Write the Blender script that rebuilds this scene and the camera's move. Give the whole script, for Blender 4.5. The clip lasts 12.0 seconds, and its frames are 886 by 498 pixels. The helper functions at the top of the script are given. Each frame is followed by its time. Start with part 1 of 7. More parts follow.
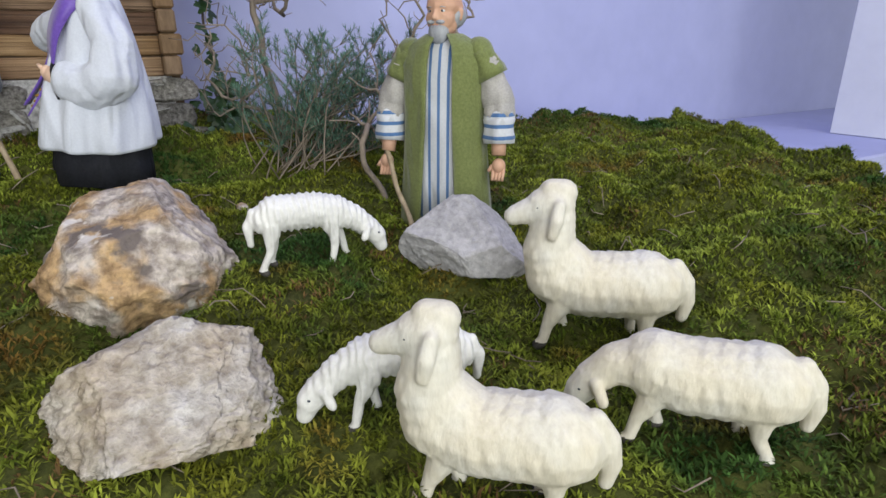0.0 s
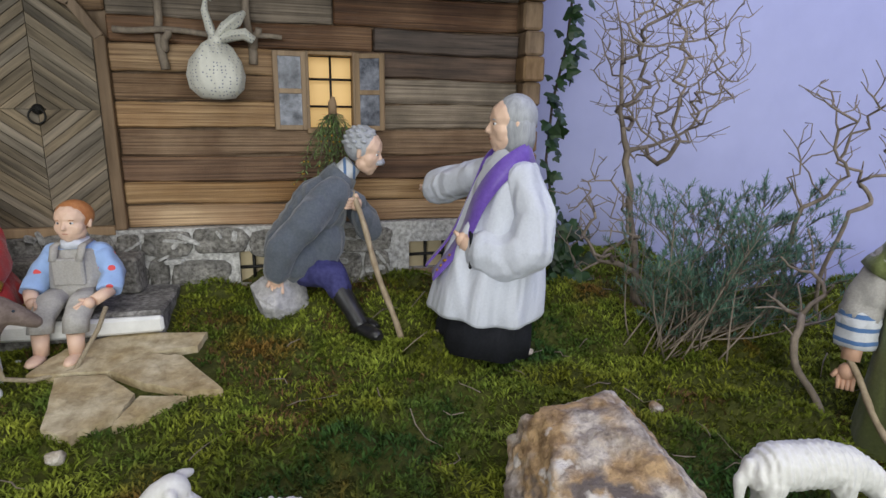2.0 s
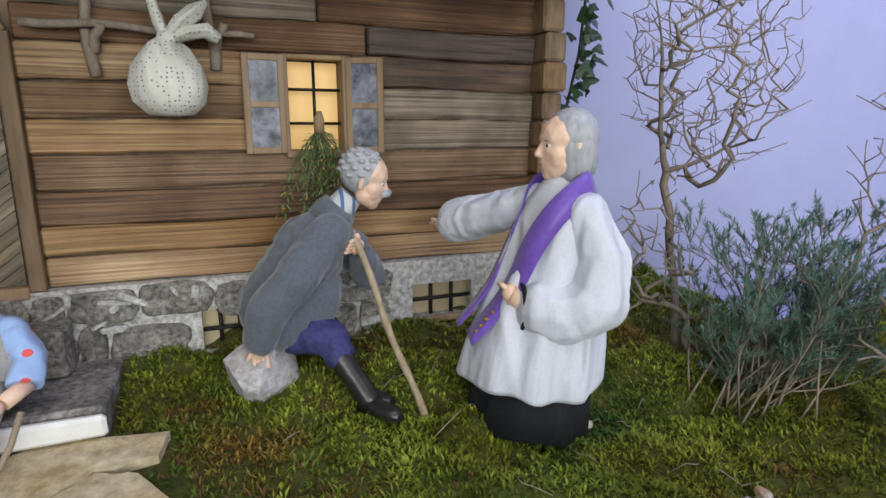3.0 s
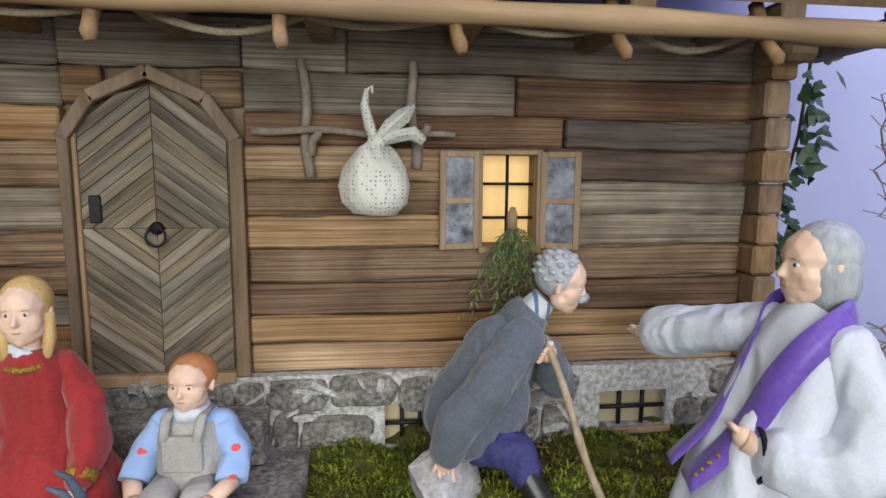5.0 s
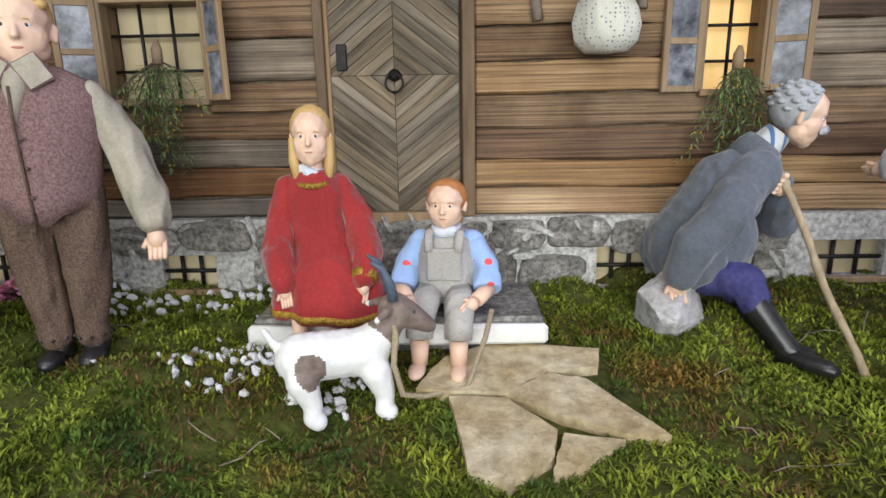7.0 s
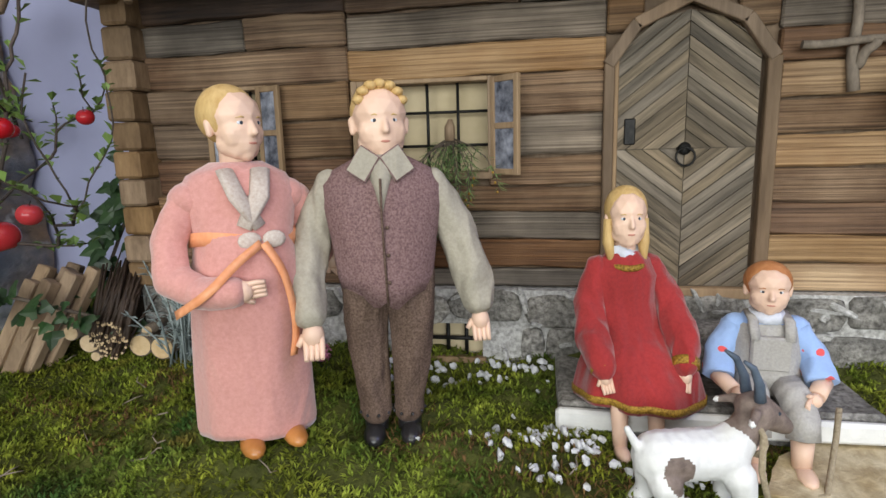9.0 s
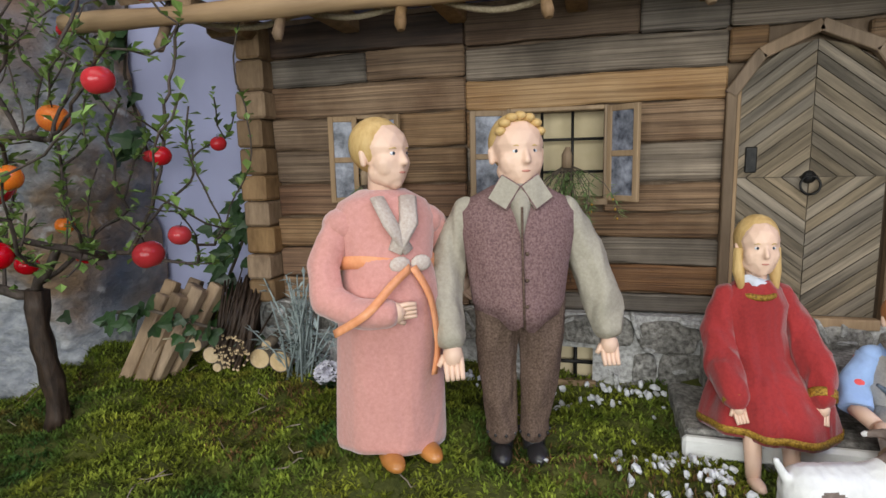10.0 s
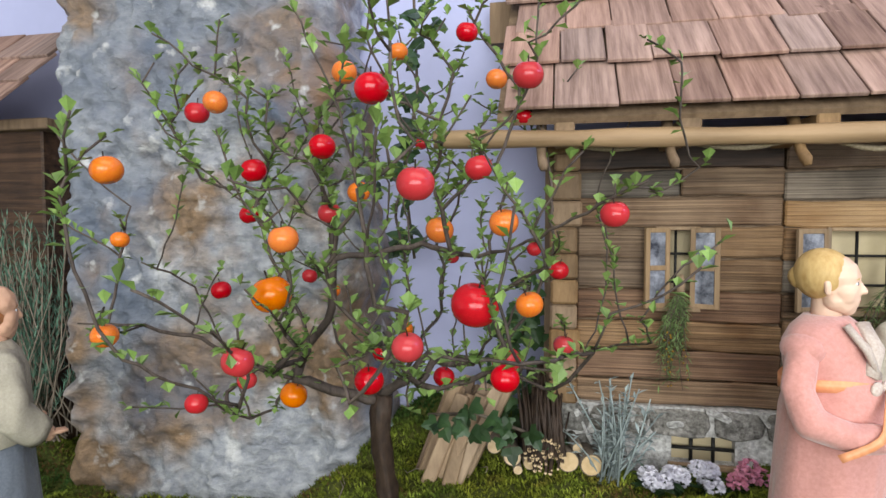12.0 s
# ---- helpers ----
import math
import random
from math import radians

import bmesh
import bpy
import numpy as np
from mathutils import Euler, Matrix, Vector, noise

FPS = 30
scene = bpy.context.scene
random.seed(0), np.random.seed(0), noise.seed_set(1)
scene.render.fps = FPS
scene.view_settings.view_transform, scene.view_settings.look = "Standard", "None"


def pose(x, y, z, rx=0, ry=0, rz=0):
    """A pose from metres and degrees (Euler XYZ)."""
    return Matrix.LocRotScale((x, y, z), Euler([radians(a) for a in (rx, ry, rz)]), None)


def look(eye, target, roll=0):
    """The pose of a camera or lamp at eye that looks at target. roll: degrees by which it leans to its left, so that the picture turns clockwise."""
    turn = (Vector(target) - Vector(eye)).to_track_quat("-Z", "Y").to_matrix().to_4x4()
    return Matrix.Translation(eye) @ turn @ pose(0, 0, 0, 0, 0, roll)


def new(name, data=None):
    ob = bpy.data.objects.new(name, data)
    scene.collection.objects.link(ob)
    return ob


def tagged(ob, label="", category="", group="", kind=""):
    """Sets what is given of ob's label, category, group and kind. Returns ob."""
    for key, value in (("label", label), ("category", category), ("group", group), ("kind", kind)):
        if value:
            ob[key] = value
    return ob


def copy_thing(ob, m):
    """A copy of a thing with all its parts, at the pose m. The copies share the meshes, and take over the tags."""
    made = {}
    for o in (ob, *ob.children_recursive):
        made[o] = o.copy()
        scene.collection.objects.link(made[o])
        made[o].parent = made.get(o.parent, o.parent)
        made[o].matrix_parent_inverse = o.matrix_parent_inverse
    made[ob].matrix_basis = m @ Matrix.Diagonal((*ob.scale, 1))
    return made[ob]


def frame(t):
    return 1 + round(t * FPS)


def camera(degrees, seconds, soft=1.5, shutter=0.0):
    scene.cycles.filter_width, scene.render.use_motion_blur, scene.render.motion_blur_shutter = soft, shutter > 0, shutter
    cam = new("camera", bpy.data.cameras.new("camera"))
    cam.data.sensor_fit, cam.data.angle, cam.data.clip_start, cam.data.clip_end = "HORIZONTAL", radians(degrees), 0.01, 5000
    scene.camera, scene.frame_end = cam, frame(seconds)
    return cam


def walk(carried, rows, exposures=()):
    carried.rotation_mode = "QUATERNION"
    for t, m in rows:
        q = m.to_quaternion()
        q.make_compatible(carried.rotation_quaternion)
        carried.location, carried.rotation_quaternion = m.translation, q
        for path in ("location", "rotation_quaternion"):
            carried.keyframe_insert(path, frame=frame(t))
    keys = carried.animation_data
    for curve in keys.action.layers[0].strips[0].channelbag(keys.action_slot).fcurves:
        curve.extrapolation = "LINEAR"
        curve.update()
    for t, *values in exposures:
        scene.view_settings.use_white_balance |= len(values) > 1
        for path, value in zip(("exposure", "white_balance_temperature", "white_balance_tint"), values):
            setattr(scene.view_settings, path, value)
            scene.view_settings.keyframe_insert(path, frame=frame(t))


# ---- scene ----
cam = camera(76.2, 12.0)
PATH = [
    (0, (0.438, -1.018, 0.038), (1.373, 0.618, -0.634), -0.5),
    (0.5, (0.372, -1.03, 0.094), (1.202, 0.662, -0.573), -0.9),
    (1, (0.285, -0.967, 0.133), (0.842, 0.874, -0.415), 0.9),
    (1.5, (0.245, -0.873, 0.148), (0.704, 1.014, -0.333), 1.3),
    (2, (0.217, -0.786, 0.143), (0.697, 1.102, -0.31), 0.7),
    (2.5, (0.164, -0.701, 0.145), (0.817, 1.135, -0.305), -0.8),
    (2.7, (0.159, -0.665, 0.147), (0.878, 1.15, -0.29), 0.2),
    (4.3, (0.207, -0.554, 0.18), (0.682, 1.371, -0.081), -0.2),
    (4.5, (0.18, -0.556, 0.183), (0.589, 1.387, -0.053), -0.3),
    (5, (0.123, -0.567, 0.197), (0.371, 1.402, -0.055), 0.4),
    (5.5, (0.056, -0.578, 0.161), (0.21, 1.39, -0.161), -0.3),
    (6, (0.031, -0.589, 0.126), (0.077, 1.371, -0.27), -1.2),
    (6.5, (0.01, -0.595, 0.1), (0.034, 1.345, -0.386), -0.3),
    (7, (-0.016, -0.608, 0.11), (-0.071, 1.334, -0.363), -1.0),
    (7.5, (-0.06, -0.623, 0.126), (-0.283, 1.312, -0.328), -1.1),
    (7.7, (-0.077, -0.626, 0.133), (-0.357, 1.3, -0.326), -1.1),
    (9.3, (-0.236, -0.609, 0.159), (-0.607, 1.329, -0.169), -1.7),
    (9.5, (-0.241, -0.612, 0.159), (-0.641, 1.324, -0.149), -1.8),
    (10, (-0.29, -0.642, 0.17), (-0.793, 1.27, -0.133), -1.4),
    (10.5, (-0.404, -0.71, 0.186), (-0.964, 1.194, -0.056), -0.8),
    (11, (-0.529, -0.78, 0.214), (-1.076, 1.137, 0.062), -1.6),
    (11.5, (-0.609, -0.792, 0.223), (-1.112, 1.14, 0.101), 0.1),
    (12, (-0.699, -0.758, 0.229), (-1.094, 1.2, 0.145), -0.0),
]
walk(cam, [(t, look(eye, target, roll)) for t, eye, target, roll in PATH],
     exposures=((0, -0.25), (1.0, -0.50), (2.0, -0.45), (2.7, -0.30), (4.5, -0.10), (6.5, 0.05), (7.5, 0.15), (9.5, 0.0), (10.5, -0.05), (12.0, 0.42)))


# ---------------------------------------------------------------- world and lights
world = bpy.data.worlds.new("room_light")
scene.world = world
world.use_nodes = True
world.node_tree.nodes["Background"].inputs[0].default_value = (0.80, 0.86, 1.0, 1)
world.node_tree.nodes["Background"].inputs[1].default_value = 0.05


def area_lamp(name, eye, target, size, watts, colour):
    data = bpy.data.lights.new(name, "AREA")
    data.shape, data.size, data.size_y = "RECTANGLE", size[0], size[1]
    data.energy, data.color = watts, colour
    ob = new(name, data)
    ob.matrix_world = look(eye, target)
    return ob


# broad soft lamp added behind the viewer; no window stands there
area_lamp("window_light", (0.0, -3.05, 0.55), (0.0, 0.0, 0.15), (3.6, 1.2), 90.0, (0.95, 0.985, 0.965))
# unseen fill added overhead to lift the dark parts
area_lamp("ceiling_lamp", (0.0, -1.3, 1.66), (0.0, -1.25, 0.0), (2.6, 1.2), 18.0, (1.0, 0.95, 0.88))
area_lamp("display_lamp", (1.35, -0.45, 1.25), (1.05, 0.12, 0.25), (0.9, 0.3), 8.5, (0.38, 0.42, 1.0))


# ---------------------------------------------------------------- materials
def shader(name):
    m = bpy.data.materials.new(name)
    m.use_nodes = True
    nodes, links = m.node_tree.nodes, m.node_tree.links
    return m, nodes, links, nodes["Principled BSDF"]


def mat(name, dark, light, scale=40, rough=0.7, bump=0.3, stretch=(1, 1, 1), stain=0.35, vary=0.0, metal=0.0,
        depth=0.002, spec=0.3, contrast=0.25, stain_scale=6.0, coat=0.0, sheen=0.0, stain_colour=None, stain_at=(0.35, 0.65), crease=0.0):
    """Two tones by fine grain, a wide stain over them, relief from the grain; vary: light and dark from piece to piece."""
    m, nodes, links, bsdf = shader(name)
    coord = nodes.new("ShaderNodeTexCoord")
    info = nodes.new("ShaderNodeObjectInfo")
    shift = nodes.new("ShaderNodeVectorMath")
    shift.operation = "MULTIPLY_ADD"
    links.new(info.outputs["Random"], shift.inputs[0])
    shift.inputs[1].default_value = (7.3, 3.1, 5.7) if vary else (0, 0, 0)
    links.new(coord.outputs["Object"], shift.inputs[2])
    mapping = nodes.new("ShaderNodeMapping")
    mapping.inputs["Scale"].default_value = stretch
    links.new(shift.outputs[0], mapping.inputs["Vector"])
    grain = nodes.new("ShaderNodeTexNoise")
    grain.inputs["Scale"].default_value, grain.inputs["Detail"].default_value = scale, 8
    grain.inputs["Roughness"].default_value = 0.65
    links.new(mapping.outputs[0], grain.inputs["Vector"])
    ramp = nodes.new("ShaderNodeValToRGB")
    ramp.color_ramp.elements[0].position, ramp.color_ramp.elements[1].position = 0.5 - contrast, 0.5 + contrast
    ramp.color_ramp.elements[0].color, ramp.color_ramp.elements[1].color = (*dark, 1), (*light, 1)
    links.new(grain.outputs["Fac"], ramp.inputs[0])
    wide = nodes.new("ShaderNodeTexNoise")
    wide.inputs["Scale"].default_value, wide.inputs["Detail"].default_value = stain_scale, 4
    links.new(shift.outputs[0], wide.inputs["Vector"])
    fade = nodes.new("ShaderNodeValToRGB")
    fade.color_ramp.elements[0].position, fade.color_ramp.elements[1].position = stain_at
    low = stain_colour or (1 - stain, 1 - stain, 1 - stain)
    fade.color_ramp.elements[0].color, fade.color_ramp.elements[1].color = (*low, 1), (1, 1, 1, 1)
    links.new(wide.outputs["Fac"], fade.inputs[0])
    mix = nodes.new("ShaderNodeMix")
    mix.data_type, mix.blend_type = "RGBA", "MULTIPLY"
    mix.inputs[0].default_value = 1.0
    links.new(ramp.outputs[0], mix.inputs[6])
    links.new(fade.outputs[0], mix.inputs[7])
    out = mix.outputs[2]
    if vary:
        hue = nodes.new("ShaderNodeHueSaturation")
        value = nodes.new("ShaderNodeMapRange")
        value.inputs[3].default_value, value.inputs[4].default_value = 1 - vary, 1 + vary
        links.new(info.outputs["Random"], value.inputs[0])
        links.new(value.outputs[0], hue.inputs["Value"])
        tone = nodes.new("ShaderNodeMath")
        tone.operation = "MULTIPLY"
        tone.inputs[1].default_value = 17.0
        links.new(info.outputs["Random"], tone.inputs[0])
        part_of = nodes.new("ShaderNodeMath")
        part_of.operation = "FRACT"
        links.new(tone.outputs[0], part_of.inputs[0])
        sat = nodes.new("ShaderNodeMapRange")
        sat.inputs[3].default_value, sat.inputs[4].default_value = 1 - 0.9 * vary, 1 + 0.4 * vary
        links.new(part_of.outputs[0], sat.inputs[0])
        links.new(sat.outputs[0], hue.inputs["Saturation"])
        links.new(out, hue.inputs["Color"])
        out = hue.outputs[0]
    links.new(out, bsdf.inputs["Base Color"])
    lift = nodes.new("ShaderNodeBump")
    lift.inputs["Strength"].default_value, lift.inputs["Distance"].default_value = bump, depth
    links.new(grain.outputs["Fac"], lift.inputs["Height"])
    links.new(lift.outputs[0], bsdf.inputs["Normal"])
    if crease:
        fold = nodes.new("ShaderNodeTexNoise")
        fold.inputs["Scale"].default_value, fold.inputs["Detail"].default_value = 26, 1.2
        fold.inputs["Distortion"].default_value = 0.9
        squeeze = nodes.new("ShaderNodeMapping")
        squeeze.inputs["Scale"].default_value = (1.0, 1.0, 0.38)
        links.new(coord.outputs["Object"], squeeze.inputs["Vector"])
        links.new(squeeze.outputs[0], fold.inputs["Vector"])
        wave = nodes.new("ShaderNodeBump")
        wave.inputs["Strength"].default_value, wave.inputs["Distance"].default_value = crease, 0.016
        links.new(fold.outputs["Fac"], wave.inputs["Height"])
        links.new(wave.outputs[0], lift.inputs["Normal"])
    bsdf.inputs["Roughness"].default_value, bsdf.inputs["Metallic"].default_value = rough, metal
    bsdf.inputs["Specular IOR Level"].default_value = spec
    bsdf.inputs["Coat Weight"].default_value = coat
    bsdf.inputs["Sheen Weight"].default_value = sheen
    return m


def striped(name, base, line, count, width, axis, rough=0.8):
    """Woven cloth with lines across one axis."""
    m = mat(name, [c * 0.85 for c in base], base, 400, rough, 0.2, stain=0.15, sheen=0.2, crease=0.6)
    nodes, links = m.node_tree.nodes, m.node_tree.links
    bsdf = nodes["Principled BSDF"]
    source = bsdf.inputs["Base Color"].links[0].from_socket
    coord = nodes.new("ShaderNodeTexCoord")
    split = nodes.new("ShaderNodeSeparateXYZ")
    links.new(coord.outputs["Object"], split.inputs[0])
    times = nodes.new("ShaderNodeMath")
    times.operation, times.inputs[1].default_value = "MULTIPLY", count
    links.new(split.outputs[axis], times.inputs[0])
    fract = nodes.new("ShaderNodeMath")
    fract.operation = "FRACT"
    links.new(times.outputs[0], fract.inputs[0])
    less = nodes.new("ShaderNodeMath")
    less.operation, less.inputs[1].default_value = "LESS_THAN", width
    links.new(fract.outputs[0], less.inputs[0])
    mix = nodes.new("ShaderNodeMix")
    mix.data_type = "RGBA"
    links.new(less.outputs[0], mix.inputs[0])
    links.new(source, mix.inputs[6])
    mix.inputs[7].default_value = (*line, 1)
    links.new(mix.outputs[2], bsdf.inputs["Base Color"])
    return m


def dotted(name, base, dot, scale, size, rough=0.85):
    """Cloth with small printed dots."""
    m = mat(name, [c * 0.88 for c in base], base, 300, rough, 0.2, stain=0.12, sheen=0.2, crease=0.7)
    nodes, links = m.node_tree.nodes, m.node_tree.links
    bsdf = nodes["Principled BSDF"]
    source = bsdf.inputs["Base Color"].links[0].from_socket
    coord = nodes.new("ShaderNodeTexCoord")
    cells = nodes.new("ShaderNodeTexVoronoi")
    cells.inputs["Scale"].default_value = scale
    cells.inputs["Randomness"].default_value = 0.35
    links.new(coord.outputs["Object"], cells.inputs["Vector"])
    less = nodes.new("ShaderNodeMath")
    less.operation, less.inputs[1].default_value = "LESS_THAN", size
    links.new(cells.outputs["Distance"], less.inputs[0])
    mix = nodes.new("ShaderNodeMix")
    mix.data_type = "RGBA"
    links.new(less.outputs[0], mix.inputs[0])
    links.new(source, mix.inputs[6])
    mix.inputs[7].default_value = (*dot, 1)
    links.new(mix.outputs[2], bsdf.inputs["Base Color"])
    return m


def island(m, spread):
    """Light and dark from leaf to leaf in a joined mesh."""
    nodes, links = m.node_tree.nodes, m.node_tree.links
    bsdf = nodes["Principled BSDF"]
    source = bsdf.inputs["Base Color"].links[0].from_socket
    geo = nodes.new("ShaderNodeNewGeometry")
    span = nodes.new("ShaderNodeMapRange")
    span.inputs[3].default_value, span.inputs[4].default_value = 1 - spread, 1 + spread
    links.new(geo.outputs["Random Per Island"], span.inputs[0])
    hue = nodes.new("ShaderNodeHueSaturation")
    links.new(span.outputs[0], hue.inputs["Value"])
    links.new(source, hue.inputs["Color"])
    links.new(hue.outputs[0], bsdf.inputs["Base Color"])
    return m


def patched(m, *patches):
    """Lays patches of other growth over the colour: (colour, scale, from, to)."""
    nodes, links = m.node_tree.nodes, m.node_tree.links
    bsdf = nodes["Principled BSDF"]
    for k, (colour, scale, low, high) in enumerate(patches):
        source = bsdf.inputs["Base Color"].links[0].from_socket
        coord = nodes.new("ShaderNodeTexCoord")
        cloud = nodes.new("ShaderNodeTexNoise")
        cloud.noise_dimensions = "4D"
        cloud.inputs["W"].default_value = 3.7 * k + 1.1
        cloud.inputs["Scale"].default_value, cloud.inputs["Detail"].default_value = scale, 5
        links.new(coord.outputs["Object"], cloud.inputs["Vector"])
        edge = nodes.new("ShaderNodeMapRange")
        edge.inputs[1].default_value, edge.inputs[2].default_value = low, high
        links.new(cloud.outputs["Fac"], edge.inputs[0])
        mix = nodes.new("ShaderNodeMix")
        mix.data_type = "RGBA"
        links.new(edge.outputs[0], mix.inputs[0])
        links.new(source, mix.inputs[6])
        mix.inputs[7].default_value = (*colour, 1)
        links.new(mix.outputs[2], bsdf.inputs["Base Color"])
    return m


PLANK = mat("brown_plank", (0.100, 0.060, 0.033), (0.40, 0.255, 0.143), 120, 0.55, 1.0, (0.030, 1, 4.2), 0.5, 0.24, depth=0.0022, contrast=0.15, stain_scale=13, stain_colour=(0.52, 0.44, 0.38))
PLANK_HONEY = mat("honey_plank", (0.200, 0.118, 0.055), (0.60, 0.405, 0.218), 110, 0.5, 0.9, (0.030, 1, 3.6), 0.35, 0.14, depth=0.002, contrast=0.16, stain_scale=9, stain_colour=(0.66, 0.55, 0.44))
PLANK_RED = mat("russet_plank", (0.088, 0.045, 0.023), (0.34, 0.185, 0.094), 110, 0.5, 0.9, (0.028, 1, 4.4), 0.5, 0.18, depth=0.002, contrast=0.16, stain_scale=11, stain_colour=(0.50, 0.42, 0.38))
LOG_END = mat("log_end", (0.14, 0.080, 0.038), (0.38, 0.245, 0.130), 90, 0.7, 0.4, (1, 1, 0.3), 0.3, 0.25)
DOOR_WOOD = mat("weathered_door_wood", (0.085, 0.068, 0.047), (0.33, 0.26, 0.18), 110, 0.75, 0.9, (0.07, 1, 1), 0.3, 0.25, depth=0.002, contrast=0.16)
FRAME_WOOD = mat("frame_wood", (0.22, 0.14, 0.08), (0.46, 0.32, 0.19), 70, 0.65, 0.3, (1, 1, 0.12), 0.3, 0.15)
JAMB_WOOD = mat("jamb_wood", (0.13, 0.085, 0.05), (0.32, 0.22, 0.14), 90, 0.7, 0.4, (1, 1, 0.1), 0.3, 0.12)
POLE_WOOD = mat("pale_pole_wood", (0.28, 0.17, 0.08), (0.50, 0.33, 0.17), 60, 0.6, 0.3, (0.08, 1, 1), 0.3, 0.12)
SHINGLE = mat("shingle", (0.19, 0.11, 0.085), (0.46, 0.30, 0.24), 110, 0.75, 0.9, (1, 0.06, 0.06), 0.25, 0.22, contrast=0.16, depth=0.0015)
BARK = mat("bark", (0.055, 0.042, 0.032), (0.22, 0.175, 0.135), 120, 0.85, 0.8, (1, 1, 0.4), 0.4)
TREE_BARK = mat("apple_bark", (0.022, 0.016, 0.013), (0.150, 0.115, 0.095), 130, 0.7, 0.9, (1, 1, 0.4), 0.4)
DARK_BARK = mat("dark_bark", (0.010, 0.007, 0.005), (0.085, 0.052, 0.034), 130, 0.55, 1.0, (1, 1, 0.35), 0.4)
DRY_TWIG = mat("dry_twig", (0.18, 0.145, 0.115), (0.42, 0.345, 0.27), 150, 0.85, 0.5, (1, 1, 0.4), 0.35)
CUT_WOOD = mat("cut_wood", (0.50, 0.34, 0.17), (0.70, 0.53, 0.32), 120, 0.7, 0.3, (1, 1, 1), 0.2, 0.12)
IRON = mat("black_iron", (0.012, 0.012, 0.013), (0.05, 0.048, 0.045), 200, 0.5, 0.4, metal=0.6)
PLANK_DARK = mat("dark_plank", (0.018, 0.011, 0.008), (0.160, 0.090, 0.055), 95, 0.55, 0.8, (0.07, 1, 1.7), 0.5, 0.4, depth=0.002, contrast=0.2, stain_scale=11)
PLANK_GREY = mat("grey_plank", (0.105, 0.080, 0.060), (0.40, 0.325, 0.250), 115, 0.7, 0.9, (0.035, 1, 4.0), 0.5, 0.3, depth=0.002, contrast=0.17, stain_scale=14)
STICK_WOOD = mat("pale_stick", (0.26, 0.19, 0.12), (0.58, 0.47, 0.33), 120, 0.75, 0.5, (1, 1, 0.4), 0.3)
STONE = mat("grey_stone", (0.115, 0.105, 0.092), (0.44, 0.42, 0.38), 190, 0.85, 1.0, contrast=0.15, stain_scale=40, stain=0.5, vary=0.25, depth=0.003)
MORTAR = mat("pale_mortar", (0.30, 0.29, 0.275), (0.70, 0.69, 0.67), 170, contrast=0.14, rough=0.9, bump=0.9, stain=0.3, depth=0.003)
SLATE = mat("flagstone", (0.36, 0.290, 0.180), (0.68, 0.590, 0.41), 75, 0.75, 1.0, contrast=0.17, stain=0.3, stain_scale=25, vary=0.05, depth=0.003, stain_colour=(0.78, 0.70, 0.56))
PLASTER = mat("white_plaster", (0.68, 0.68, 0.66), (0.85, 0.85, 0.83), 60, 0.8, 0.4, stain=0.15)
ROCK_WARM = patched(mat("ochre_rock", (0.30, 0.25, 0.215), (0.72, 0.64, 0.56), 75, 0.85, 1.0, stain=0.5, depth=0.007, contrast=0.12, stain_scale=16, stain_colour=(0.92, 0.70, 0.42), stain_at=(0.42, 0.52)), ((0.20, 0.165, 0.145), 26.0, 0.57, 0.63), ((0.78, 0.72, 0.66), 42.0, 0.60, 0.66))
ROCK_PALE = mat("pale_rock", (0.36, 0.32, 0.27), (0.74, 0.70, 0.64), 95, 0.9, 1.0, stain=0.25, depth=0.006, contrast=0.15, stain_scale=18, stain_colour=(0.85, 0.76, 0.64))
ROCK_GREY = mat("grey_rock", (0.30, 0.29, 0.30), (0.70, 0.68, 0.69), 120, 0.85, 0.8, stain=0.25, depth=0.004)
CLIFF = patched(mat("painted_cliff", (0.125, 0.140, 0.175), (0.50, 0.51, 0.53), 48, 0.5, 1.0, (1, 1, 1.5), stain=0.4, depth=0.008, contrast=0.27, stain_scale=7, stain_colour=(0.80, 0.52, 0.30), stain_at=(0.40, 0.53)), ((0.115, 0.140, 0.190), 4.5, 0.48, 0.66), ((0.30, 0.165, 0.075), 5.5, 0.60, 0.74), ((0.58, 0.58, 0.58), 30.0, 0.60, 0.70))
# whitish paint; the blue lamp's tint is mixed into its colour
LAVENDER_LIT = mat("lavender_lit_paint", (0.43, 0.45, 0.67), (0.48, 0.50, 0.73), 12, 0.85, 0.05, stain=0.06, stain_scale=1.5)
WHITE_WALL = mat("white_wall_paint", (0.72, 0.73, 0.78), (0.80, 0.81, 0.85), 12, 0.85, 0.05, stain=0.05, stain_scale=1.5)
ROOM = mat("room_paint", (0.55, 0.55, 0.55), (0.65, 0.65, 0.64), 6, 0.9, 0.05, stain=0.06, stain_scale=1.0)
SOIL = mat("dark_moss_bed", (0.030, 0.038, 0.006), (0.13, 0.14, 0.028), 160, 0.95, 0.8, stain=0.4, depth=0.004, stain_scale=9)
MOSS = island(patched(mat("moss_sprig", (0.080, 0.125, 0.012), (0.33, 0.395, 0.055), 22, 0.8, 0.1, stain=0.6, stain_scale=8, contrast=0.16, spec=0.2, stain_colour=(0.70, 0.60, 0.40)),
                      ((0.040, 0.090, 0.018), 5.5, 0.50, 0.62), ((0.20, 0.120, 0.026), 9.0, 0.60, 0.70)), 0.5)
DRY_MOSS = island(mat("dry_moss_sprig", (0.10, 0.055, 0.02), (0.24, 0.14, 0.05), 20, 0.9, 0.1, stain=0.3), 0.35)
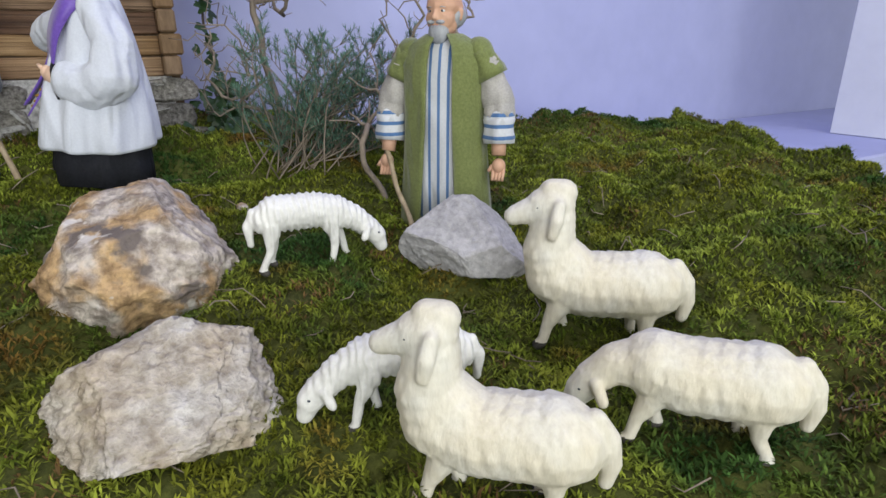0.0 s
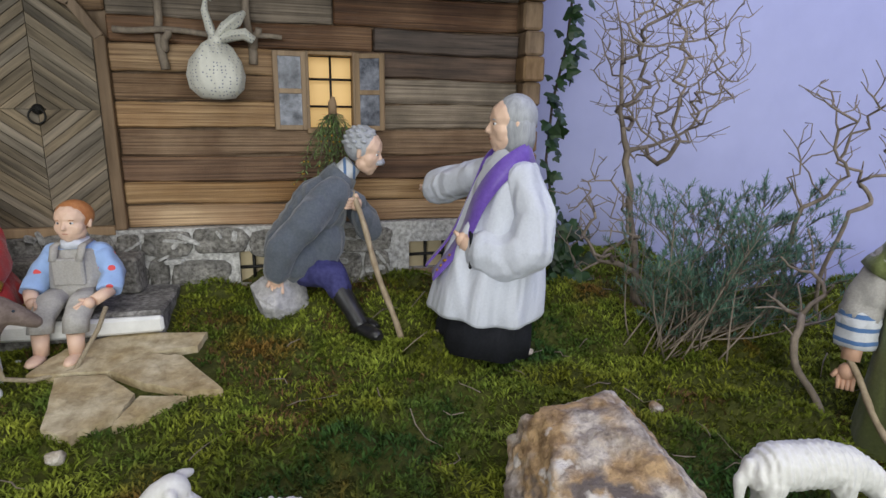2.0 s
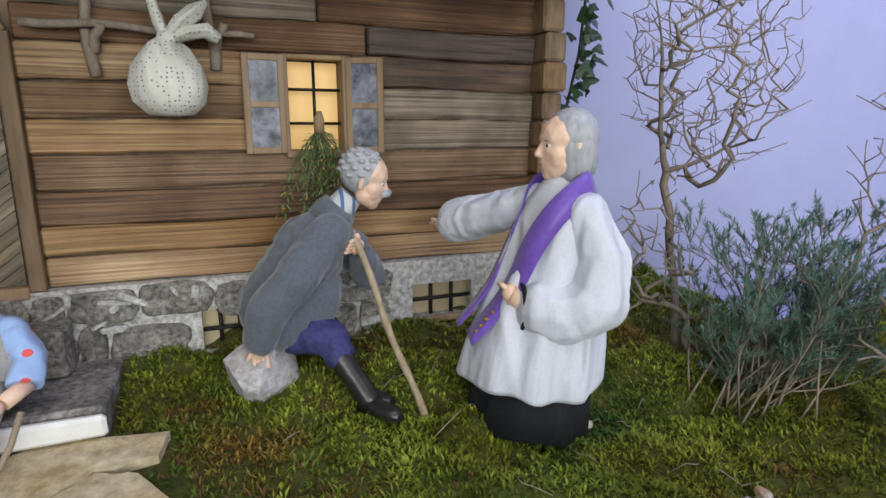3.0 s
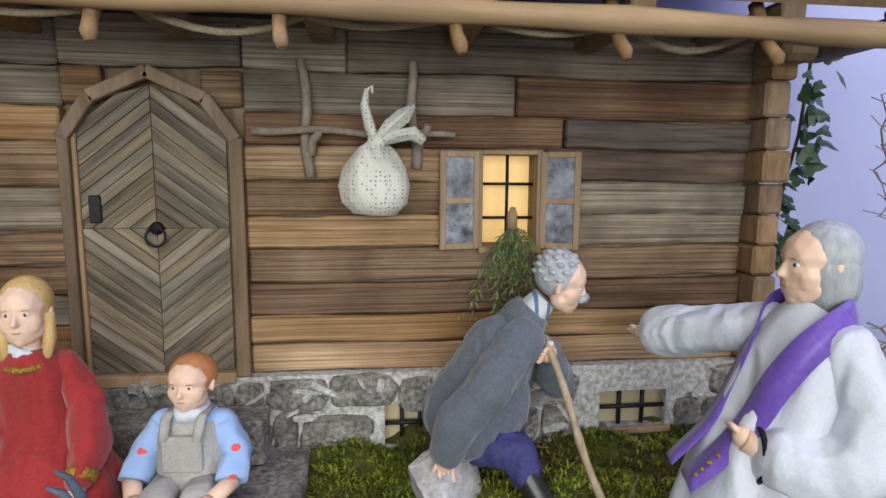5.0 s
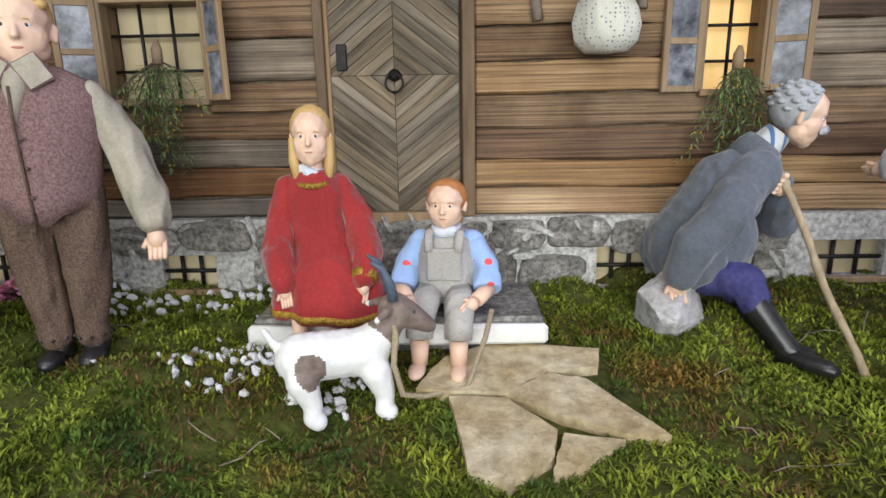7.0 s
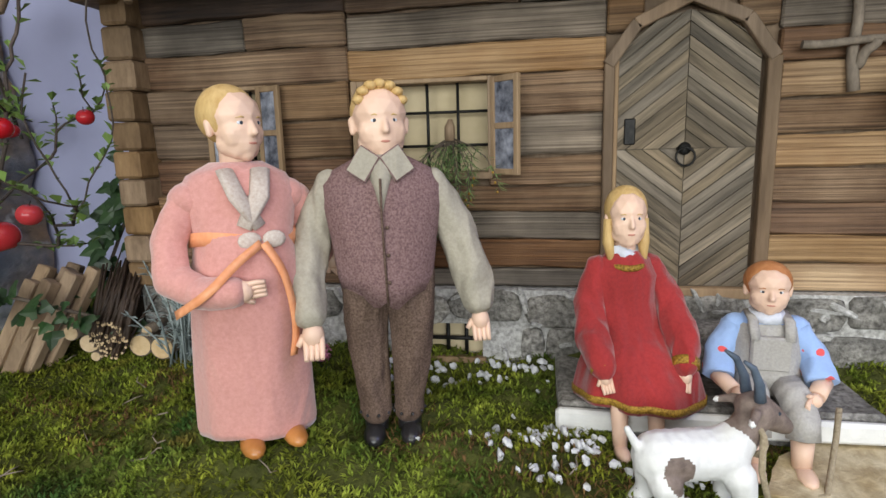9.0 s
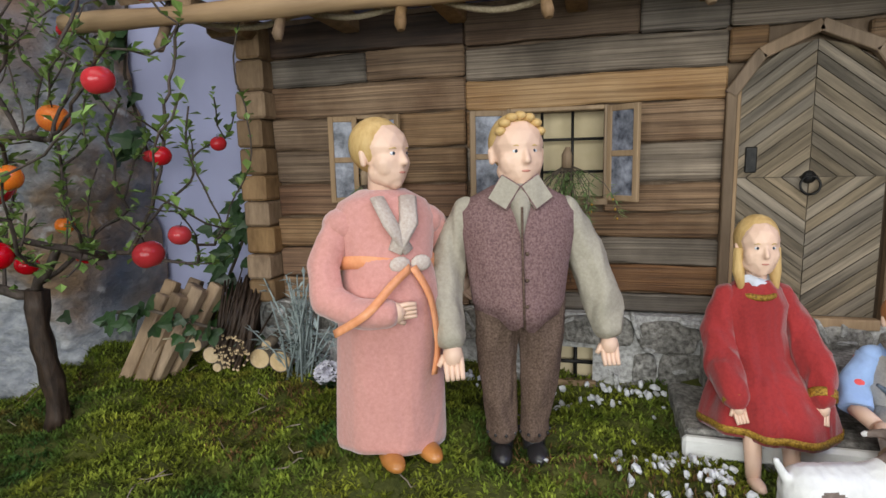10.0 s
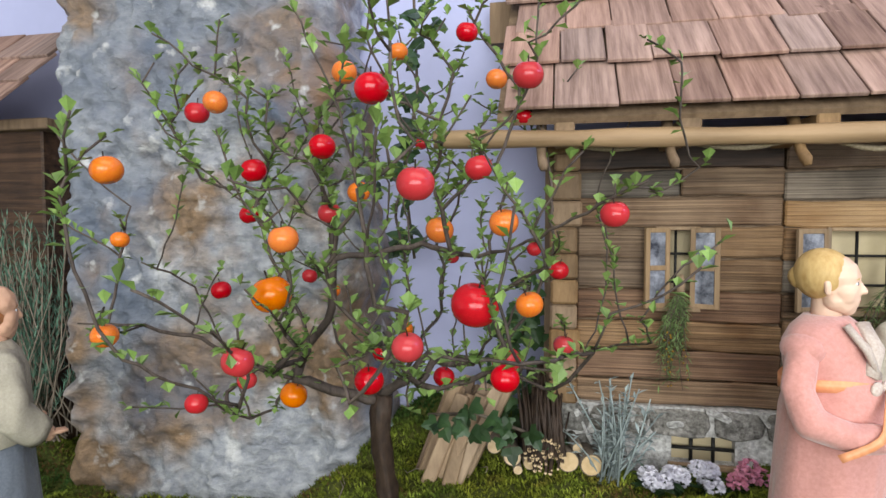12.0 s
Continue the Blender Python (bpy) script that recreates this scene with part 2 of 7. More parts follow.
SHEEP_WHITE = mat("ivory_sheep_paint", (0.60, 0.57, 0.50), (0.82, 0.80, 0.73), 200, 0.5, 0.9, (1, 1, 0.3), contrast=0.3, stain=0.12, depth=0.001, stain_scale=20, stain_colour=(0.95, 0.90, 0.80))
LAMB_WHITE = mat("white_lamb_paint", (0.68, 0.67, 0.64), (0.88, 0.87, 0.84), 90, 0.6, 0.5, stain=0.1, depth=0.0015, stain_scale=20)
HOOF = mat("dark_hoof", (0.05, 0.045, 0.04), (0.13, 0.12, 0.11), 80, 0.6, 0.2)
EYE = mat("eye_paint", (0.02, 0.03, 0.045), (0.05, 0.07, 0.10), 80, 0.3, 0.0)
GOAT_WHITE = mat("goat_white", (0.70, 0.70, 0.69), (0.86, 0.86, 0.85), 90, 0.45, 0.3, stain=0.08, stain_scale=30)
GOAT_BROWN = mat("goat_brown", (0.13, 0.095, 0.08), (0.36, 0.28, 0.24), 120, 0.6, 0.5)
HORN = mat("blue_grey_horn", (0.05, 0.07, 0.10), (0.14, 0.18, 0.24), 90, 0.5, 0.3)
SKIN = mat("doll_wax_skin", (0.74, 0.49, 0.36), (0.84, 0.60, 0.46), 25, 0.42, 0.05, stain=0.12, stain_scale=40, spec=0.4)
SKIN_TAN = mat("doll_tan_skin", (0.58, 0.32, 0.21), (0.70, 0.44, 0.31), 25, 0.45, 0.05, stain=0.15, stain_scale=40)
EYE_WHITE = mat("eye_white_paint", (0.66, 0.68, 0.72), (0.78, 0.79, 0.82), 80, 0.3, 0.0, stain=0.05)
LIP = mat("lip_paint", (0.50, 0.20, 0.15), (0.62, 0.28, 0.21), 60, 0.4, 0.0, stain=0.1)
HAIR_BLOND = mat("blond_hair_paint", (0.50, 0.30, 0.10), (0.76, 0.54, 0.24), 160, 0.5, 0.6, (1, 1, 0.3), 0.2)
HAIR_GINGER = mat("ginger_hair_paint", (0.42, 0.15, 0.05), (0.60, 0.27, 0.11), 160, 0.5, 0.5, (1, 1, 0.3), 0.2)
HAIR_GREY = mat("grey_hair", (0.30, 0.31, 0.34), (0.58, 0.60, 0.64), 170, 0.55, 0.6, (1, 1, 0.25), 0.2)
CLOTH_WHITE = mat("white_linen", (0.58, 0.605, 0.69), (0.68, 0.71, 0.79), 350, 0.85, 0.2, stain=0.05, sheen=0.2, crease=0.80)
CLOTH_BLACK = mat("black_cloth", (0.008, 0.009, 0.013), (0.022, 0.023, 0.03), 350, 0.9, 0.2, crease=0.60)
PURPLE = mat("purple_satin", (0.13, 0.06, 0.40), (0.22, 0.12, 0.56), 200, 0.35, 0.1, stain=0.15, sheen=0.3, crease=0.40)
BLUE_CLOTH = mat("dark_blue_cloth", (0.035, 0.035, 0.13), (0.08, 0.08, 0.24), 250, 0.8, 0.2, stain=0.3, crease=0.90)
GREY_CLOTH = mat("slate_grey_cloth", (0.085, 0.10, 0.125), (0.155, 0.175, 0.21), 350, 0.9, 0.25, stain=0.2, sheen=0.3, crease=0.80)
GREEN_CLOTH = mat("olive_green_cloth", (0.12, 0.145, 0.040), (0.22, 0.255, 0.085), 300, 0.75, 0.3, stain=0.25, sheen=0.3, stain_scale=12, crease=0.70)
STRIPE_CLOTH = striped("striped_linen", (0.62, 0.64, 0.68), (0.08, 0.16, 0.33), 88, 0.30, 0)
CUFF_CLOTH = striped("banded_linen", (0.66, 0.68, 0.72), (0.08, 0.17, 0.36), 75, 0.33, 2)
RED_CLOTH = mat("red_wool", (0.27, 0.018, 0.020), (0.42, 0.035, 0.034), 350, 0.85, 0.25, stain=0.25, sheen=0.3, stain_scale=15, crease=0.90)
GOLD_TRIM = mat("gold_braid", (0.20, 0.10, 0.015), (0.55, 0.33, 0.05), 500, 0.5, 0.6, metal=0.2, contrast=0.1)
PINK_WOOL = mat("pink_wool", (0.56, 0.25, 0.215), (0.70, 0.35, 0.31), 300, 0.95, 0.3, stain=0.12, sheen=0.5, crease=0.40)
ORANGE_RIBBON = mat("orange_satin", (0.72, 0.26, 0.11), (0.88, 0.42, 0.22), 120, 0.3, 0.05, stain=0.1)
LACE = mat("cream_lace", (0.68, 0.54, 0.46), (0.86, 0.77, 0.69), 420, 0.9, 0.15, contrast=0.15)
VEST = mat("mauve_wool", (0.15, 0.085, 0.085), (0.30, 0.19, 0.185), 520, 0.9, 0.5, stain=0.15, contrast=0.12, crease=0.45)
TROUSER = mat("brown_wool", (0.085, 0.052, 0.038), (0.185, 0.125, 0.095), 520, 0.9, 0.5, stain=0.2, contrast=0.12, crease=0.80)
BEIGE = mat("beige_linen", (0.33, 0.30, 0.24), (0.46, 0.42, 0.34), 350, 0.85, 0.2, stain=0.15, crease=0.80)
BIB = mat("grey_linen", (0.36, 0.34, 0.32), (0.52, 0.50, 0.47), 420, 0.9, 0.4, stain=0.15, crease=0.70)
SHIRT = dotted("blue_printed_cotton", (0.36, 0.52, 0.86), (0.75, 0.10, 0.10), 55, 0.22)
SACK = dotted("dotted_cotton", (0.72, 0.71, 0.64), (0.20, 0.21, 0.27), 250, 0.24)
LEATHER = mat("black_leather", (0.010, 0.010, 0.012), (0.035, 0.034, 0.036), 90, 0.28, 0.2, spec=0.6)
TAN_SHOE = mat("tan_shoe", (0.38, 0.14, 0.03), (0.58, 0.25, 0.07), 60, 0.3, 0.1, spec=0.6)
ROPE = mat("hemp_rope", (0.28, 0.22, 0.14), (0.56, 0.47, 0.33), 400, 0.95, 0.8, (1, 1, 1), 0.2)
APPLE_RED = mat("red_lacquer_apple", (0.42, 0.006, 0.014), (0.58, 0.016, 0.024), 22, 0.13, 0.02, stain=0.2, stain_scale=40, vary=0.10, spec=0.35)
APPLE_ORANGE = mat("orange_lacquer_apple", (0.62, 0.050, 0.001), (0.76, 0.26, 0.001), 30, 0.13, 0.02, stain=0.05, stain_scale=40, vary=0.06, spec=0.35, contrast=0.10)
LEAF = island(mat("small_green_leaf", (0.09, 0.17, 0.035), (0.25, 0.37, 0.10), 60, 0.45, 0.1, stain=0.2, spec=0.4), 0.35)
IVY_LEAF = island(mat("ivy_leaf", (0.012, 0.035, 0.012), (0.040, 0.085, 0.025), 60, 0.4, 0.2, stain=0.2, spec=0.4), 0.35)
HEATHER = island(mat("heather_green", (0.055, 0.140, 0.100), (0.21, 0.36, 0.255), 40, 0.7, 0.1, stain=0.3), 0.35)
SPRIG = island(mat("herb_green", (0.085, 0.145, 0.045), (0.24, 0.33, 0.13), 40, 0.7, 0.1, stain=0.3), 0.35)
SILVER_LEAF = island(mat("silver_leaf", (0.22, 0.27, 0.27), (0.42, 0.48, 0.47), 60, 0.7, 0.2, stain=0.2), 0.25)
PETAL_WHITE = island(mat("white_petal", (0.66, 0.64, 0.74), (0.85, 0.84, 0.90), 60, 0.6, 0.1, stain=0.1), 0.12)
PETAL_PINK = island(mat("pink_petal", (0.62, 0.20, 0.32), (0.80, 0.38, 0.48), 60, 0.6, 0.1, stain=0.1), 0.2)
GRAVEL = island(mat("white_gravel", (0.46, 0.47, 0.49), (0.76, 0.76, 0.77), 160, 0.6, 0.3, stain=0.1), 0.15)
BEIGE_CARD = mat("beige_card", (0.56, 0.46, 0.28), (0.68, 0.57, 0.38), 20, 0.9, 0.1, stain=0.2, stain_scale=12)
SHUTTER_GLASS = mat("shutter_glass", (0.035, 0.04, 0.06), (0.42, 0.44, 0.52), 55, 0.30, 0.1, stain=0.5, stain_scale=25, spec=0.35, contrast=0.15)

LIT_PANE, _n, _l, _b = shader("lit_yellow_pane")
_b.inputs["Base Color"].default_value = (0.75, 0.50, 0.20, 1)
_b.inputs["Emission Color"].default_value = (1.0, 0.62, 0.22, 1)
_b.inputs["Emission Strength"].default_value = 0.42


# ---------------------------------------------------------------- mesh helpers
def empty(name, at, label, category, group="", kind=""):
    ob = new(name)
    ob.empty_display_size = 0.02
    ob.location = at
    return tagged(ob, label, category, group, kind)


def part(name, bm, materials, parent, label="", smooth=False):
    """Links a bmesh, built in world places, as one mesh under a thing or a part."""
    me = bpy.data.meshes.new(name)
    if smooth:
        for f in bm.faces:
            f.smooth = True
    bm.to_mesh(me)
    bm.free()
    for m in materials if isinstance(materials, (list, tuple)) else [materials]:
        me.materials.append(m)
    ob = new(name, me)
    if parent is not None:
        base = parent
        at = Vector((0, 0, 0))
        while base is not None:
            at += base.location
            base = base.parent
        me.transform(Matrix.Translation(-at))
        ob.parent = parent
    if label:
        ob["label"] = label
    if name in ("stems", "leaves", "needles", "twigs", "cut_ends", "petals", "crown", "boughs", "branches"):
        ob["kind"] = "stuff"
    return ob


def solid(name, bm, materials, label, category, group="", kind="", smooth=False, at=None):
    """A thing that is one mesh; its origin is set at its base."""
    ob = part(name, bm, materials, None, smooth=smooth)
    if at is not None:
        ob.data.transform(Matrix.Translation(-Vector(at)))
        ob.location = at
    return tagged(ob, label, category, group, kind)


def add_box(bm, lo, hi, bevel=0.0, m=None, index=0):
    lo, hi = Vector(lo), Vector(hi)
    made = bmesh.ops.create_cube(bm, size=1.0, matrix=Matrix.Translation((lo + hi) / 2) @ Matrix.Diagonal((*(hi - lo), 1)))
    verts = made["verts"]
    if m is not None:
        bmesh.ops.transform(bm, matrix=m, verts=verts)
    faces = {f for v in verts for f in v.link_faces}
    for f in faces:
        f.material_index = index
    if bevel:
        edges = list({e for v in verts for e in v.link_edges})
        bmesh.ops.bevel(bm, geom=edges, offset=bevel, segments=1, affect="EDGES", clamp_overlap=True)
    return verts


def box(lo, hi, bevel=0.0, m=None):
    bm = bmesh.new()
    add_box(bm, lo, hi, bevel, m)
    return bm


def add_tube(bm, pts, radii, seg=8, index=0, flat=1.0, fold=None):
    """A tube along points with a radius for each; flat squeezes it along its second side axis; fold: (count, depth)."""
    pts = [Vector(p) for p in pts]
    if not isinstance(radii, (list, tuple)):
        radii = [radii] * len(pts)
    rings, side = [], None
    for i, p in enumerate(pts):
        d = (pts[min(i + 1, len(pts) - 1)] - pts[max(i - 1, 0)]).normalized()
        if side is None:
            ref = Vector((0, 0, 1)) if abs(d.z) < 0.9 else Vector((1, 0, 0))
            side = d.cross(ref).normalized()
        else:
            side = (side - d * side.dot(d)).normalized()
        up = d.cross(side)
        ring = []
        for k in range(seg):
            a = 2 * math.pi * k / seg
            r = radii[i]
            if fold:
                r *= 1 + fold[1] * math.sin(fold[0] * a + i * 0.7)
            ring.append(bm.verts.new(p + side * math.cos(a) * r + up * math.sin(a) * r * flat))
        rings.append(ring)
    for a, b in zip(rings, rings[1:]):
        for k in range(seg):
            f = bm.faces.new((a[k], a[(k + 1) % seg], b[(k + 1) % seg], b[k]))
            f.material_index, f.smooth = index, True
    for ring in (rings[0][::-1], rings[-1]):
        f = bm.faces.new(ring)
        f.material_index = index
    return rings


def add_ball(bm, at, radii, index=0, seg=14, m=None):
    made = bmesh.ops.create_uvsphere(bm, u_segments=seg, v_segments=max(6, seg * 2 // 3), radius=1.0)
    base = Matrix.Translation(at) @ (m or Matrix.Identity(4)) @ Matrix.Diagonal((*radii, 1))
    bmesh.ops.transform(bm, matrix=base, verts=made["verts"])
    for f in {f for v in made["verts"] for f in v.link_faces}:
        f.material_index, f.smooth = index, True
    return made["verts"]


def add_loft(bm, rings, seg=32, index=0, fold=(0, 0.0), phase=0.0, start=0.0, caps=True):
    """Upright cloth: rings of (x, y, z, rx, ry, fold share); folds deepen with the share."""
    made = []
    for cx, cy, z, rx, ry, share in rings:
        ring = []
        for k in range(seg):
            a = 2 * math.pi * k / seg + start
            w = 1 + share * fold[1] * (math.sin(fold[0] * a + phase) + 0.5 * math.sin((fold[0] + 3) * a + phase * 2 + z * 20))
            ring.append(bm.verts.new((cx + math.cos(a) * rx * w, cy + math.sin(a) * ry * w, z + 0.004 * share * math.sin(2 * a + phase))))
        made.append(ring)
    for a, b in zip(made, made[1:]):
        for k in range(seg):
            f = bm.faces.new((a[k], a[(k + 1) % seg], b[(k + 1) % seg], b[k]))
            f.material_index, f.smooth = index, True
    if caps:
        for ring in (made[0][::-1], made[-1]):
            f = bm.faces.new(ring)
            f.material_index = index
    return made


def smoothstep(a, b, x):
    u = np.clip((x - a) / (b - a), 0, 1)
    return u * u * (3 - 2 * u)


def ground_z(x, y):
    """The height of the moss bed: it falls towards the front, levels off to the right and rises a little before the left windows."""
    yy = np.minimum(0, y)
    z = -0.078 + 0.2 * np.maximum(yy, -0.7) + 0.06 * np.minimum(0, yy + 0.7)
    zr = -0.085 + 0.08 * yy
    left = 0.034 * np.exp(-(((x + 0.46) / 0.13) ** 2 + ((y + 0.20) / 0.12) ** 2))
    left = left - 0.055 * smoothstep(-0.93, -1.05, x) * smoothstep(-0.24, -0.12, y)
    return z + (zr - z) * smoothstep(0.75, 1.15, x) + left


def rows_mesh(name, verts, faces, material):
    """A mesh out of number arrays: verts n x 3, faces m x 3."""
    me = bpy.data.meshes.new(name)
    me.vertices.add(len(verts))
    me.vertices.foreach_set("co", np.asarray(verts, dtype=np.float32).ravel())
    me.loops.add(len(faces) * 3)
    me.loops.foreach_set("vertex_index", np.asarray(faces, dtype=np.int32).ravel())
    me.polygons.add(len(faces))
    me.polygons.foreach_set("loop_start", np.arange(0, len(faces) * 3, 3, dtype=np.int32))
    me.update(calc_edges=True)
    me.validate()
    me.materials.append(material)
    return me


def scatter_blades(rng, bases, length, width, lean, blades=3):
    """Tufts of narrow bent blades at the bases: two triangles each."""
    n = len(bases) * blades
    base = np.repeat(bases, blades, axis=0)
    turn = rng.uniform(0, 2 * np.pi, n)
    out = np.stack([np.cos(turn), np.sin(turn), np.zeros(n)], 1)
    side = np.stack([-np.sin(turn), np.cos(turn), np.zeros(n)], 1)
    size = length * rng.uniform(0.6, 1.3, n)[:, None]
    tilt = rng.uniform(0.2, 1.0, n)[:, None] * lean
    mid = base + size * (0.5 * out * tilt + np.array([0, 0, 0.6]))
    tip = base + size * (1.2 * out * tilt + np.array([0, 0, 0.85]))
    w = width * rng.uniform(0.7, 1.3, n)[:, None]
    verts = np.stack([base - side * w * 0.4, mid - side * w, tip, mid + side * w], 1).reshape(-1, 3)
    i = np.arange(n)[:, None] * 4
    faces = np.concatenate([i + np.array([[0, 1, 3]]), i + np.array([[1, 2, 3]])], 1).reshape(-1, 3)
    return verts, faces


def add_leaf(bm, at, way, size, index=0, width=0.5, bend=0.2, pointed=True):
    """A small leaf of four faces with a fold along its rib."""
    way = Vector(way).normalized()
    side = way.cross(Vector((0, 0, 1)))
    side = side.normalized() if side.length > 0.01 else Vector((1, 0, 0))
    up = side.cross(way)
    at = Vector(at)
    p = [at, at + way * size * 0.45 + side * size * width * 0.5 + up * size * bend, at + way * size * (1.0 if pointed else 0.9),
         at + way * size * 0.45 - side * size * width * 0.5 + up * size * bend, at + way * size * 0.5]
    if not pointed:
        p[1] += way * size * 0.1
        p[3] += way * size * 0.1
    v = [bm.verts.new(q) for q in p]
    for tri in ((0, 1, 4), (1, 2, 4), (2, 3, 4), (3, 0, 4)):
        f = bm.faces.new([v[k] for k in tri])
        f.material_index = index


def fused(blobs, voxel=0.0022, wool=0.0, wool_scale=130.0, centre=None, reach=1.0, rounds=3, seed=0.0, rib=0.0):
    """One closed skin over tapering limbs given as (point, radius, point, radius); wool lifts it near the centre."""
    bm = bmesh.new()
    for p, r, q, s in blobs:
        p, q = Vector(p), Vector(q)
        steps = max(2, int((q - p).length / (0.5 * min(r, s))) + 1)
        for k in range(steps + 1):
            u = k / steps
            made = bmesh.ops.create_icosphere(bm, subdivisions=2, radius=r + (s - r) * u, matrix=Matrix.Translation(p.lerp(q, u)))
    me = bpy.data.meshes.new("skin")
    bm.to_mesh(me)
    bm.free()
    ob = new("skin", me)
    remesh = ob.modifiers.new("remesh", "REMESH")
    remesh.mode, remesh.voxel_size = "VOXEL", voxel
    out = bpy.data.meshes.new_from_object(ob.evaluated_get(bpy.context.evaluated_depsgraph_get()))
    bpy.data.objects.remove(ob)
    bpy.data.meshes.remove(me)
    bm = bmesh.new()
    bm.from_mesh(out)
    bpy.data.meshes.remove(out)
    for _ in range(rounds):
        bmesh.ops.smooth_vert(bm, verts=bm.verts, factor=0.5, use_axis_x=True, use_axis_y=True, use_axis_z=True)
    bm.normal_update()
    if wool:
        centre = Vector(centre)
        for v in bm.verts:
            d = (v.co - centre)
            w = max(0.0, min(1.0, 1.6 - Vector((d.x / reach[0], d.y / reach[1], d.z / reach[2])).length))
            if w > 0:
                q = Vector((v.co.x, v.co.y, v.co.z * 0.32)) * wool_scale + Vector((seed, 0, 0))
                v.co += v.normal * wool * w * (noise.noise(q) + 0.5 * noise.noise(q * 2.1))
                v.co += v.normal * rib * w * math.sin(v.co.x * 840 + 2.2 * noise.noise(v.co * 60))
    for f in bm.faces:
        f.smooth = True
    return bm


def branch_mesh(nodes, parents, tip_radius, power, most, seg=6, first=0):
    """Tubes over a branch skeleton, thick where many tips hang on."""
    load = [0] * len(nodes)
    kids = [[] for _ in nodes]
    for i, p in enumerate(parents):
        if p >= 0:
            kids[p].append(i)
    for i in range(len(nodes) - 1, -1, -1):
        load[i] = max(1, sum(load[k] for k in kids[i]))
    radius = [min(most, tip_radius * n ** power) for n in load]
    bm = bmesh.new()
    used = set()
    for i in range(len(nodes)):
        for k in kids[i]:
            main = kids[i] and k == max(kids[i], key=lambda c: load[c])
            if (main and i != 0 and parents[i] >= 0) or k in used:
                continue
            chain, rad = [nodes[i], nodes[k]], [min(radius[i], radius[k] * 1.25), radius[k]]
            used.add(k)
            j = k
            while kids[j]:
                nxt = max(kids[j], key=lambda c: load[c])
                used.add(nxt)
                chain.append(nodes[nxt])
                rad.append(radius[nxt])
                j = nxt
            add_tube(bm, chain, rad, seg)
    return bm


# ---------------------------------------------------------------- room and bench
def structure(name, bm, material, label, category, smooth=False):
    return solid(name, bm, material, label, category, kind="structure", smooth=smooth)


structure("wall_north", box((-3.2, 0.13, -0.9), (3.2, 0.20, 1.7)), LAVENDER_LIT, "smooth whitish wall behind the display, coloured lavender for the blue light on it", "wall")
structure("wall_south", box((-3.2, -3.27, -0.9), (3.2, -3.20, 1.7)), ROOM, "plain light room wall behind the viewer", "wall")
structure("wall_west", box((-3.27, -3.2, -0.9), (-3.20, 0.13, 1.7)), ROOM, "plain light room side wall", "wall")
structure("wall_east", box((3.20, -3.2, -0.9), (3.27, 0.13, 1.7)), ROOM, "plain light room side wall", "wall")
structure("ceiling", box((-3.27, -3.27, 1.70), (3.27, 0.20, 1.76)), ROOM, "plain white room ceiling", "ceiling")
structure("floor", box((-3.27, -3.27, -0.96), (3.27, 0.20, -0.90)), ROOM, "plain grey room floor", "floor")
structure("bench", box((-2.4, -1.5, -0.90), (2.9, 0.128, -0.30), 0.004), WHITE_WALL, "broad white display bench under the moss", "bench")
structure("bench_step", box((0.8, -0.44, -0.298), (2.85, 0.127, -0.185), 0.004), LAVENDER_LIT, "pale raised bench top beside the moss, coloured lavender for the blue light on it", "bench")
solid("board", box((2.08, -0.435, -0.184), (2.11, -0.215, 0.62), 0.002), WHITE_WALL,
      "plain white board standing upright on the bench", "board", at=(2.08, -0.3, -0.184))


# ---------------------------------------------------------------- moss bed
def moss_edge(x, y):
    """1 on the moss, 0 past its ragged right edge."""
    limit = 1.52 - 0.45 * np.maximum(0, -0.36 - y) + 0.03 * np.sin(y * 31) + 0.02 * np.sin(y * 67)
    back = -0.105 - 0.10 * smoothstep(1.1, 1.5, x) + 0.010 * np.sin(x * 43) + 0.008 * np.sin(x * 91)
    rear = 1 - smoothstep(0.80, 0.90, x) * smoothstep(-0.02, 0.03, y - back)
    return (1 - smoothstep(-0.03, 0.02, x - limit)) * rear


def bump_z(x, y):
    """Cushions of moss, lower where the stone steps and paving lie."""
    b = 0.012 * np.sin(x * 13 + 2 * np.sin(y * 7)) * np.sin(y * 17 + 1.5 * np.sin(x * 9))
    b += 0.008 * np.sin(x * 37 + 3 * np.sin(y * 19)) * np.sin(y * 41 + x * 11)
    b += 0.005 * np.sin(x * 83 + y * 29) * np.sin(y * 77 - x * 31)
    # rounded cushions with creases between them
    u, w = x + 0.018 * np.sin(y * 29 + 1.3 * np.sin(x * 17)), y + 0.018 * np.sin(x * 25 + 1.7 * np.sin(y * 13))
    b += 0.016 * (np.abs(np.sin(u * 24 + w * 7) * np.sin(w * 31 - u * 5)) ** 0.6 - 0.5)
    b += 0.008 * (np.abs(np.sin(u * 61 - w * 23) * np.sin(w * 67 + u * 19)) ** 0.6 - 0.5)
    far = smoothstep(0.85, 1.2, x)
    b += far * 0.012 * np.sin(x * 21 + y * 5) * np.sin(y * 25 + x * 3)
    calm = 1 - 0.92 * np.exp(-(((x - 0.03) / 0.17) ** 4 + ((y + 0.19) / 0.13) ** 4))
    calm = calm * (1 - 0.8 * np.exp(-(((x - 0.14) / 0.11) ** 4 + ((y + 0.47) / 0.09) ** 4)))
    left = smoothstep(-0.62, -0.80, x) * (1 - smoothstep(-0.88, -0.98, x))
    return b * calm * 0.8 + left * 0.022 * smoothstep(-0.02, 0.08, y)


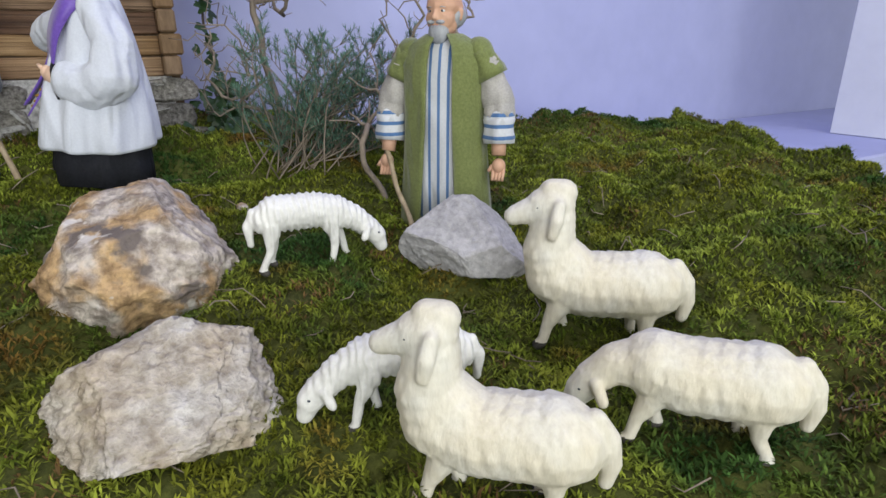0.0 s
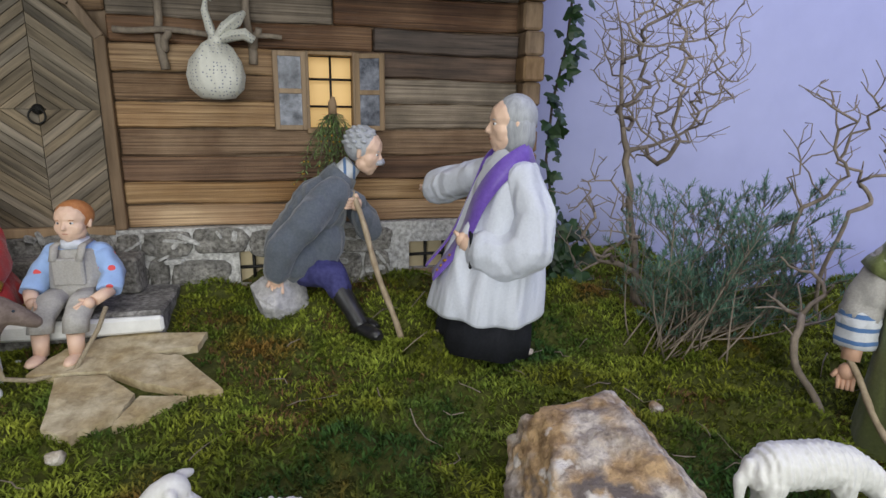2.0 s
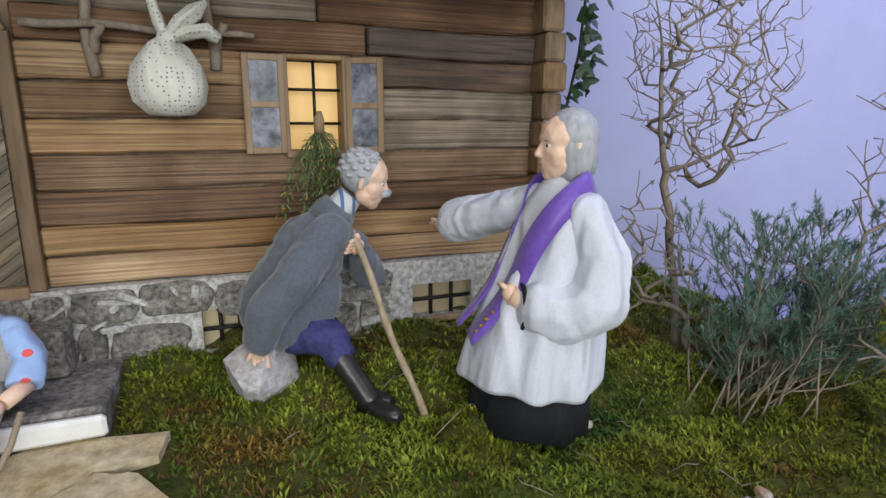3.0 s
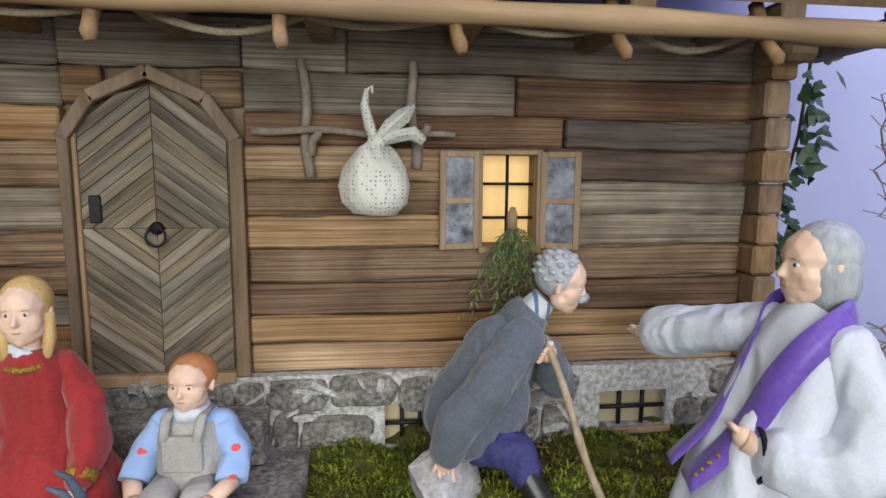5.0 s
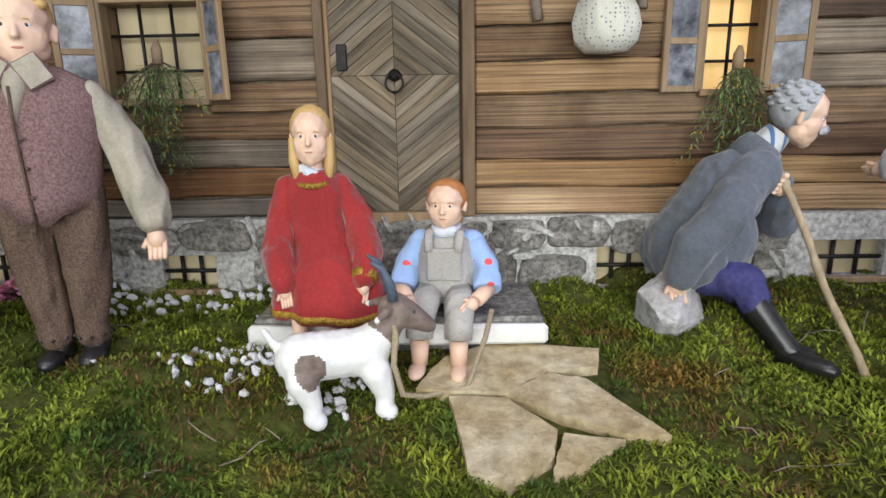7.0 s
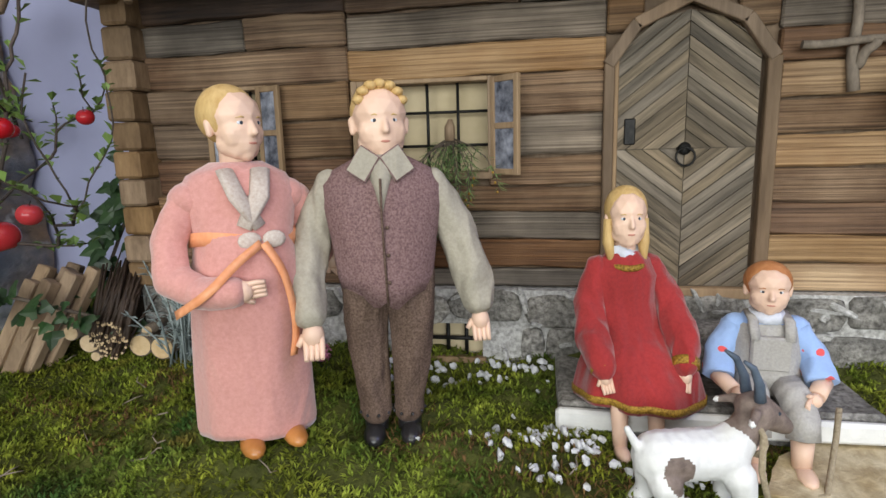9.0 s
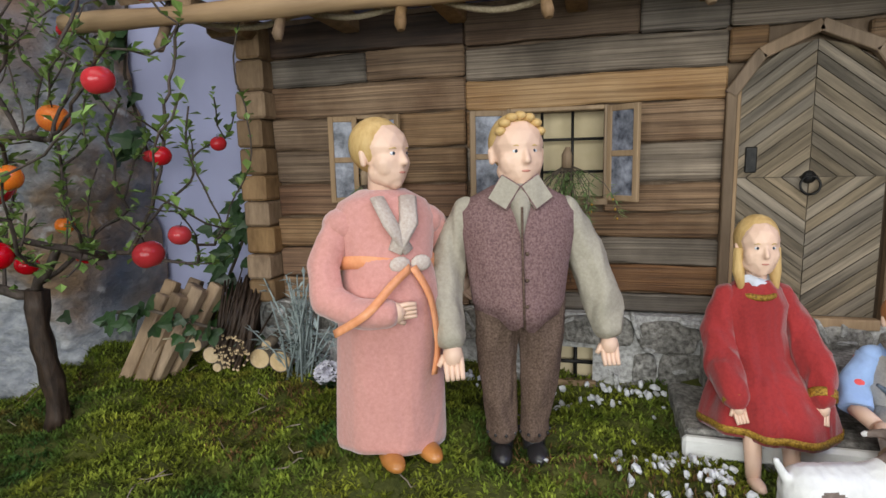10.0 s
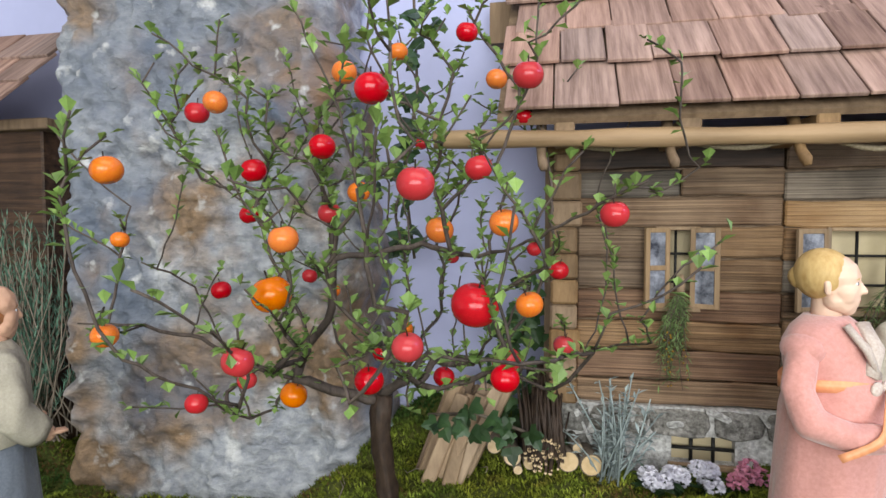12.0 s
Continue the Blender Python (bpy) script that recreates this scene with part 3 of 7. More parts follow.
def moss_z(x, y):
    e = moss_edge(x, y)
    return (ground_z(x, y) + bump_z(x, y)) * e + (1 - e) * -0.215


GX, GY = np.linspace(-2.3, 1.62, 460), np.linspace(-1.35, 0.125, 175)
XX, YY = np.meshgrid(GX, GY)
ZZ = moss_z(XX, YY)
_v = np.stack([XX.ravel(), YY.ravel(), ZZ.ravel()], 1)
_i = (np.arange(174)[:, None] * 460 + np.arange(459)[None, :]).ravel()
_f = np.concatenate([np.stack([_i, _i + 1, _i + 461], 1), np.stack([_i, _i + 461, _i + 460], 1)])
ground = new("ground", rows_mesh("ground", _v, _f, SOIL))
for _p in ground.data.polygons:
    _p.use_smooth = True
tagged(ground, "uneven bed of green and brown moss sloping to the front", "ground", kind="structure")


def moss_stuff(name, seed, count, length, width, material, label, dry):
    rng = np.random.default_rng(seed)
    x = rng.uniform(-2.0, 1.56, count * 3)
    y = -1.15 + 1.27 * rng.random(count * 3) ** 0.9
    patch = np.sin(x * 9 + 3 * np.sin(y * 6)) * np.sin(y * 14 + 2 * np.sin(x * 5)) + 0.6 * np.sin(x * 31 + y * 23) * np.sin(y * 37 - x * 13)
    keep = moss_edge(x, y) > 0.5
    if dry:
        keep &= patch > 0.50
    else:
        keep &= (patch < 0.75) | (rng.random(len(x)) < 0.4)
    for cx, cy, rx, ry in ((-0.07, -0.065, 0.137, 0.066), (0.06, -0.16, 0.05, 0.02), (0.02, -0.235, 0.035, 0.04), (0.075, -0.215, 0.05, 0.025), (0.15, -0.48, 0.05, 0.05)):
        keep &= (np.abs(x - cx) > rx) | (np.abs(y - cy) > ry)
    keep &= ~((y > -0.004) & (x > -0.72) & (x < 0.56))
    x, y = x[keep][:count], y[keep][:count]
    base = np.stack([x, y, moss_z(x, y) - 0.001], 1)
    # the sprigs sit in cushions, longer on top of each one
    grow_by = 0.65 + 0.5 * (0.5 + 0.5 * np.sin(x * 60 + 2 * np.sin(y * 47)) * np.sin(y * 71 + 2 * np.sin(x * 39)))
    v, f = scatter_blades(rng, base, length, width, 1.0)
    lift = np.repeat(grow_by, 12)
    z0 = np.repeat(base[:, 2], 12)
    v[:, 2] = z0 + (v[:, 2] - z0) * lift
    ob = new(name, rows_mesh(name, v, f, material))
    return tagged(ob, label, "moss", kind="stuff")


moss_stuff("moss", 3, 250000, 0.0078, 0.00095, MOSS, "dense short green moss sprigs covering the bed", False)
moss_stuff("dry_moss", 5, 30000, 0.0080, 0.0007, DRY_MOSS, "brown dried moss in loose patches among the green", True)


_rng = random.Random(77)
_bm = bmesh.new()
for _k in range(420):
    _x, _y = _rng.uniform(-1.3, 1.3), _rng.uniform(-0.95, -0.03)
    if abs(_x - 0.03) < 0.15 and abs(_y + 0.17) < 0.14 or moss_edge(_x, _y) < 0.9:
        continue
    _a, _len = _rng.uniform(0, 6.28), _rng.uniform(0.012, 0.045)
    _pts = []
    for _u in (0, 0.33, 0.66, 1):
        _px, _py = _x + math.cos(_a) * _len * _u + 0.004 * math.sin(_u * 5 + _k), _y + math.sin(_a) * _len * _u + 0.003 * math.sin(_u * 4 + 2 * _k)
        _pts.append((_px, _py, float(moss_z(np.float64(_px), np.float64(_py))) + 0.0055 + 0.003 * math.sin(_u * 3 + _k)))
    add_tube(_bm, _pts, [0.0006, 0.0007, 0.0006, 0.0004], 4)
_straw = solid("straw", _bm, DRY_TWIG, "dry straws and bits of twig strewn over the moss", "straw", kind="stuff")


# ---------------------------------------------------------------- the timber house
HOUSE = empty("house", (-0.07, 0.05, -0.09), "miniature weathered timber house with a stone base and shingle roof", "house")
OPENINGS = [(-0.379, -0.277), (-0.575, -0.525), (0.234, 0.290)]
DOOR = (-0.158, 0.002)

_bm = bmesh.new()
for _lo, _hi in ((-0.715, -0.575), (-0.525, -0.379), (-0.277, 0.234), (0.290, 0.545)):
    add_box(_bm, (_lo, 0.010, 0.128), (_hi, 0.030, 0.222))
add_box(_bm, (-0.715, 0.010, -0.12), (0.545, 0.030, 0.128))
add_box(_bm, (-0.715, 0.010, 0.222), (0.545, 0.030, 0.345))
add_box(_bm, (-0.715, 0.030, -0.12), (-0.695, 0.125, 0.345))
add_box(_bm, (0.525, 0.030, -0.12), (0.545, 0.125, 0.345))
WALL = part("wall", _bm, JAMB_WOOD, HOUSE, "timber wall of weathered brown planks")
part("attic_floor", box((-0.69, 0.030, 0.33), (0.52, 0.125, 0.34)), JAMB_WOOD, HOUSE)


BAYS = [
    (-0.673, -0.428, [0.0, 0.032, 0.070, 0.107, 0.147, 0.188, 0.227, 0.265, 0.300, 0.338], "BRBRBBPDK", {7: -0.547}),
    (-0.428, -0.158, [0.0, 0.022, 0.054, 0.085, 0.113, 0.144, 0.185, 0.227, 0.260, 0.297, 0.338], "DRGPBGPHGBD", {9: -0.243}),
    (-0.158, 0.002, [0.262, 0.297, 0.338], "BD", {}),
    (0.002, 0.522, [0.0, 0.030, 0.059, 0.092, 0.127, 0.160, 0.193, 0.226, 0.257, 0.297, 0.338], "HHRBHBHRGD", {7: 0.318, 8: 0.267, 9: 0.100, 4: 0.300, 5: 0.300, 6: 0.300}),
]
RIGHT_OF_JOINT = {(0, 7): "B", (1, 9): "G", (3, 7): "K", (3, 8): "R", (3, 9): "D", (3, 4): "G", (3, 5): "G", (3, 6): "K"}
WOODS = {"B": PLANK, "P": PLANK, "H": PLANK_HONEY, "R": PLANK_RED, "G": PLANK_GREY, "D": PLANK_GREY, "K": PLANK_DARK}


def plank_spans(a, b, z0, z1, joint):
    """The runs of one board between the door, the windows and its own joint."""
    z = (z0 + z1) / 2
    cuts = [(lo, hi) for lo, hi in OPENINGS if 0.127 < z < 0.226 and a < lo < b]
    if z < 0.297 and a == -0.158:
        cuts.append((-0.122, -0.036))
    marks = [(a, 0)] + [(lo, 1) for lo, hi in cuts] + [(hi, 0) for lo, hi in cuts] + [(b, 1)]
    if joint is not None and not any(lo <= joint <= hi for lo, hi in cuts):
        marks.append((joint, 2))
    marks.sort()
    spans, start = [], None
    for x, what in marks:
        if what == 0:
            start = x
        elif start is not None:
            if x - start > 0.012:
                spans.append((start, x))
            start = x if what == 2 else None
    return spans


_rng = random.Random(4)
COURSES = [0.0, 0.030, 0.062, 0.096, 0.128, 0.160, 0.193, 0.227, 0.260, 0.297, 0.335]
for _bay, (_xa, _xb, _levels, _tones, _joints) in enumerate(BAYS):
    for _k, (_z0, _z1) in enumerate(zip(_levels, _levels[1:])):
        for _a, _b2 in plank_spans(_xa, _xb, _z0, _z1, _joints.get(_k)):
            _out = _rng.uniform(-0.0045, 0.0010)
            _bm = bmesh.new()
            add_box(_bm, (_a + 0.0005, _out, _z0 + 0.0005), (_b2 - 0.0005, 0.010, _z1 - 0.0006 + _rng.uniform(-0.0012, 0)), 0.0020)
            bmesh.ops.subdivide_edges(_bm, edges=[e for e in _bm.edges if abs(e.verts[0].co.x - e.verts[1].co.x) > 0.03], cuts=10)
            for _v2 in _bm.verts:
                _v2.co.z += 0.0012 * math.sin(_v2.co.x * 23 + _k) + 0.0007 * math.sin(_v2.co.x * 90 + _k * 3)
                if _v2.co.y < 0.005:
                    _v2.co.y += 0.0012 * math.sin(_v2.co.x * 37 + _k * 5) + 0.0020 * (0.5 - (_v2.co.z - _z0) / 0.034)
            _tone = _tones[_k]
            if _joints.get(_k) is not None and _a > _joints[_k] - 0.001:
                _tone = RIGHT_OF_JOINT.get((_bay, _k), _tone)
            part("plank", _bm, WOODS[_tone], WALL)

# stacked log ends at both corners
for _x0, _x1, _n in ((-0.705, -0.672, 11), (0.522, 0.548, 11)):
    for _k in range(_n - 1):
        _j = _rng.uniform(0, 0.006)
        _bm = box((_x0 + _rng.uniform(-0.004, 0.002), -0.024 - _j, COURSES[_k] + 0.0006), (_x1 + _rng.uniform(-0.002, 0.004), 0.02, COURSES[_k + 1] - 0.0006), 0.003)
        part("log_end", _bm, LOG_END, WALL)
part("log_end", box((-0.722, -0.055, 0.318), (-0.672, 0.02, 0.343), 0.006), LOG_END, WALL)
part("log_end", box((0.518, -0.052, 0.312), (0.556, 0.02, 0.340), 0.006), LOG_END, WALL)


# ---- stone base with small barred cellar openings
CELLARS = [(-0.555, -0.480, -0.070, -0.036), (-0.345, -0.285, -0.078, -0.040), (0.134, 0.188, -0.080, -0.034), (0.364, 0.440, -0.070, -0.030)]
_bm = bmesh.new()
_edges = [-0.705] + [e for c in CELLARS for e in c[:2]] + [0.530]
for _a, _b2 in zip(_edges[::2], _edges[1::2]):
    add_box(_bm, (_a, -0.010, -0.16), (_b2, 0.012, -0.0005))
for _a, _b2, _z0, _z1 in CELLARS:
    add_box(_bm, (_a, -0.010, -0.16), (_b2, 0.012, _z0))
    add_box(_bm, (_a, -0.010, _z1), (_b2, 0.012, -0.0005))
BASE = part("stone_base", _bm, MORTAR, HOUSE, "grey rubble stone base with pale mortar")


def rubble(x, z, w, h, y, seed):
    """One flattened irregular stone."""
    bm = bmesh.new()
    bmesh.ops.create_icosphere(bm, subdivisions=3, radius=1.0)
    for v in bm.verts:
        n = noise.noise(v.co * 1.3 + Vector((seed * 3.7, seed, 0)))
        c = v.co * (1 + 0.35 * n)
        square = 0.7 / max(abs(c.x), abs(c.z), 0.5) + 0.3
        v.co = Vector((x + c.x * w / 2 * (0.25 + 0.75 * square), y + max(-1, min(1, c.y * 1.8)) * 0.0055 + 0.0035 * noise.noise(c * 2.4 + Vector((seed, 0, 0))) + 0.0020 * noise.noise(c * 7 + Vector((seed, 3, 0))), z + c.z * h / 2 * (0.25 + 0.75 * square)))
    return bm


for _row, (_zc, _h) in enumerate(((-0.021, 0.036), (-0.060, 0.040), (-0.096, 0.036))):
    _x = -0.70 + 0.012 * _row
    while _x < 0.52:
        _w = _rng.uniform(0.024, 0.085)
        if not any(c[0] - 0.6 * _w < _x + _w / 2 < c[1] + 0.6 * _w - 0.01 and c[2] - 0.01 < _zc < c[3] + 0.012 for c in CELLARS):
            part("stone", rubble(_x + _w / 2, _zc + _rng.uniform(-0.003, 0.003), _w * 1.0, _h * 1.0, -0.0085, _x * 40), STONE, BASE, smooth=True)
        _x += _w
_bm = bmesh.new()
for _k in range(95):
    _x, _zc = _rng.uniform(-0.69, 0.52), -0.006 - 0.085 * _rng.random() ** 1.6
    if any(c[0] - 0.02 < _x < c[1] + 0.02 and c[2] - 0.012 < _zc < c[3] + 0.012 for c in CELLARS):
        continue
    _one = rubble(0, 0, _rng.uniform(0.010, 0.034), _rng.uniform(0.003, 0.009), 0, _k * 1.7)
    bmesh.ops.transform(_one, matrix=Matrix.Translation((_x, -0.0105, _zc)) @ pose(0, 0, 0, 0, _rng.choice((0, 0, 20, -35, 60, 90)) + _rng.uniform(-12, 12), 0), verts=_one.verts)
    for _f in _one.faces:
        _f.smooth = True
    _me = bpy.data.meshes.new("smear")
    _one.to_mesh(_me)
    _one.free()
    _bm.from_mesh(_me)
    bpy.data.meshes.remove(_me)
part("mortar", _bm, MORTAR, BASE, "rough white mortar smeared over the joints")["kind"] = "stuff"
for _a, _b2, _z0, _z1 in CELLARS:
    _win = part("cellar_window", box((_a, 0.004, _z0), (_b2, 0.008, _z1)), BEIGE_CARD, HOUSE, "small barred cellar window with beige backing")
    for _p0, _p1 in [((_a, -0.004, (_z0 + _z1) / 2), (_b2, -0.004, (_z0 + _z1) / 2))] + [((_a + (_b2 - _a) * u, -0.003, _z0), (_a + (_b2 - _a) * u, -0.003, _z1)) for u in (0.33, 0.68)]:
        _bm = bmesh.new()
        add_tube(_bm, [_p0, _p1], 0.0024, 6)
        part("bar", _bm, IRON, _win)
    part("sill", box((_a - 0.004, -0.016, _z0 - 0.007), (_b2 + 0.004, 0.002, _z0), 0.001), FRAME_WOOD, _win)


# ---- door with chevron boards under an arch
DOOR_OB = part("door", box((-0.147, 0.001, 0.004), (-0.013, 0.0098, 0.245)), DOOR_WOOD, HOUSE, "arched weathered grey wooden door with chevron boards")


def arch_z(x):
    """The door leaf's top: a low pointed arch."""
    u = abs(x + 0.080) / 0.067
    return 0.279 - 0.047 * max(0.0, min(1, u)) ** 2.1


def chevron(side, upper):
    """Clipped diagonal boards of one quarter of the door leaf."""
    x_in, x_out = -0.080, (-0.146 if side < 0 else -0.014)
    z_mid = 0.147
    boards = []
    for k in range(-14, 18):
        bm = bmesh.new()
        made = bmesh.ops.create_grid(bm, x_segments=1, y_segments=1, size=1.0)
        slope = 38 * side * (-1 if upper else 1)
        m = pose(x_in + side * 0.033, 0, z_mid + (0.0128 * k), 90, 0, 0) @ pose(0, 0, 0, 0, 0, slope)
        bmesh.ops.transform(bm, matrix=m @ Matrix.Diagonal((0.12, 0.0046, 1, 1)), verts=bm.verts)
        planes = [((x_in + side * 0.0004, 0, 0), (-side, 0, 0)), ((x_out, 0, 0), (side, 0, 0)),
                  ((0, 0, z_mid + (0.0004 if upper else -0.0004)), (0, 0, -1 if upper else 1))]
        if upper:
            planes += [((-0.080, 0, 0.279), (side * 0.26, 0, 0.96)), ((-0.080 + side * 0.040, 0, 0.264), (side * 0.56, 0, 0.83))]
        else:
            planes += [((0, 0, 0.006), (0, 0, -1))]
        for co, no in planes:
            geom = list(bm.verts) + list(bm.edges) + list(bm.faces)
            if not bm.faces:
                break
            bmesh.ops.bisect_plane(bm, geom=geom, plane_co=co, plane_no=no, clear_outer=True)
        if not bm.faces or sum(f.calc_area() for f in bm.faces) < 6e-6:
            bm.free()
            continue
        y = -0.0015 - _rng.uniform(0, 0.0008)
        for v in bm.verts:
            v.co.y = 0.0008
        back = list(bm.faces)
        made = bmesh.ops.extrude_face_region(bm, geom=back)
        for v in made["geom"]:
            if isinstance(v, bmesh.types.BMVert):
                v.co.y = y
        bmesh.ops.recalc_face_normals(bm, faces=bm.faces)
        ob = part("board", bm, DOOR_WOOD, DOOR_OB)
        along = pose(0, 0, 0, 0, -slope, 0)
        ob.data.transform(along.inverted())
        ob.matrix_local = along


for _side in (-1, 1):
    chevron(_side, True)
    chevron(_side, False)
_bm = bmesh.new()
add_tube(_bm, [(-0.080, 0.001, 0.147), (-0.080, -0.006, 0.147)], [0.0075, 0.0055], 12)
add_tube(_bm, [(-0.080 + 0.009 * math.sin(a), -0.0075 - 0.001 * math.cos(a), 0.139 - 0.009 * math.cos(a)) for a in np.linspace(0, 2 * math.pi, 17)], 0.0012, 6)
part("knocker", _bm, IRON, DOOR_OB, "round black iron ring knocker", smooth=True)
part("lock_plate", box((-0.139, -0.004, 0.152), (-0.128, 0.0, 0.178), 0.001), IRON, DOOR_OB, "black iron lock plate")
for _x0, _x1 in ((-0.160, -0.150), (-0.0105, 0.0025)):
    part("jamb", box((_x0, -0.010, 0.0), (_x1, 0.0, 0.232), 0.001), JAMB_WOOD, DOOR_OB)
part("jamb", box((-0.150, -0.005, 0.004), (-0.1455, 0.0, 0.238), 0.0008), FRAME_WOOD, DOOR_OB, "pale inner strip of the frame")
part("threshold", box((-0.150, -0.012, -0.006), (-0.0105, 0.0, 0.005), 0.001), FRAME_WOOD, DOOR_OB)
for _s, _x in ((-1, -0.156), (1, -0.004)):
    _pts = [(_x, 0.231), (_x + -_s * 0.026, 0.268), (-0.080, 0.291)]
    for (_xa, _za), (_xb, _zb) in zip(_pts, _pts[1:]):
        _len = math.hypot(_xb - _xa, _zb - _za)
        _ang = math.degrees(math.atan2(_zb - _za, _xb - _xa))
        _bm = box((-0.001, -0.011, -0.006), (_len + 0.001, -0.001, 0.006), 0.001, pose(_xa, 0, _za, 0, -_ang, 0))
        part("arch_piece", _bm, JAMB_WOOD, DOOR_OB)


# ---- windows with bars and open shutters
def shutter(window, hinge, width, angle, z0, z1, left):
    """A two-pane shutter turned out on its hinge."""
    bm = bmesh.new()
    s = -1 if left else 1
    m = pose(hinge, -0.004, 0, 0, 0, -s * angle)
    t = 0.0062
    zm = (z0 + z1) / 2

    def piece(a, b, lo, hi):
        xa, xb = sorted((s * a, s * b))
        add_box(bm, (xa, -0.0025, lo), (xb, 0.0025, hi), 0.0006, m)
    piece(0, t, z0, z1)
    piece(width - t, width, z0, z1)
    for a, b in ((z0, z0 + t), (z1 - t, z1), (zm - t / 2, zm + t / 2)):
        piece(t, width - t, a, b)
    ob = part("shutter", bm, FRAME_WOOD, window, "open wooden shutter with two clouded panes")
    for lo, hi in ((z0 + t, zm - t / 2), (zm + t / 2, z1 - t)):
        bm = bmesh.new()
        xa, xb = sorted((s * t, s * (width - t)))
        add_box(bm, (xa, -0.0008, lo), (xb, 0.0008, hi), 0, m)
        # the pane hangs under the window as its own piece
        part("pane", bm, SHUTTER_GLASS, window)
    return ob


def house_window(x0, x1, z0, z1, backing, columns, shutters, label):
    win = part("window", box((x0, 0.028, z0), (x1, 0.0295, z1)), backing, HOUSE, label)
    t = 0.0045
    for name, lo, hi in (("frame_side", (x0 - t, -0.005, z0 - t), (x0, 0.010, z1 + t)), ("frame_side", (x1, -0.005, z0 - t), (x1 + t, 0.010, z1 + t)),
                         ("frame_top", (x0, -0.005, z1), (x1, 0.010, z1 + t)), ("sill", (x0 - t, -0.010, z0 - t - 0.003), (x1 + t, 0.010, z0 - 0.0005))):
        part(name, box(lo, hi, 0.0008), FRAME_WOOD, win)
    for k in range(1, columns):
        x = x0 + (x1 - x0) * k / columns
        bm = bmesh.new()
        add_tube(bm, [(x, 0.010, z0), (x, 0.010, z1)], 0.0018, 6)
        part("bar", bm, IRON, win)
    for z in (z0 + (z1 - z0) * 0.30, z0 + (z1 - z0) * 0.68):
        bm = bmesh.new()
        add_tube(bm, [(x0, 0.012, z), (x1, 0.012, z)], 0.0018, 6)
        part("bar", bm, IRON, win)
    for hinge, width, angle, left in shutters:
        shutter(win, hinge, width, angle, z0 - 0.003, z1 + 0.003, left)
    return win


house_window(0.234, 0.290, 0.128, 0.220, LIT_PANE, 2, ((0.230, 0.041, 8, True), (0.294, 0.040, 28, False)), "barred window glowing warm yellow")
house_window(-0.377, -0.277, 0.128, 0.222, BEIGE_CARD, 3, ((-0.381, 0.042, 22, True), (-0.273, 0.040, 42, False)), "barred window with beige backing")
house_window(-0.572, -0.528, 0.128, 0.223, BEIGE_CARD, 2, ((-0.560, 0.034, 24, True), (-0.535, 0.034, 20, False)), "narrow barred window with beige backing")


# ---- eaves: rafters, pegs, pole and rope
ROOF = part("roof", box((-0.80, 0.095, 0.5), (0.60, 0.124, 0.56)), JAMB_WOOD, HOUSE, "steep roof of hand-split wooden shingles")
PITCH = 46.0
_c, _s2 = math.cos(radians(PITCH)), math.sin(radians(PITCH))
part("roof_board", box((-0.765, 0.0, -0.012), (0.595, 0.36, -0.004), 0, pose(0, -0.135, 0.347, PITCH, 0, 0)), JAMB_WOOD, ROOF)
_bm = bmesh.new()
add_tube(_bm, [(x, -0.130 + 0.002 * math.sin(x * 9), 0.3205 + 0.0025 * math.sin(x * 5 + 1) - 0.006 * (x + 0.1)) for x in np.linspace(-0.835, 0.622, 30)],
         [0.0098 + 0.0013 * math.sin(k * 1.7) for k in range(30)], 10)
part("eaves_pole", _bm, POLE_WOOD, ROOF, "long pale debarked pole along the eaves")
for _k in range(11):
    _x = -0.715 + 0.1285 * _k
    _jx = _rng.uniform(-0.004, 0.004)
    part("rafter", box((_x + 0.012, -0.128, 0.322), (_x + 0.034, 0.012, 0.342), 0.002), LOG_END, ROOF)
    _bm = bmesh.new()
    add_tube(_bm, [(_x + _jx, -0.108, 0.342), (_x + _jx, -0.117, 0.322), (_x + _jx + 0.001, -0.128, 0.304), (_x + _jx + 0.003, -0.136, 0.294), (_x + _jx + 0.004, -0.137, 0.288)], [0.006, 0.0062, 0.0052, 0.0058, 0.0035], 7)
    part("peg", _bm, LOG_END, ROOF)
_bm = bmesh.new()
_pts = []
for _k in range(10):
    for _u in np.linspace(0, 1, 8, endpoint=False):
        _pts.append((-0.70 + 0.1285 * (_k + _u), -0.10 + 0.012 * math.sin(_k * 2.3 + _u * 3), 0.324 - 0.017 * math.sin(math.pi * _u) * (0.5 + 0.5 * ((_k * 7) % 3) / 2)))
add_tube(_bm, _pts, 0.0030, 8, 0, 1.0, (3, 0.18))
part("rope", _bm, ROPE, ROOF, "slack hemp cord looped along the eaves")
EXPOSE = 0.080
for _r in range(4):
    _x = -0.772 + _rng.uniform(0, 0.02)
    while _x < 0.600:
        _w = _rng.uniform(0.045, 0.078)
        _w = min(_w, 0.612 - _x)
        if _w > 0.015:
            _len = EXPOSE * 1.25
            _drop = _rng.uniform(-0.004, 0.004)
            _m = pose(0, -0.142, 0.347, PITCH, 0, 0) @ pose(_x + _w / 2, _r * EXPOSE + _drop, 0.006 + 0.004 * (_r % 2), -3.6 + _rng.uniform(-0.8, 0.8), _rng.uniform(-1, 1), _rng.uniform(-1, 1))
            _bm = bmesh.new()
            add_box(_bm, (-_w / 2 + 0.0008, 0, 0), (_w / 2 - 0.0008, _len, 0.0045), 0.0008, _m)
            part("shingle", _bm, SHINGLE, ROOF)
        _x += _w


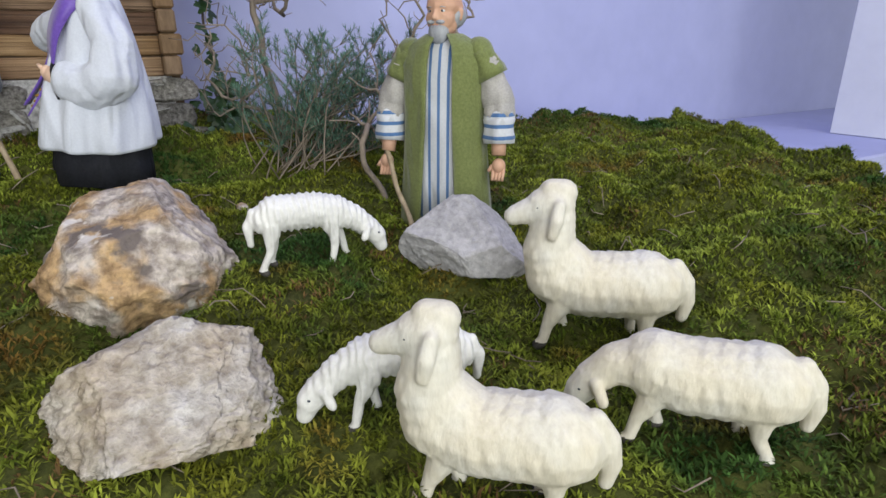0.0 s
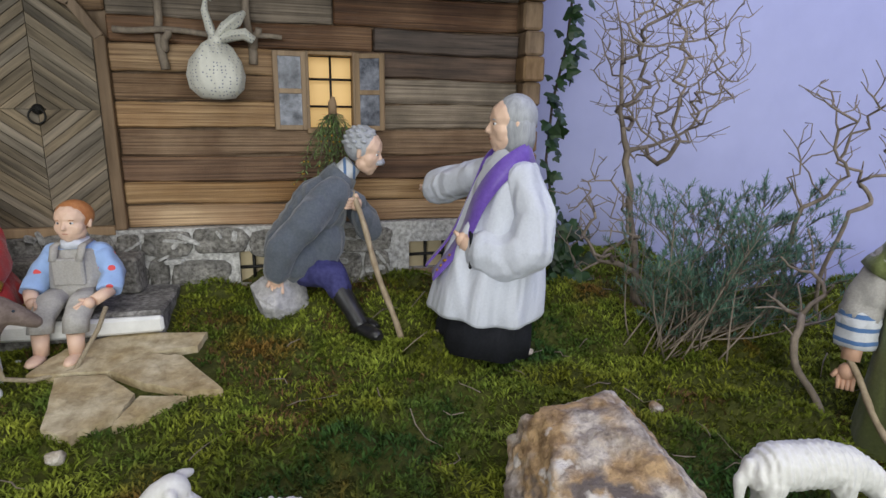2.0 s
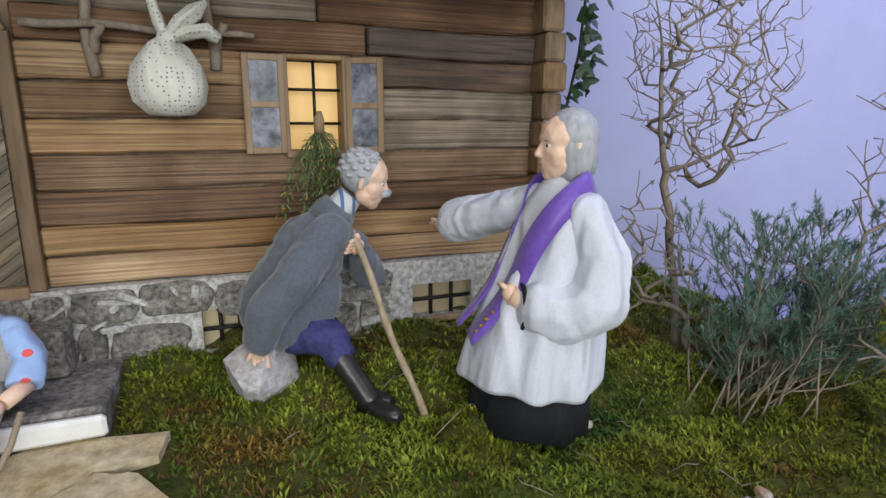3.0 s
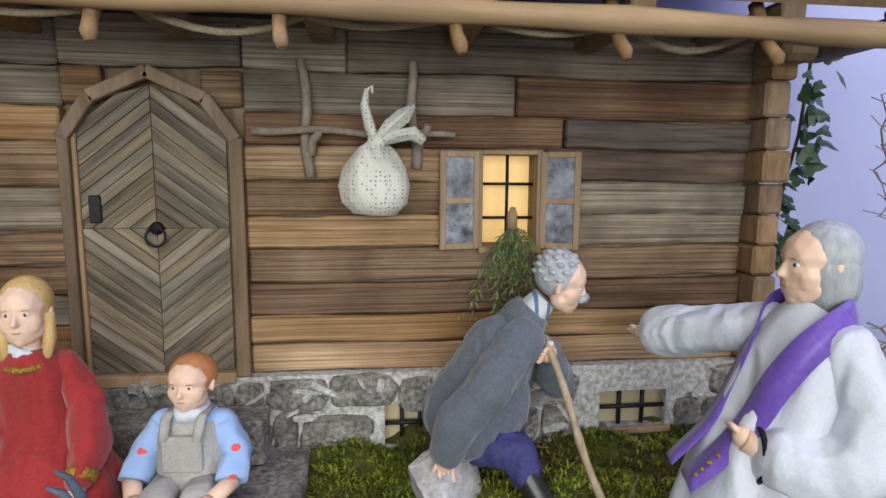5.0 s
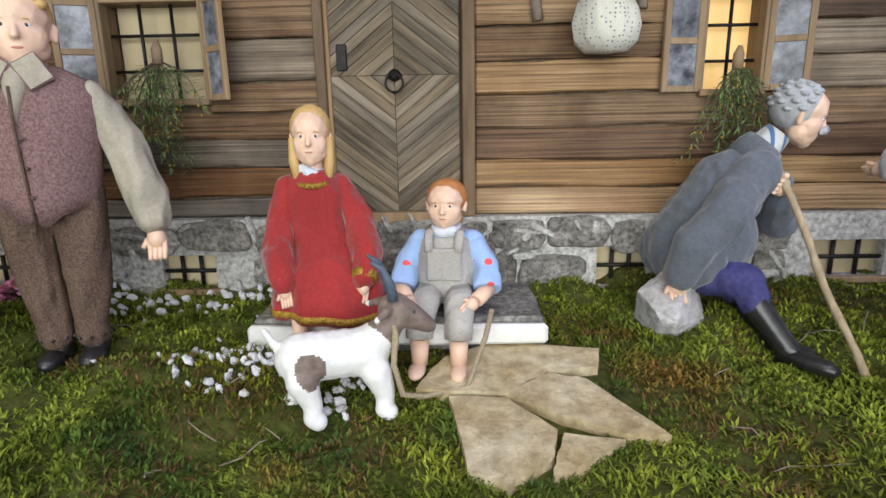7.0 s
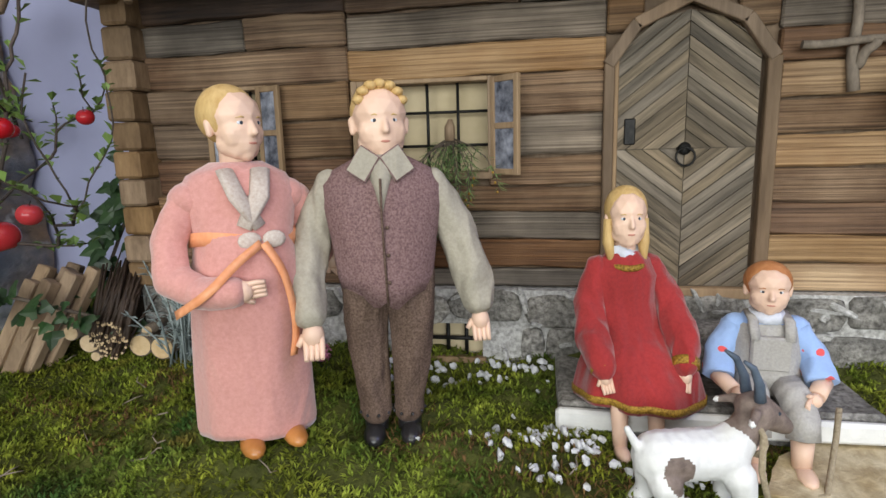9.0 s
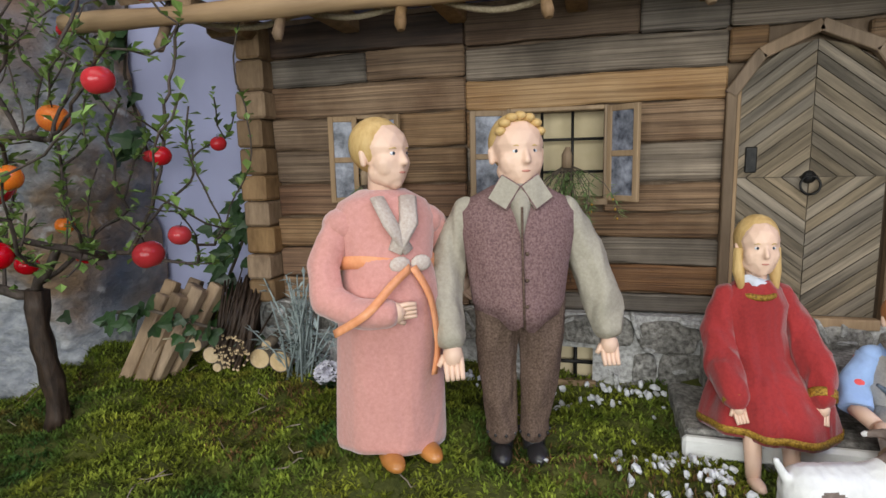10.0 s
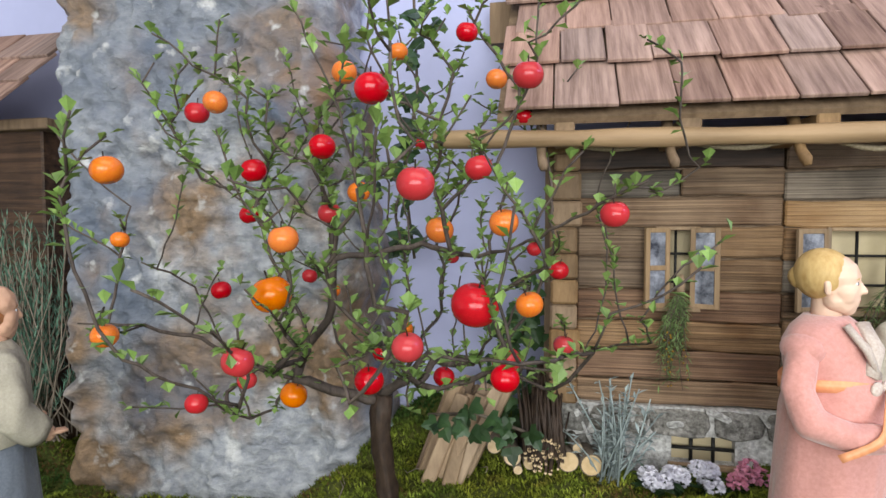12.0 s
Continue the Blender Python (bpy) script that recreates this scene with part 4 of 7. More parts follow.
# ---- stone steps at the door
def block(name, lo, hi, material, parent, bevel=0.003, rough=0.0025, seed=0, label=""):
    bm = bmesh.new()
    add_box(bm, lo, hi, bevel)
    bmesh.ops.subdivide_edges(bm, edges=bm.edges, cuts=4, use_grid_fill=True)
    for v in bm.verts:
        v.co += Vector((noise.noise(v.co * 40 + Vector((seed, 0, 0))), noise.noise(v.co * 40 + Vector((0, seed, 5))), noise.noise(v.co * 40 + Vector((9, 0, seed))))) * rough
    return part(name, bm, material, parent, label)


STEPS = empty("doorstep", (-0.07, -0.06, -0.11), "rough grey stone doorstep with a white plastered front edge", "step")
block("lower_step", (-0.205, -0.1270, -0.145), (0.060, -0.012, -0.072), STONE, STEPS, seed=3)
block("upper_step", (-0.175, -0.055, -0.071), (0.022, -0.0135, -0.026), STONE, STEPS, seed=8)
block("plaster_edge", (-0.207, -0.137, -0.094), (0.062, -0.1275, -0.075), PLASTER, STEPS, seed=5, label="white plaster front edge")


# ---- paving slabs
def slab(points, thick, lift, material, label, group):
    """A thin broken flagstone with an uneven outline."""
    cx, cy = sum(p[0] for p in points) / len(points), sum(p[1] for p in points) / len(points)
    bm = bmesh.new()
    ring = []
    n = len(points)
    for i in range(n):
        a, b = points[i], points[(i + 1) % n]
        for u in (0, 0.2, 0.4, 0.6, 0.8):
            j = 0.0022 * noise.noise(Vector((a[0] + u * 3.1, a[1] * 40 + u, i * 2.7)) * 3)
            ring.append((a[0] + (b[0] - a[0]) * u + j, a[1] + (b[1] - a[1]) * u - j))
    tops = [bm.verts.new((x, y, float(ground_z(x, y)) + lift + thick + 0.0008 * noise.noise(Vector((x * 60, y * 60, 0))))) for x, y in ring]
    lows = [bm.verts.new((x, y, float(ground_z(x, y)) + lift - 0.006)) for x, y in ring]
    mid = bm.verts.new((cx, cy, float(ground_z(cx, cy)) + lift + thick))
    for i in range(len(ring)):
        j = (i + 1) % len(ring)
        bm.faces.new((tops[i], tops[j], mid))
        bm.faces.new((tops[j], tops[i], lows[i], lows[j]))
    bm.faces.new(lows[::-1])
    bmesh.ops.recalc_face_normals(bm, faces=bm.faces)
    return solid("flagstone", bm, material, label, "stone slab", group, at=(cx, cy, float(ground_z(cx, cy)) + lift))


FLAG = "thin beige broken flagstone laid in the moss"
slab([(-0.052, -0.192), (-0.03, -0.150), (0.015, -0.126), (0.107, -0.138), (0.101, -0.164), (0.058, -0.170), (0.021, -0.196)], 0.005, 0.004, SLATE, FLAG, "paving before the door")
slab([(0.024, -0.196), (0.058, -0.171), (0.088, -0.180), (0.135, -0.243), (0.100, -0.240), (0.060, -0.222)], 0.005, 0.004, SLATE, FLAG, "paving before the door")
slab([(-0.025, -0.199), (0.020, -0.201), (0.055, -0.236), (0.047, -0.262), (0.014, -0.286), (-0.010, -0.274)], 0.005, 0.003, SLATE, FLAG, "paving before the door")
slab([(0.060, -0.238), (0.103, -0.246), (0.046, -0.279), (0.050, -0.262)], 0.005, 0.002, SLATE, FLAG, "paving before the door")
slab([(0.097, -0.475), (0.130, -0.420), (0.175, -0.415), (0.222, -0.483), (0.185, -0.542), (0.120, -0.545)], 0.010, 0.004, SLATE, "broad flat beige stone slab under a lying lamb", "slabs by the sheep")
slab([(0.015, -0.455), (0.050, -0.432), (0.078, -0.440), (0.075, -0.462), (0.030, -0.480)], 0.009, 0.003, SLATE, "flat grey stone slab in the moss", "slabs by the sheep")


# ---- boulders
def boulder(name, at, size, turn, material, label, seed, crag=0.35, sub=5, tilt=(0, 0), pits=0.0, level=0.0, block_like=False):
    bm = bmesh.new()
    bmesh.ops.create_icosphere(bm, subdivisions=sub, radius=1.0)
    off = Vector((seed * 11.3, seed * 5.1, seed * 2.7))
    rng = random.Random(seed)
    cuts = []
    for _ in range(11 if block_like else 17):
        n = Vector((rng.gauss(0, 1), rng.gauss(0, 1), rng.gauss(0, 0.8))).normalized()
        cuts.append((n, rng.uniform(0.74, 1.02) if block_like else rng.uniform(0.52, 0.86)))
    if level:
        cuts += [(Vector((0.1, -0.25, 0.96)).normalized(), level), (Vector((-0.9, 0.0, 0.4)).normalized(), 0.8)]
    for v in bm.verts:
        c = v.co / sum(abs(k) ** 3.6 for k in v.co) ** (1 / 3.6) if block_like else v.co
        c = c * (1 + 0.25 * noise.noise(v.co * 0.9 + off))
        for n, d in cuts:
            over = c.dot(n) - d
            if over > 0:
                c -= n * over * 0.93
        q = v.co
        rough = noise.noise(q * 4 + off) * 0.5 + noise.noise(q * 9 + off) * 0.3 + noise.noise(q * 21 + off) * 0.16
        ridge = 1 - abs(noise.noise(q * 3.1 + off * 2)) * 3
        r = 1 + crag * (0.17 * rough + 0.06 * max(0.0, ridge))
        if pits:
            r -= pits * (max(0.0, noise.noise(q * 8 + off) - 0.05) + 0.5 * max(0.0, noise.noise(q * 19 + off)))
        v.co = c * r
    half = [max(abs(v.co[i]) for v in bm.verts) for i in range(3)]
    m = Matrix.Translation(at) @ pose(0, 0, 0, tilt[0], tilt[1], turn) @ Matrix.Diagonal((size[0] / 2 / half[0], size[1] / 2 / half[1], size[2] / 2 / half[2], 1))
    bmesh.ops.transform(bm, matrix=m, verts=bm.verts)
    for f in bm.faces:
        f.smooth = True
    return solid(name, bm, material, label, "rock", at=at)


boulder("boulder", (0.439, -0.450, -0.150), (0.176, 0.185, 0.132), 8, ROCK_WARM, "craggy ochre and grey limestone boulder on the moss", 1.7, 0.55, 6, (10, 0), 0.05, 0.0, True)
boulder("boulder", (0.438, -0.640, -0.186), (0.148, 0.118, 0.070), 14, ROCK_PALE, "pale pitted porous stone leaning on the moss", 2.9, 0.5, 6, (20, -4), 0.16, 0.62, True)
boulder("boulder", (0.742, -0.540, -0.156), (0.148, 0.090, 0.100), -28, ROCK_GREY, "angular light grey rock on the moss", 3.6, 0.35, 6)
boulder("boulder", (0.183, -0.092, -0.078), (0.078, 0.060, 0.085), 30, ROCK_GREY, "grey rough stone used as a seat", 5.2, 0.4, 5)
boulder("small_stone", (0.454, -0.222, -0.116), (0.028, 0.018, 0.010), 0, ROCK_WARM, "small tan stone half sunk in moss", 6.1, 0.3, 3)
boulder("small_stone", (0.552, -0.338, -0.139), (0.016, 0.014, 0.012), 0, ROCK_WARM, "small tan stone half sunk in moss", 7.4, 0.3, 3)
boulder("small_stone", (0.013, -0.312, -0.132), (0.016, 0.014, 0.014), 0, ROCK_PALE, "small white and brown pebble on the moss", 8.8, 0.3, 3)


# ---- painted cliff beside the house
_bm = bmesh.new()
_nx, _nz = 120, 220
_grid = []
for _j in range(_nz + 1):
    _z = -0.22 + 1.05 * _j / _nz
    _l = -1.400 + 0.028 * noise.noise(Vector((0, _z * 9, 1))) + 0.02 * noise.noise(Vector((0, _z * 30, 4))) - 0.05 * max(0, _z - 0.3)
    _r = -0.950 - 0.09 * (_z + 0.05) + 0.014 * noise.noise(Vector((5, _z * 8, 1))) + 0.02 * noise.noise(Vector((8, _z * 23, 1))) 
    _row = []
    for _i2 in range(_nx + 1):
        _u = _i2 / _nx
        _p = Vector((_l + (_r - _l) * _u, 0, _z))
        _d = 0.030 * noise.noise(_p * 5) + 0.018 * noise.noise(_p * 14 + Vector((3, 0, 0))) + 0.016 * abs(noise.noise(_p * 22)) + 0.008 * abs(noise.noise(_p * 45)) + 0.007 * abs(noise.noise(Vector((_p.x * 40, 3, _p.z * 75)))) + 0.004 * noise.noise(_p * 60) + 0.002 * noise.noise(_p * 120)
        _edge = 1 - min(1, min(_u, 1 - _u) * 12)
        _p.y = -0.065 - 0.03 * (1 - _u) + _d + 0.06 * _edge ** 2
        _row.append(_bm.verts.new(_p))
    _grid.append(_row)
for _j in range(_nz):
    for _i2 in range(_nx):
        _bm.faces.new((_grid[_j][_i2], _grid[_j][_i2 + 1], _grid[_j + 1][_i2 + 1], _grid[_j + 1][_i2])).smooth = True
_back = []
_rim = [_grid[0][i] for i in range(_nx + 1)] + [_grid[j][_nx] for j in range(1, _nz + 1)] + [_grid[_nz][i] for i in range(_nx - 1, -1, -1)] + [_grid[j][0] for j in range(_nz - 1, 0, -1)]
_low = [_bm.verts.new((v.co.x, 0.120, v.co.z)) for v in _rim]
for _i2 in range(len(_rim)):
    _j = (_i2 + 1) % len(_rim)
    _bm.faces.new((_rim[_j], _rim[_i2], _low[_i2], _low[_j]))
_bm.faces.new(_low)
bmesh.ops.recalc_face_normals(_bm, faces=_bm.faces)
solid("cliff", _bm, CLIFF, "tall painted grey and rust-brown model cliff face", "cliff", at=(-1.18, 0.0, -0.15))

# ---- neighbouring hut past the cliff
HUT = empty("hut", (-1.80, 0.05, -0.10), "timber hut with a shingle roof behind the cliff, eave shade put into its wall colour", "house")
# dark planks here stand in for the shade under the eaves
part("wall", box((-2.05, 0.0, -0.14), (-1.50, 0.12, 0.385), 0.003), PLANK_DARK, HUT)
HUT_ROOF = part("roof", box((-2.06, -0.02, 0.378), (-1.47, 0.12, 0.395), 0.002), JAMB_WOOD, HUT)
for _r in range(3):
    for _k in range(11):
        _w = 0.054
        _m = pose(-1.475 - _w * (_k + 0.5), -0.10, 0.385, 46, 0, 0) @ pose(0, _r * 0.07, 0.006, -4 + _rng.uniform(-1, 1), 0, _rng.uniform(-1, 1))
        part("shingle", box((-_w / 2 + 0.001, 0, 0), (_w / 2 - 0.001, 0.088, 0.005), 0.0008, _m), SHINGLE, HUT_ROOF)


# ---------------------------------------------------------------- sheep and goat figurines
def legs_of(spots, top, r0, r1):
    """Thin legs with a knee, from the belly to the hooves."""
    out = []
    for (hx, hy), (fx, fy) in spots:
        knee = ((hx + fx) / 2 + 0.004, (hy + fy) / 2, top * 0.48)
        out += [((hx, hy, top), r0, knee, r1 * 1.15), (knee, r1 * 1.15, (fx, fy, 0.006), r1), ((fx, fy, 0.006), r1 * 1.05, (fx + 0.004, fy, 0.003), r1 * 1.1)]
    return out


def figurine(name, bm, materials, label, category, at, heading, scale=1.0, hoof=0.008, eyes=(), group=""):
    """A figurine as one plain mesh: dark hooves below, painted eyes."""
    for f in bm.faces:
        f.material_index = 1 if f.calc_center_median().z < hoof else 0
    for p in eyes:
        add_ball(bm, p, (0.0017, 0.0014, 0.0012), 2, 8)
    ob = solid(name, bm, materials, label, category, group)
    ob.matrix_world = Matrix.Translation(at) @ pose(0, 0, 0, 0, 0, heading) @ Matrix.Scale(scale, 4)
    return ob


STAND = legs_of((((0.030, 0.011), (0.046, 0.014)), ((0.028, -0.011), (0.024, -0.013)), ((-0.042, 0.012), (-0.052, 0.014)), ((-0.042, -0.012), (-0.036, -0.014))), 0.048, 0.0125, 0.0050)
TAIL = [((-0.066, 0, 0.080), 0.0075, (-0.0765, 0, 0.066), 0.0072), ((-0.0765, 0, 0.066), 0.0072, (-0.079, 0, 0.048), 0.0070), ((-0.079, 0, 0.048), 0.0070, (-0.076, 0, 0.032), 0.0055)]
BODY = [((-0.040, 0, 0.061), 0.0315, (0.010, 0, 0.060), 0.0310), ((0.010, 0, 0.060), 0.0310, (0.032, 0, 0.066), 0.0280), ((-0.040, 0, 0.064), 0.0300, (-0.048, 0, 0.060), 0.0285)]


def standing_sheep():
    neck = [((0.022, 0, 0.070), 0.0265, (0.042, 0, 0.096), 0.0195), ((0.038, 0, 0.068), 0.0270, (0.044, 0, 0.090), 0.0240), ((0.043, 0, 0.092), 0.0232, (0.041, 0, 0.122), 0.0195)]
    head = [((0.0410, 0, 0.1330), 0.0185, (0.0500, 0, 0.1310), 0.0165), ((0.0500, 0, 0.1300), 0.0150, (0.0720, 0, 0.1230), 0.0098), ((0.0720, 0, 0.1230), 0.0098, (0.0765, 0, 0.1210), 0.0085),
            ((0.0340, 0, 0.1430), 0.0125, (0.0440, 0, 0.1440), 0.0115)]
    ears = [((0.0380, 0.0175, 0.1360), 0.0055, (0.0400, 0.0225, 0.1240), 0.0066), ((0.0400, 0.0225, 0.1240), 0.0066, (0.0430, 0.0225, 0.1110), 0.0050),
            ((0.0380, -0.0175, 0.1360), 0.0055, (0.0400, -0.0225, 0.1240), 0.0066), ((0.0400, -0.0225, 0.1240), 0.0066, (0.0430, -0.0225, 0.1110), 0.0050)]
    return fused(BODY + neck + head + ears + STAND + TAIL, 0.0015, 0.00055, 330, (0.0, 0, 0.072), (0.058, 0.04, 0.050), 3)


def grazing_sheep():
    neck = [((0.034, 0, 0.066), 0.024, (0.060, 0, 0.062), 0.017), ((0.060, 0, 0.062), 0.017, (0.078, 0, 0.046), 0.014)]
    head = [((0.078, 0, 0.044), 0.0145, (0.086, 0, 0.034), 0.0125), ((0.086, 0, 0.034), 0.0125, (0.094, 0, 0.018), 0.0075)]
    ears = [((0.074, 0.014, 0.048), 0.0055, (0.068, 0.019, 0.036), 0.005), ((0.074, -0.014, 0.048), 0.0055, (0.068, -0.019, 0.036), 0.005)]
    return fused(BODY + neck + head + ears + STAND + TAIL, 0.0015, 0.00055, 330, (-0.005, 0, 0.062), (0.068, 0.04, 0.036), 3, 4.0)


def grazing_lamb():
    body = [((-0.036, 0, 0.070), 0.0225, (0.010, 0, 0.070), 0.0220), ((0.010, 0, 0.070), 0.0220, (0.032, 0, 0.066), 0.0205), ((-0.036, 0, 0.070), 0.0225, (-0.046, 0, 0.064), 0.0195)]
    neck = [((0.032, 0, 0.066), 0.0200, (0.056, 0, 0.056), 0.0155), ((0.056, 0, 0.056), 0.0155, (0.074, 0, 0.040), 0.0135)]
    head = [((0.074, 0, 0.040), 0.0140, (0.083, 0, 0.030), 0.0125), ((0.083, 0, 0.030), 0.0115, (0.089, 0, 0.015), 0.0080)]
    ears = [((0.070, 0.0135, 0.044), 0.0050, (0.064, 0.0185, 0.033), 0.0045), ((0.070, -0.0135, 0.044), 0.0050, (0.064, -0.0185, 0.033), 0.0045)]
    legs = legs_of((((0.028, 0.010), (0.046, 0.013)), ((0.026, -0.010), (0.024, -0.013)), ((-0.042, 0.010), (-0.046, 0.014)), ((-0.042, -0.010), (-0.058, -0.014))), 0.060, 0.0120, 0.0044)
    tail = [((-0.060, 0, 0.074), 0.006, (-0.068, 0, 0.058), 0.006), ((-0.068, 0, 0.058), 0.006, (-0.067, 0, 0.036), 0.0045)]
    return fused(body + neck + head + ears + legs + tail, 0.0015, 0.0009, 300, (0.004, 0, 0.064), (0.066, 0.04, 0.036), 3, 4.0, 0.0011)


def lying_lamb():
    body = [((-0.035, 0, 0.026), 0.025, (0.020, 0, 0.028), 0.024), ((0.020, 0, 0.028), 0.024, (0.034, 0, 0.036), 0.020)]
    neck = [((0.034, 0, 0.036), 0.018, (0.046, 0.003, 0.062), 0.013)]
    head = [((0.046, 0.003, 0.070), 0.0135, (0.054, 0.004, 0.067), 0.012), ((0.054, 0.004, 0.067), 0.012, (0.068, 0.005, 0.059), 0.0065)]
    ears = [((0.043, 0.015, 0.075), 0.0045, (0.038, 0.022, 0.072), 0.0035), ((0.043, -0.010, 0.075), 0.0045, (0.038, -0.017, 0.072), 0.0035)]
    legs = [((0.030, -0.014, 0.016), 0.008, (0.060, -0.016, 0.006), 0.0052), ((0.030, 0.014, 0.014), 0.008, (0.050, 0.020, 0.006), 0.0052),
            ((-0.040, -0.018, 0.014), 0.012, (-0.012, -0.026, 0.006), 0.0055), ((-0.055, 0, 0.022), 0.008, (-0.064, 0, 0.014), 0.005)]
    return fused(body + neck + head + ears + legs, 0.0019, 0.0018, 260, (-0.006, 0, 0.03), (0.056, 0.036, 0.036), 2, 9.0, 0.0008)


def on_moss(x, y, sink=0.001):
    return (x, y, float(moss_z(np.float64(x), np.float64(y))) - sink)


FLOCK = "flock of sheep figurines"
STAND_EYES = ((0.0555, 0.0132, 0.1325), (0.0555, -0.0132, 0.1325))
GRAZE_EYES = ((0.0865, 0.0110, 0.040), (0.0865, -0.0110, 0.040))
LAMB_EYES = ((0.0835, 0.0112, 0.036), (0.0835, -0.0112, 0.036))
LIE_EYES = ((0.0575, 0.0135, 0.069), (0.0575, -0.0070, 0.069))
SHEEP_MATS, LAMB_MATS = [SHEEP_WHITE, HOOF, EYE], [LAMB_WHITE, HOOF, EYE]


def placed(x, y, heading, size):
    return Matrix.Translation(on_moss(x, y)) @ pose(0, 0, 0, 0, 0, heading) @ Matrix.Scale(size, 4)


_s = figurine("sheep", standing_sheep(), SHEEP_MATS, "ivory painted sheep figurine standing head up on moss", "sheep", on_moss(0.789, -0.681), 142, 1.0, 0.007, STAND_EYES, FLOCK)
for _x, _y, _a, _k in ((0.602, -0.789, 138.4, 0.88), (0.286, -0.563, 143, 0.85)):
    copy_thing(_s, placed(_x, _y, _a, _k)).matrix_world = placed(_x, _y, _a, _k)
_g = figurine("sheep", grazing_sheep(), SHEEP_MATS, "ivory painted sheep figurine grazing with lowered head", "sheep", on_moss(0.746, -0.821), 133, 0.88, 0.007, GRAZE_EYES, FLOCK)
_l2 = figurine("lamb", grazing_lamb(), LAMB_MATS, "white ribbed lamb figurine grazing on moss", "sheep", on_moss(0.589, -0.482), -8.7, 0.836, 0.007, LAMB_EYES, FLOCK)
copy_thing(_l2, placed(0.587, -0.700, 161, 0.80)).matrix_world = placed(0.587, -0.700, 161, 0.80)
_l3 = figurine("lamb", lying_lamb(), LAMB_MATS, "white woolly lamb figurine lying on a flat stone slab", "sheep", (0.169, -0.440, -0.152), 174, 0.87, 0.0, LIE_EYES, FLOCK)
_l4 = copy_thing(_l3, placed(0.262, -0.487, -28, 0.87))
_l4.matrix_world = placed(0.262, -0.487, -28, 0.87)
_l4["label"] = "white woolly lamb figurine lying on moss beside a boulder"

GOAT_LEGS = legs_of((((0.026, 0.012), (0.030, 0.013)), ((0.026, -0.012), (0.030, -0.015)), ((-0.030, 0.012), (-0.040, 0.014)), ((-0.030, -0.012), (-0.024, -0.015))), 0.036, 0.0125, 0.0070)
_bm = fused([((-0.030, 0, 0.050), 0.0195, (0.020, 0, 0.049), 0.0195), ((0.020, 0, 0.050), 0.019, (0.036, 0, 0.064), 0.012), ((0.036, 0, 0.064), 0.012, (0.044, 0, 0.078), 0.012),
             ((0.044, 0.002, 0.080), 0.014, (0.058, 0.004, 0.072), 0.0105), ((0.058, 0.004, 0.072), 0.0105, (0.072, 0.006, 0.062), 0.0065),
             ((-0.046, 0, 0.060), 0.004, (-0.054, 0, 0.074), 0.0028), ((0.036, 0.014, 0.084), 0.004, (0.026, 0.022, 0.080), 0.003), ((0.036, -0.012, 0.084), 0.004, (0.027, -0.020, 0.080), 0.003)]
            + GOAT_LEGS, 0.0018, 0.0006, 200, (0, 0, 0.05), (0.06, 0.04, 0.04), 3)
for _f2 in _bm.faces:
    _cc = _f2.calc_center_median()
    _patch = noise.noise(_cc * 45 + Vector((2.2, 0, 7)))
    _f2.material_index = 1 if _cc.x + 0.3 * (_cc.z - 0.06) + 0.012 * _patch > 0.030 and _cc.z > 0.052 or (_cc - Vector((-0.024, -0.018, 0.045))).length < 0.012 + 0.006 * _patch else 0
for _y in (0.010, -0.006):
    add_tube(_bm, [(0.042, _y, 0.090), (0.040, _y * 1.1, 0.103), (0.034, _y * 1.25, 0.116), (0.026, _y * 1.4, 0.122)], [0.0042, 0.0036, 0.0026, 0.0012], 8, 2)
for _p in ((0.0585, 0.0125, 0.079), (0.0575, -0.0060, 0.079)):
    add_ball(_bm, _p, (0.0016, 0.0012, 0.0014), 3, 8)
_goat = solid("goat", _bm, [GOAT_WHITE, GOAT_BROWN, HORN, EYE], "white goat figurine with brown head, patches and blue-grey horns", "goat")
_goat.matrix_world = Matrix.Translation(on_moss(-0.108, -0.207, 0.0)) @ pose(0, 0, 0, 0, 0, 16)


# ---------------------------------------------------------------- dolls, one mesh each, facing -y in their own space
def head_mesh():
    """The plain skin of a doll's head, shared by all of them."""
    blobs = [((0, 0.004, 0.0075), 0.0222, (0, -0.002, 0.0085), 0.0212), ((0, -0.005, -0.003), 0.0186, (0, -0.0078, -0.0125), 0.0152),
             ((0, -0.0125, -0.0218), 0.0072, (0, -0.0132, -0.0215), 0.0070), ((-0.009, -0.0158, 0.0078), 0.0038, (0.009, -0.0158, 0.0078), 0.0038),
             ((0, -0.0215, 0.0030), 0.0021, (0, -0.0252, -0.0052), 0.0031), ((-0.0034, -0.0206, -0.0122), 0.0021, (0.0034, -0.0206, -0.0122), 0.0021),
             ((-0.0026, -0.0200, -0.0150), 0.0022, (0.0026, -0.0200, -0.0150), 0.0022)]
    for s in (-1, 1):
        blobs += [((s * 0.008, -0.004, -0.014), 0.0108, (s * 0.0055, -0.0095, -0.0185), 0.0082), ((s * 0.0088, -0.0098, -0.0055), 0.0104, (s * 0.0080, -0.0095, -0.009), 0.0102),
                  ((s * 0.0215, 0.003, 0.003), 0.0032, (s * 0.0210, 0.002, -0.006), 0.0028), ((s * 0.0018, -0.0228, -0.0058), 0.0021, (s * 0.0018, -0.0232, -0.0058), 0.0021)]
    bm = fused(blobs, 0.0012, rounds=2)
    me = bpy.data.meshes.new("head_skin")
    bm.to_mesh(me)
    bm.free()
    return me


HEAD_MESH = head_mesh()


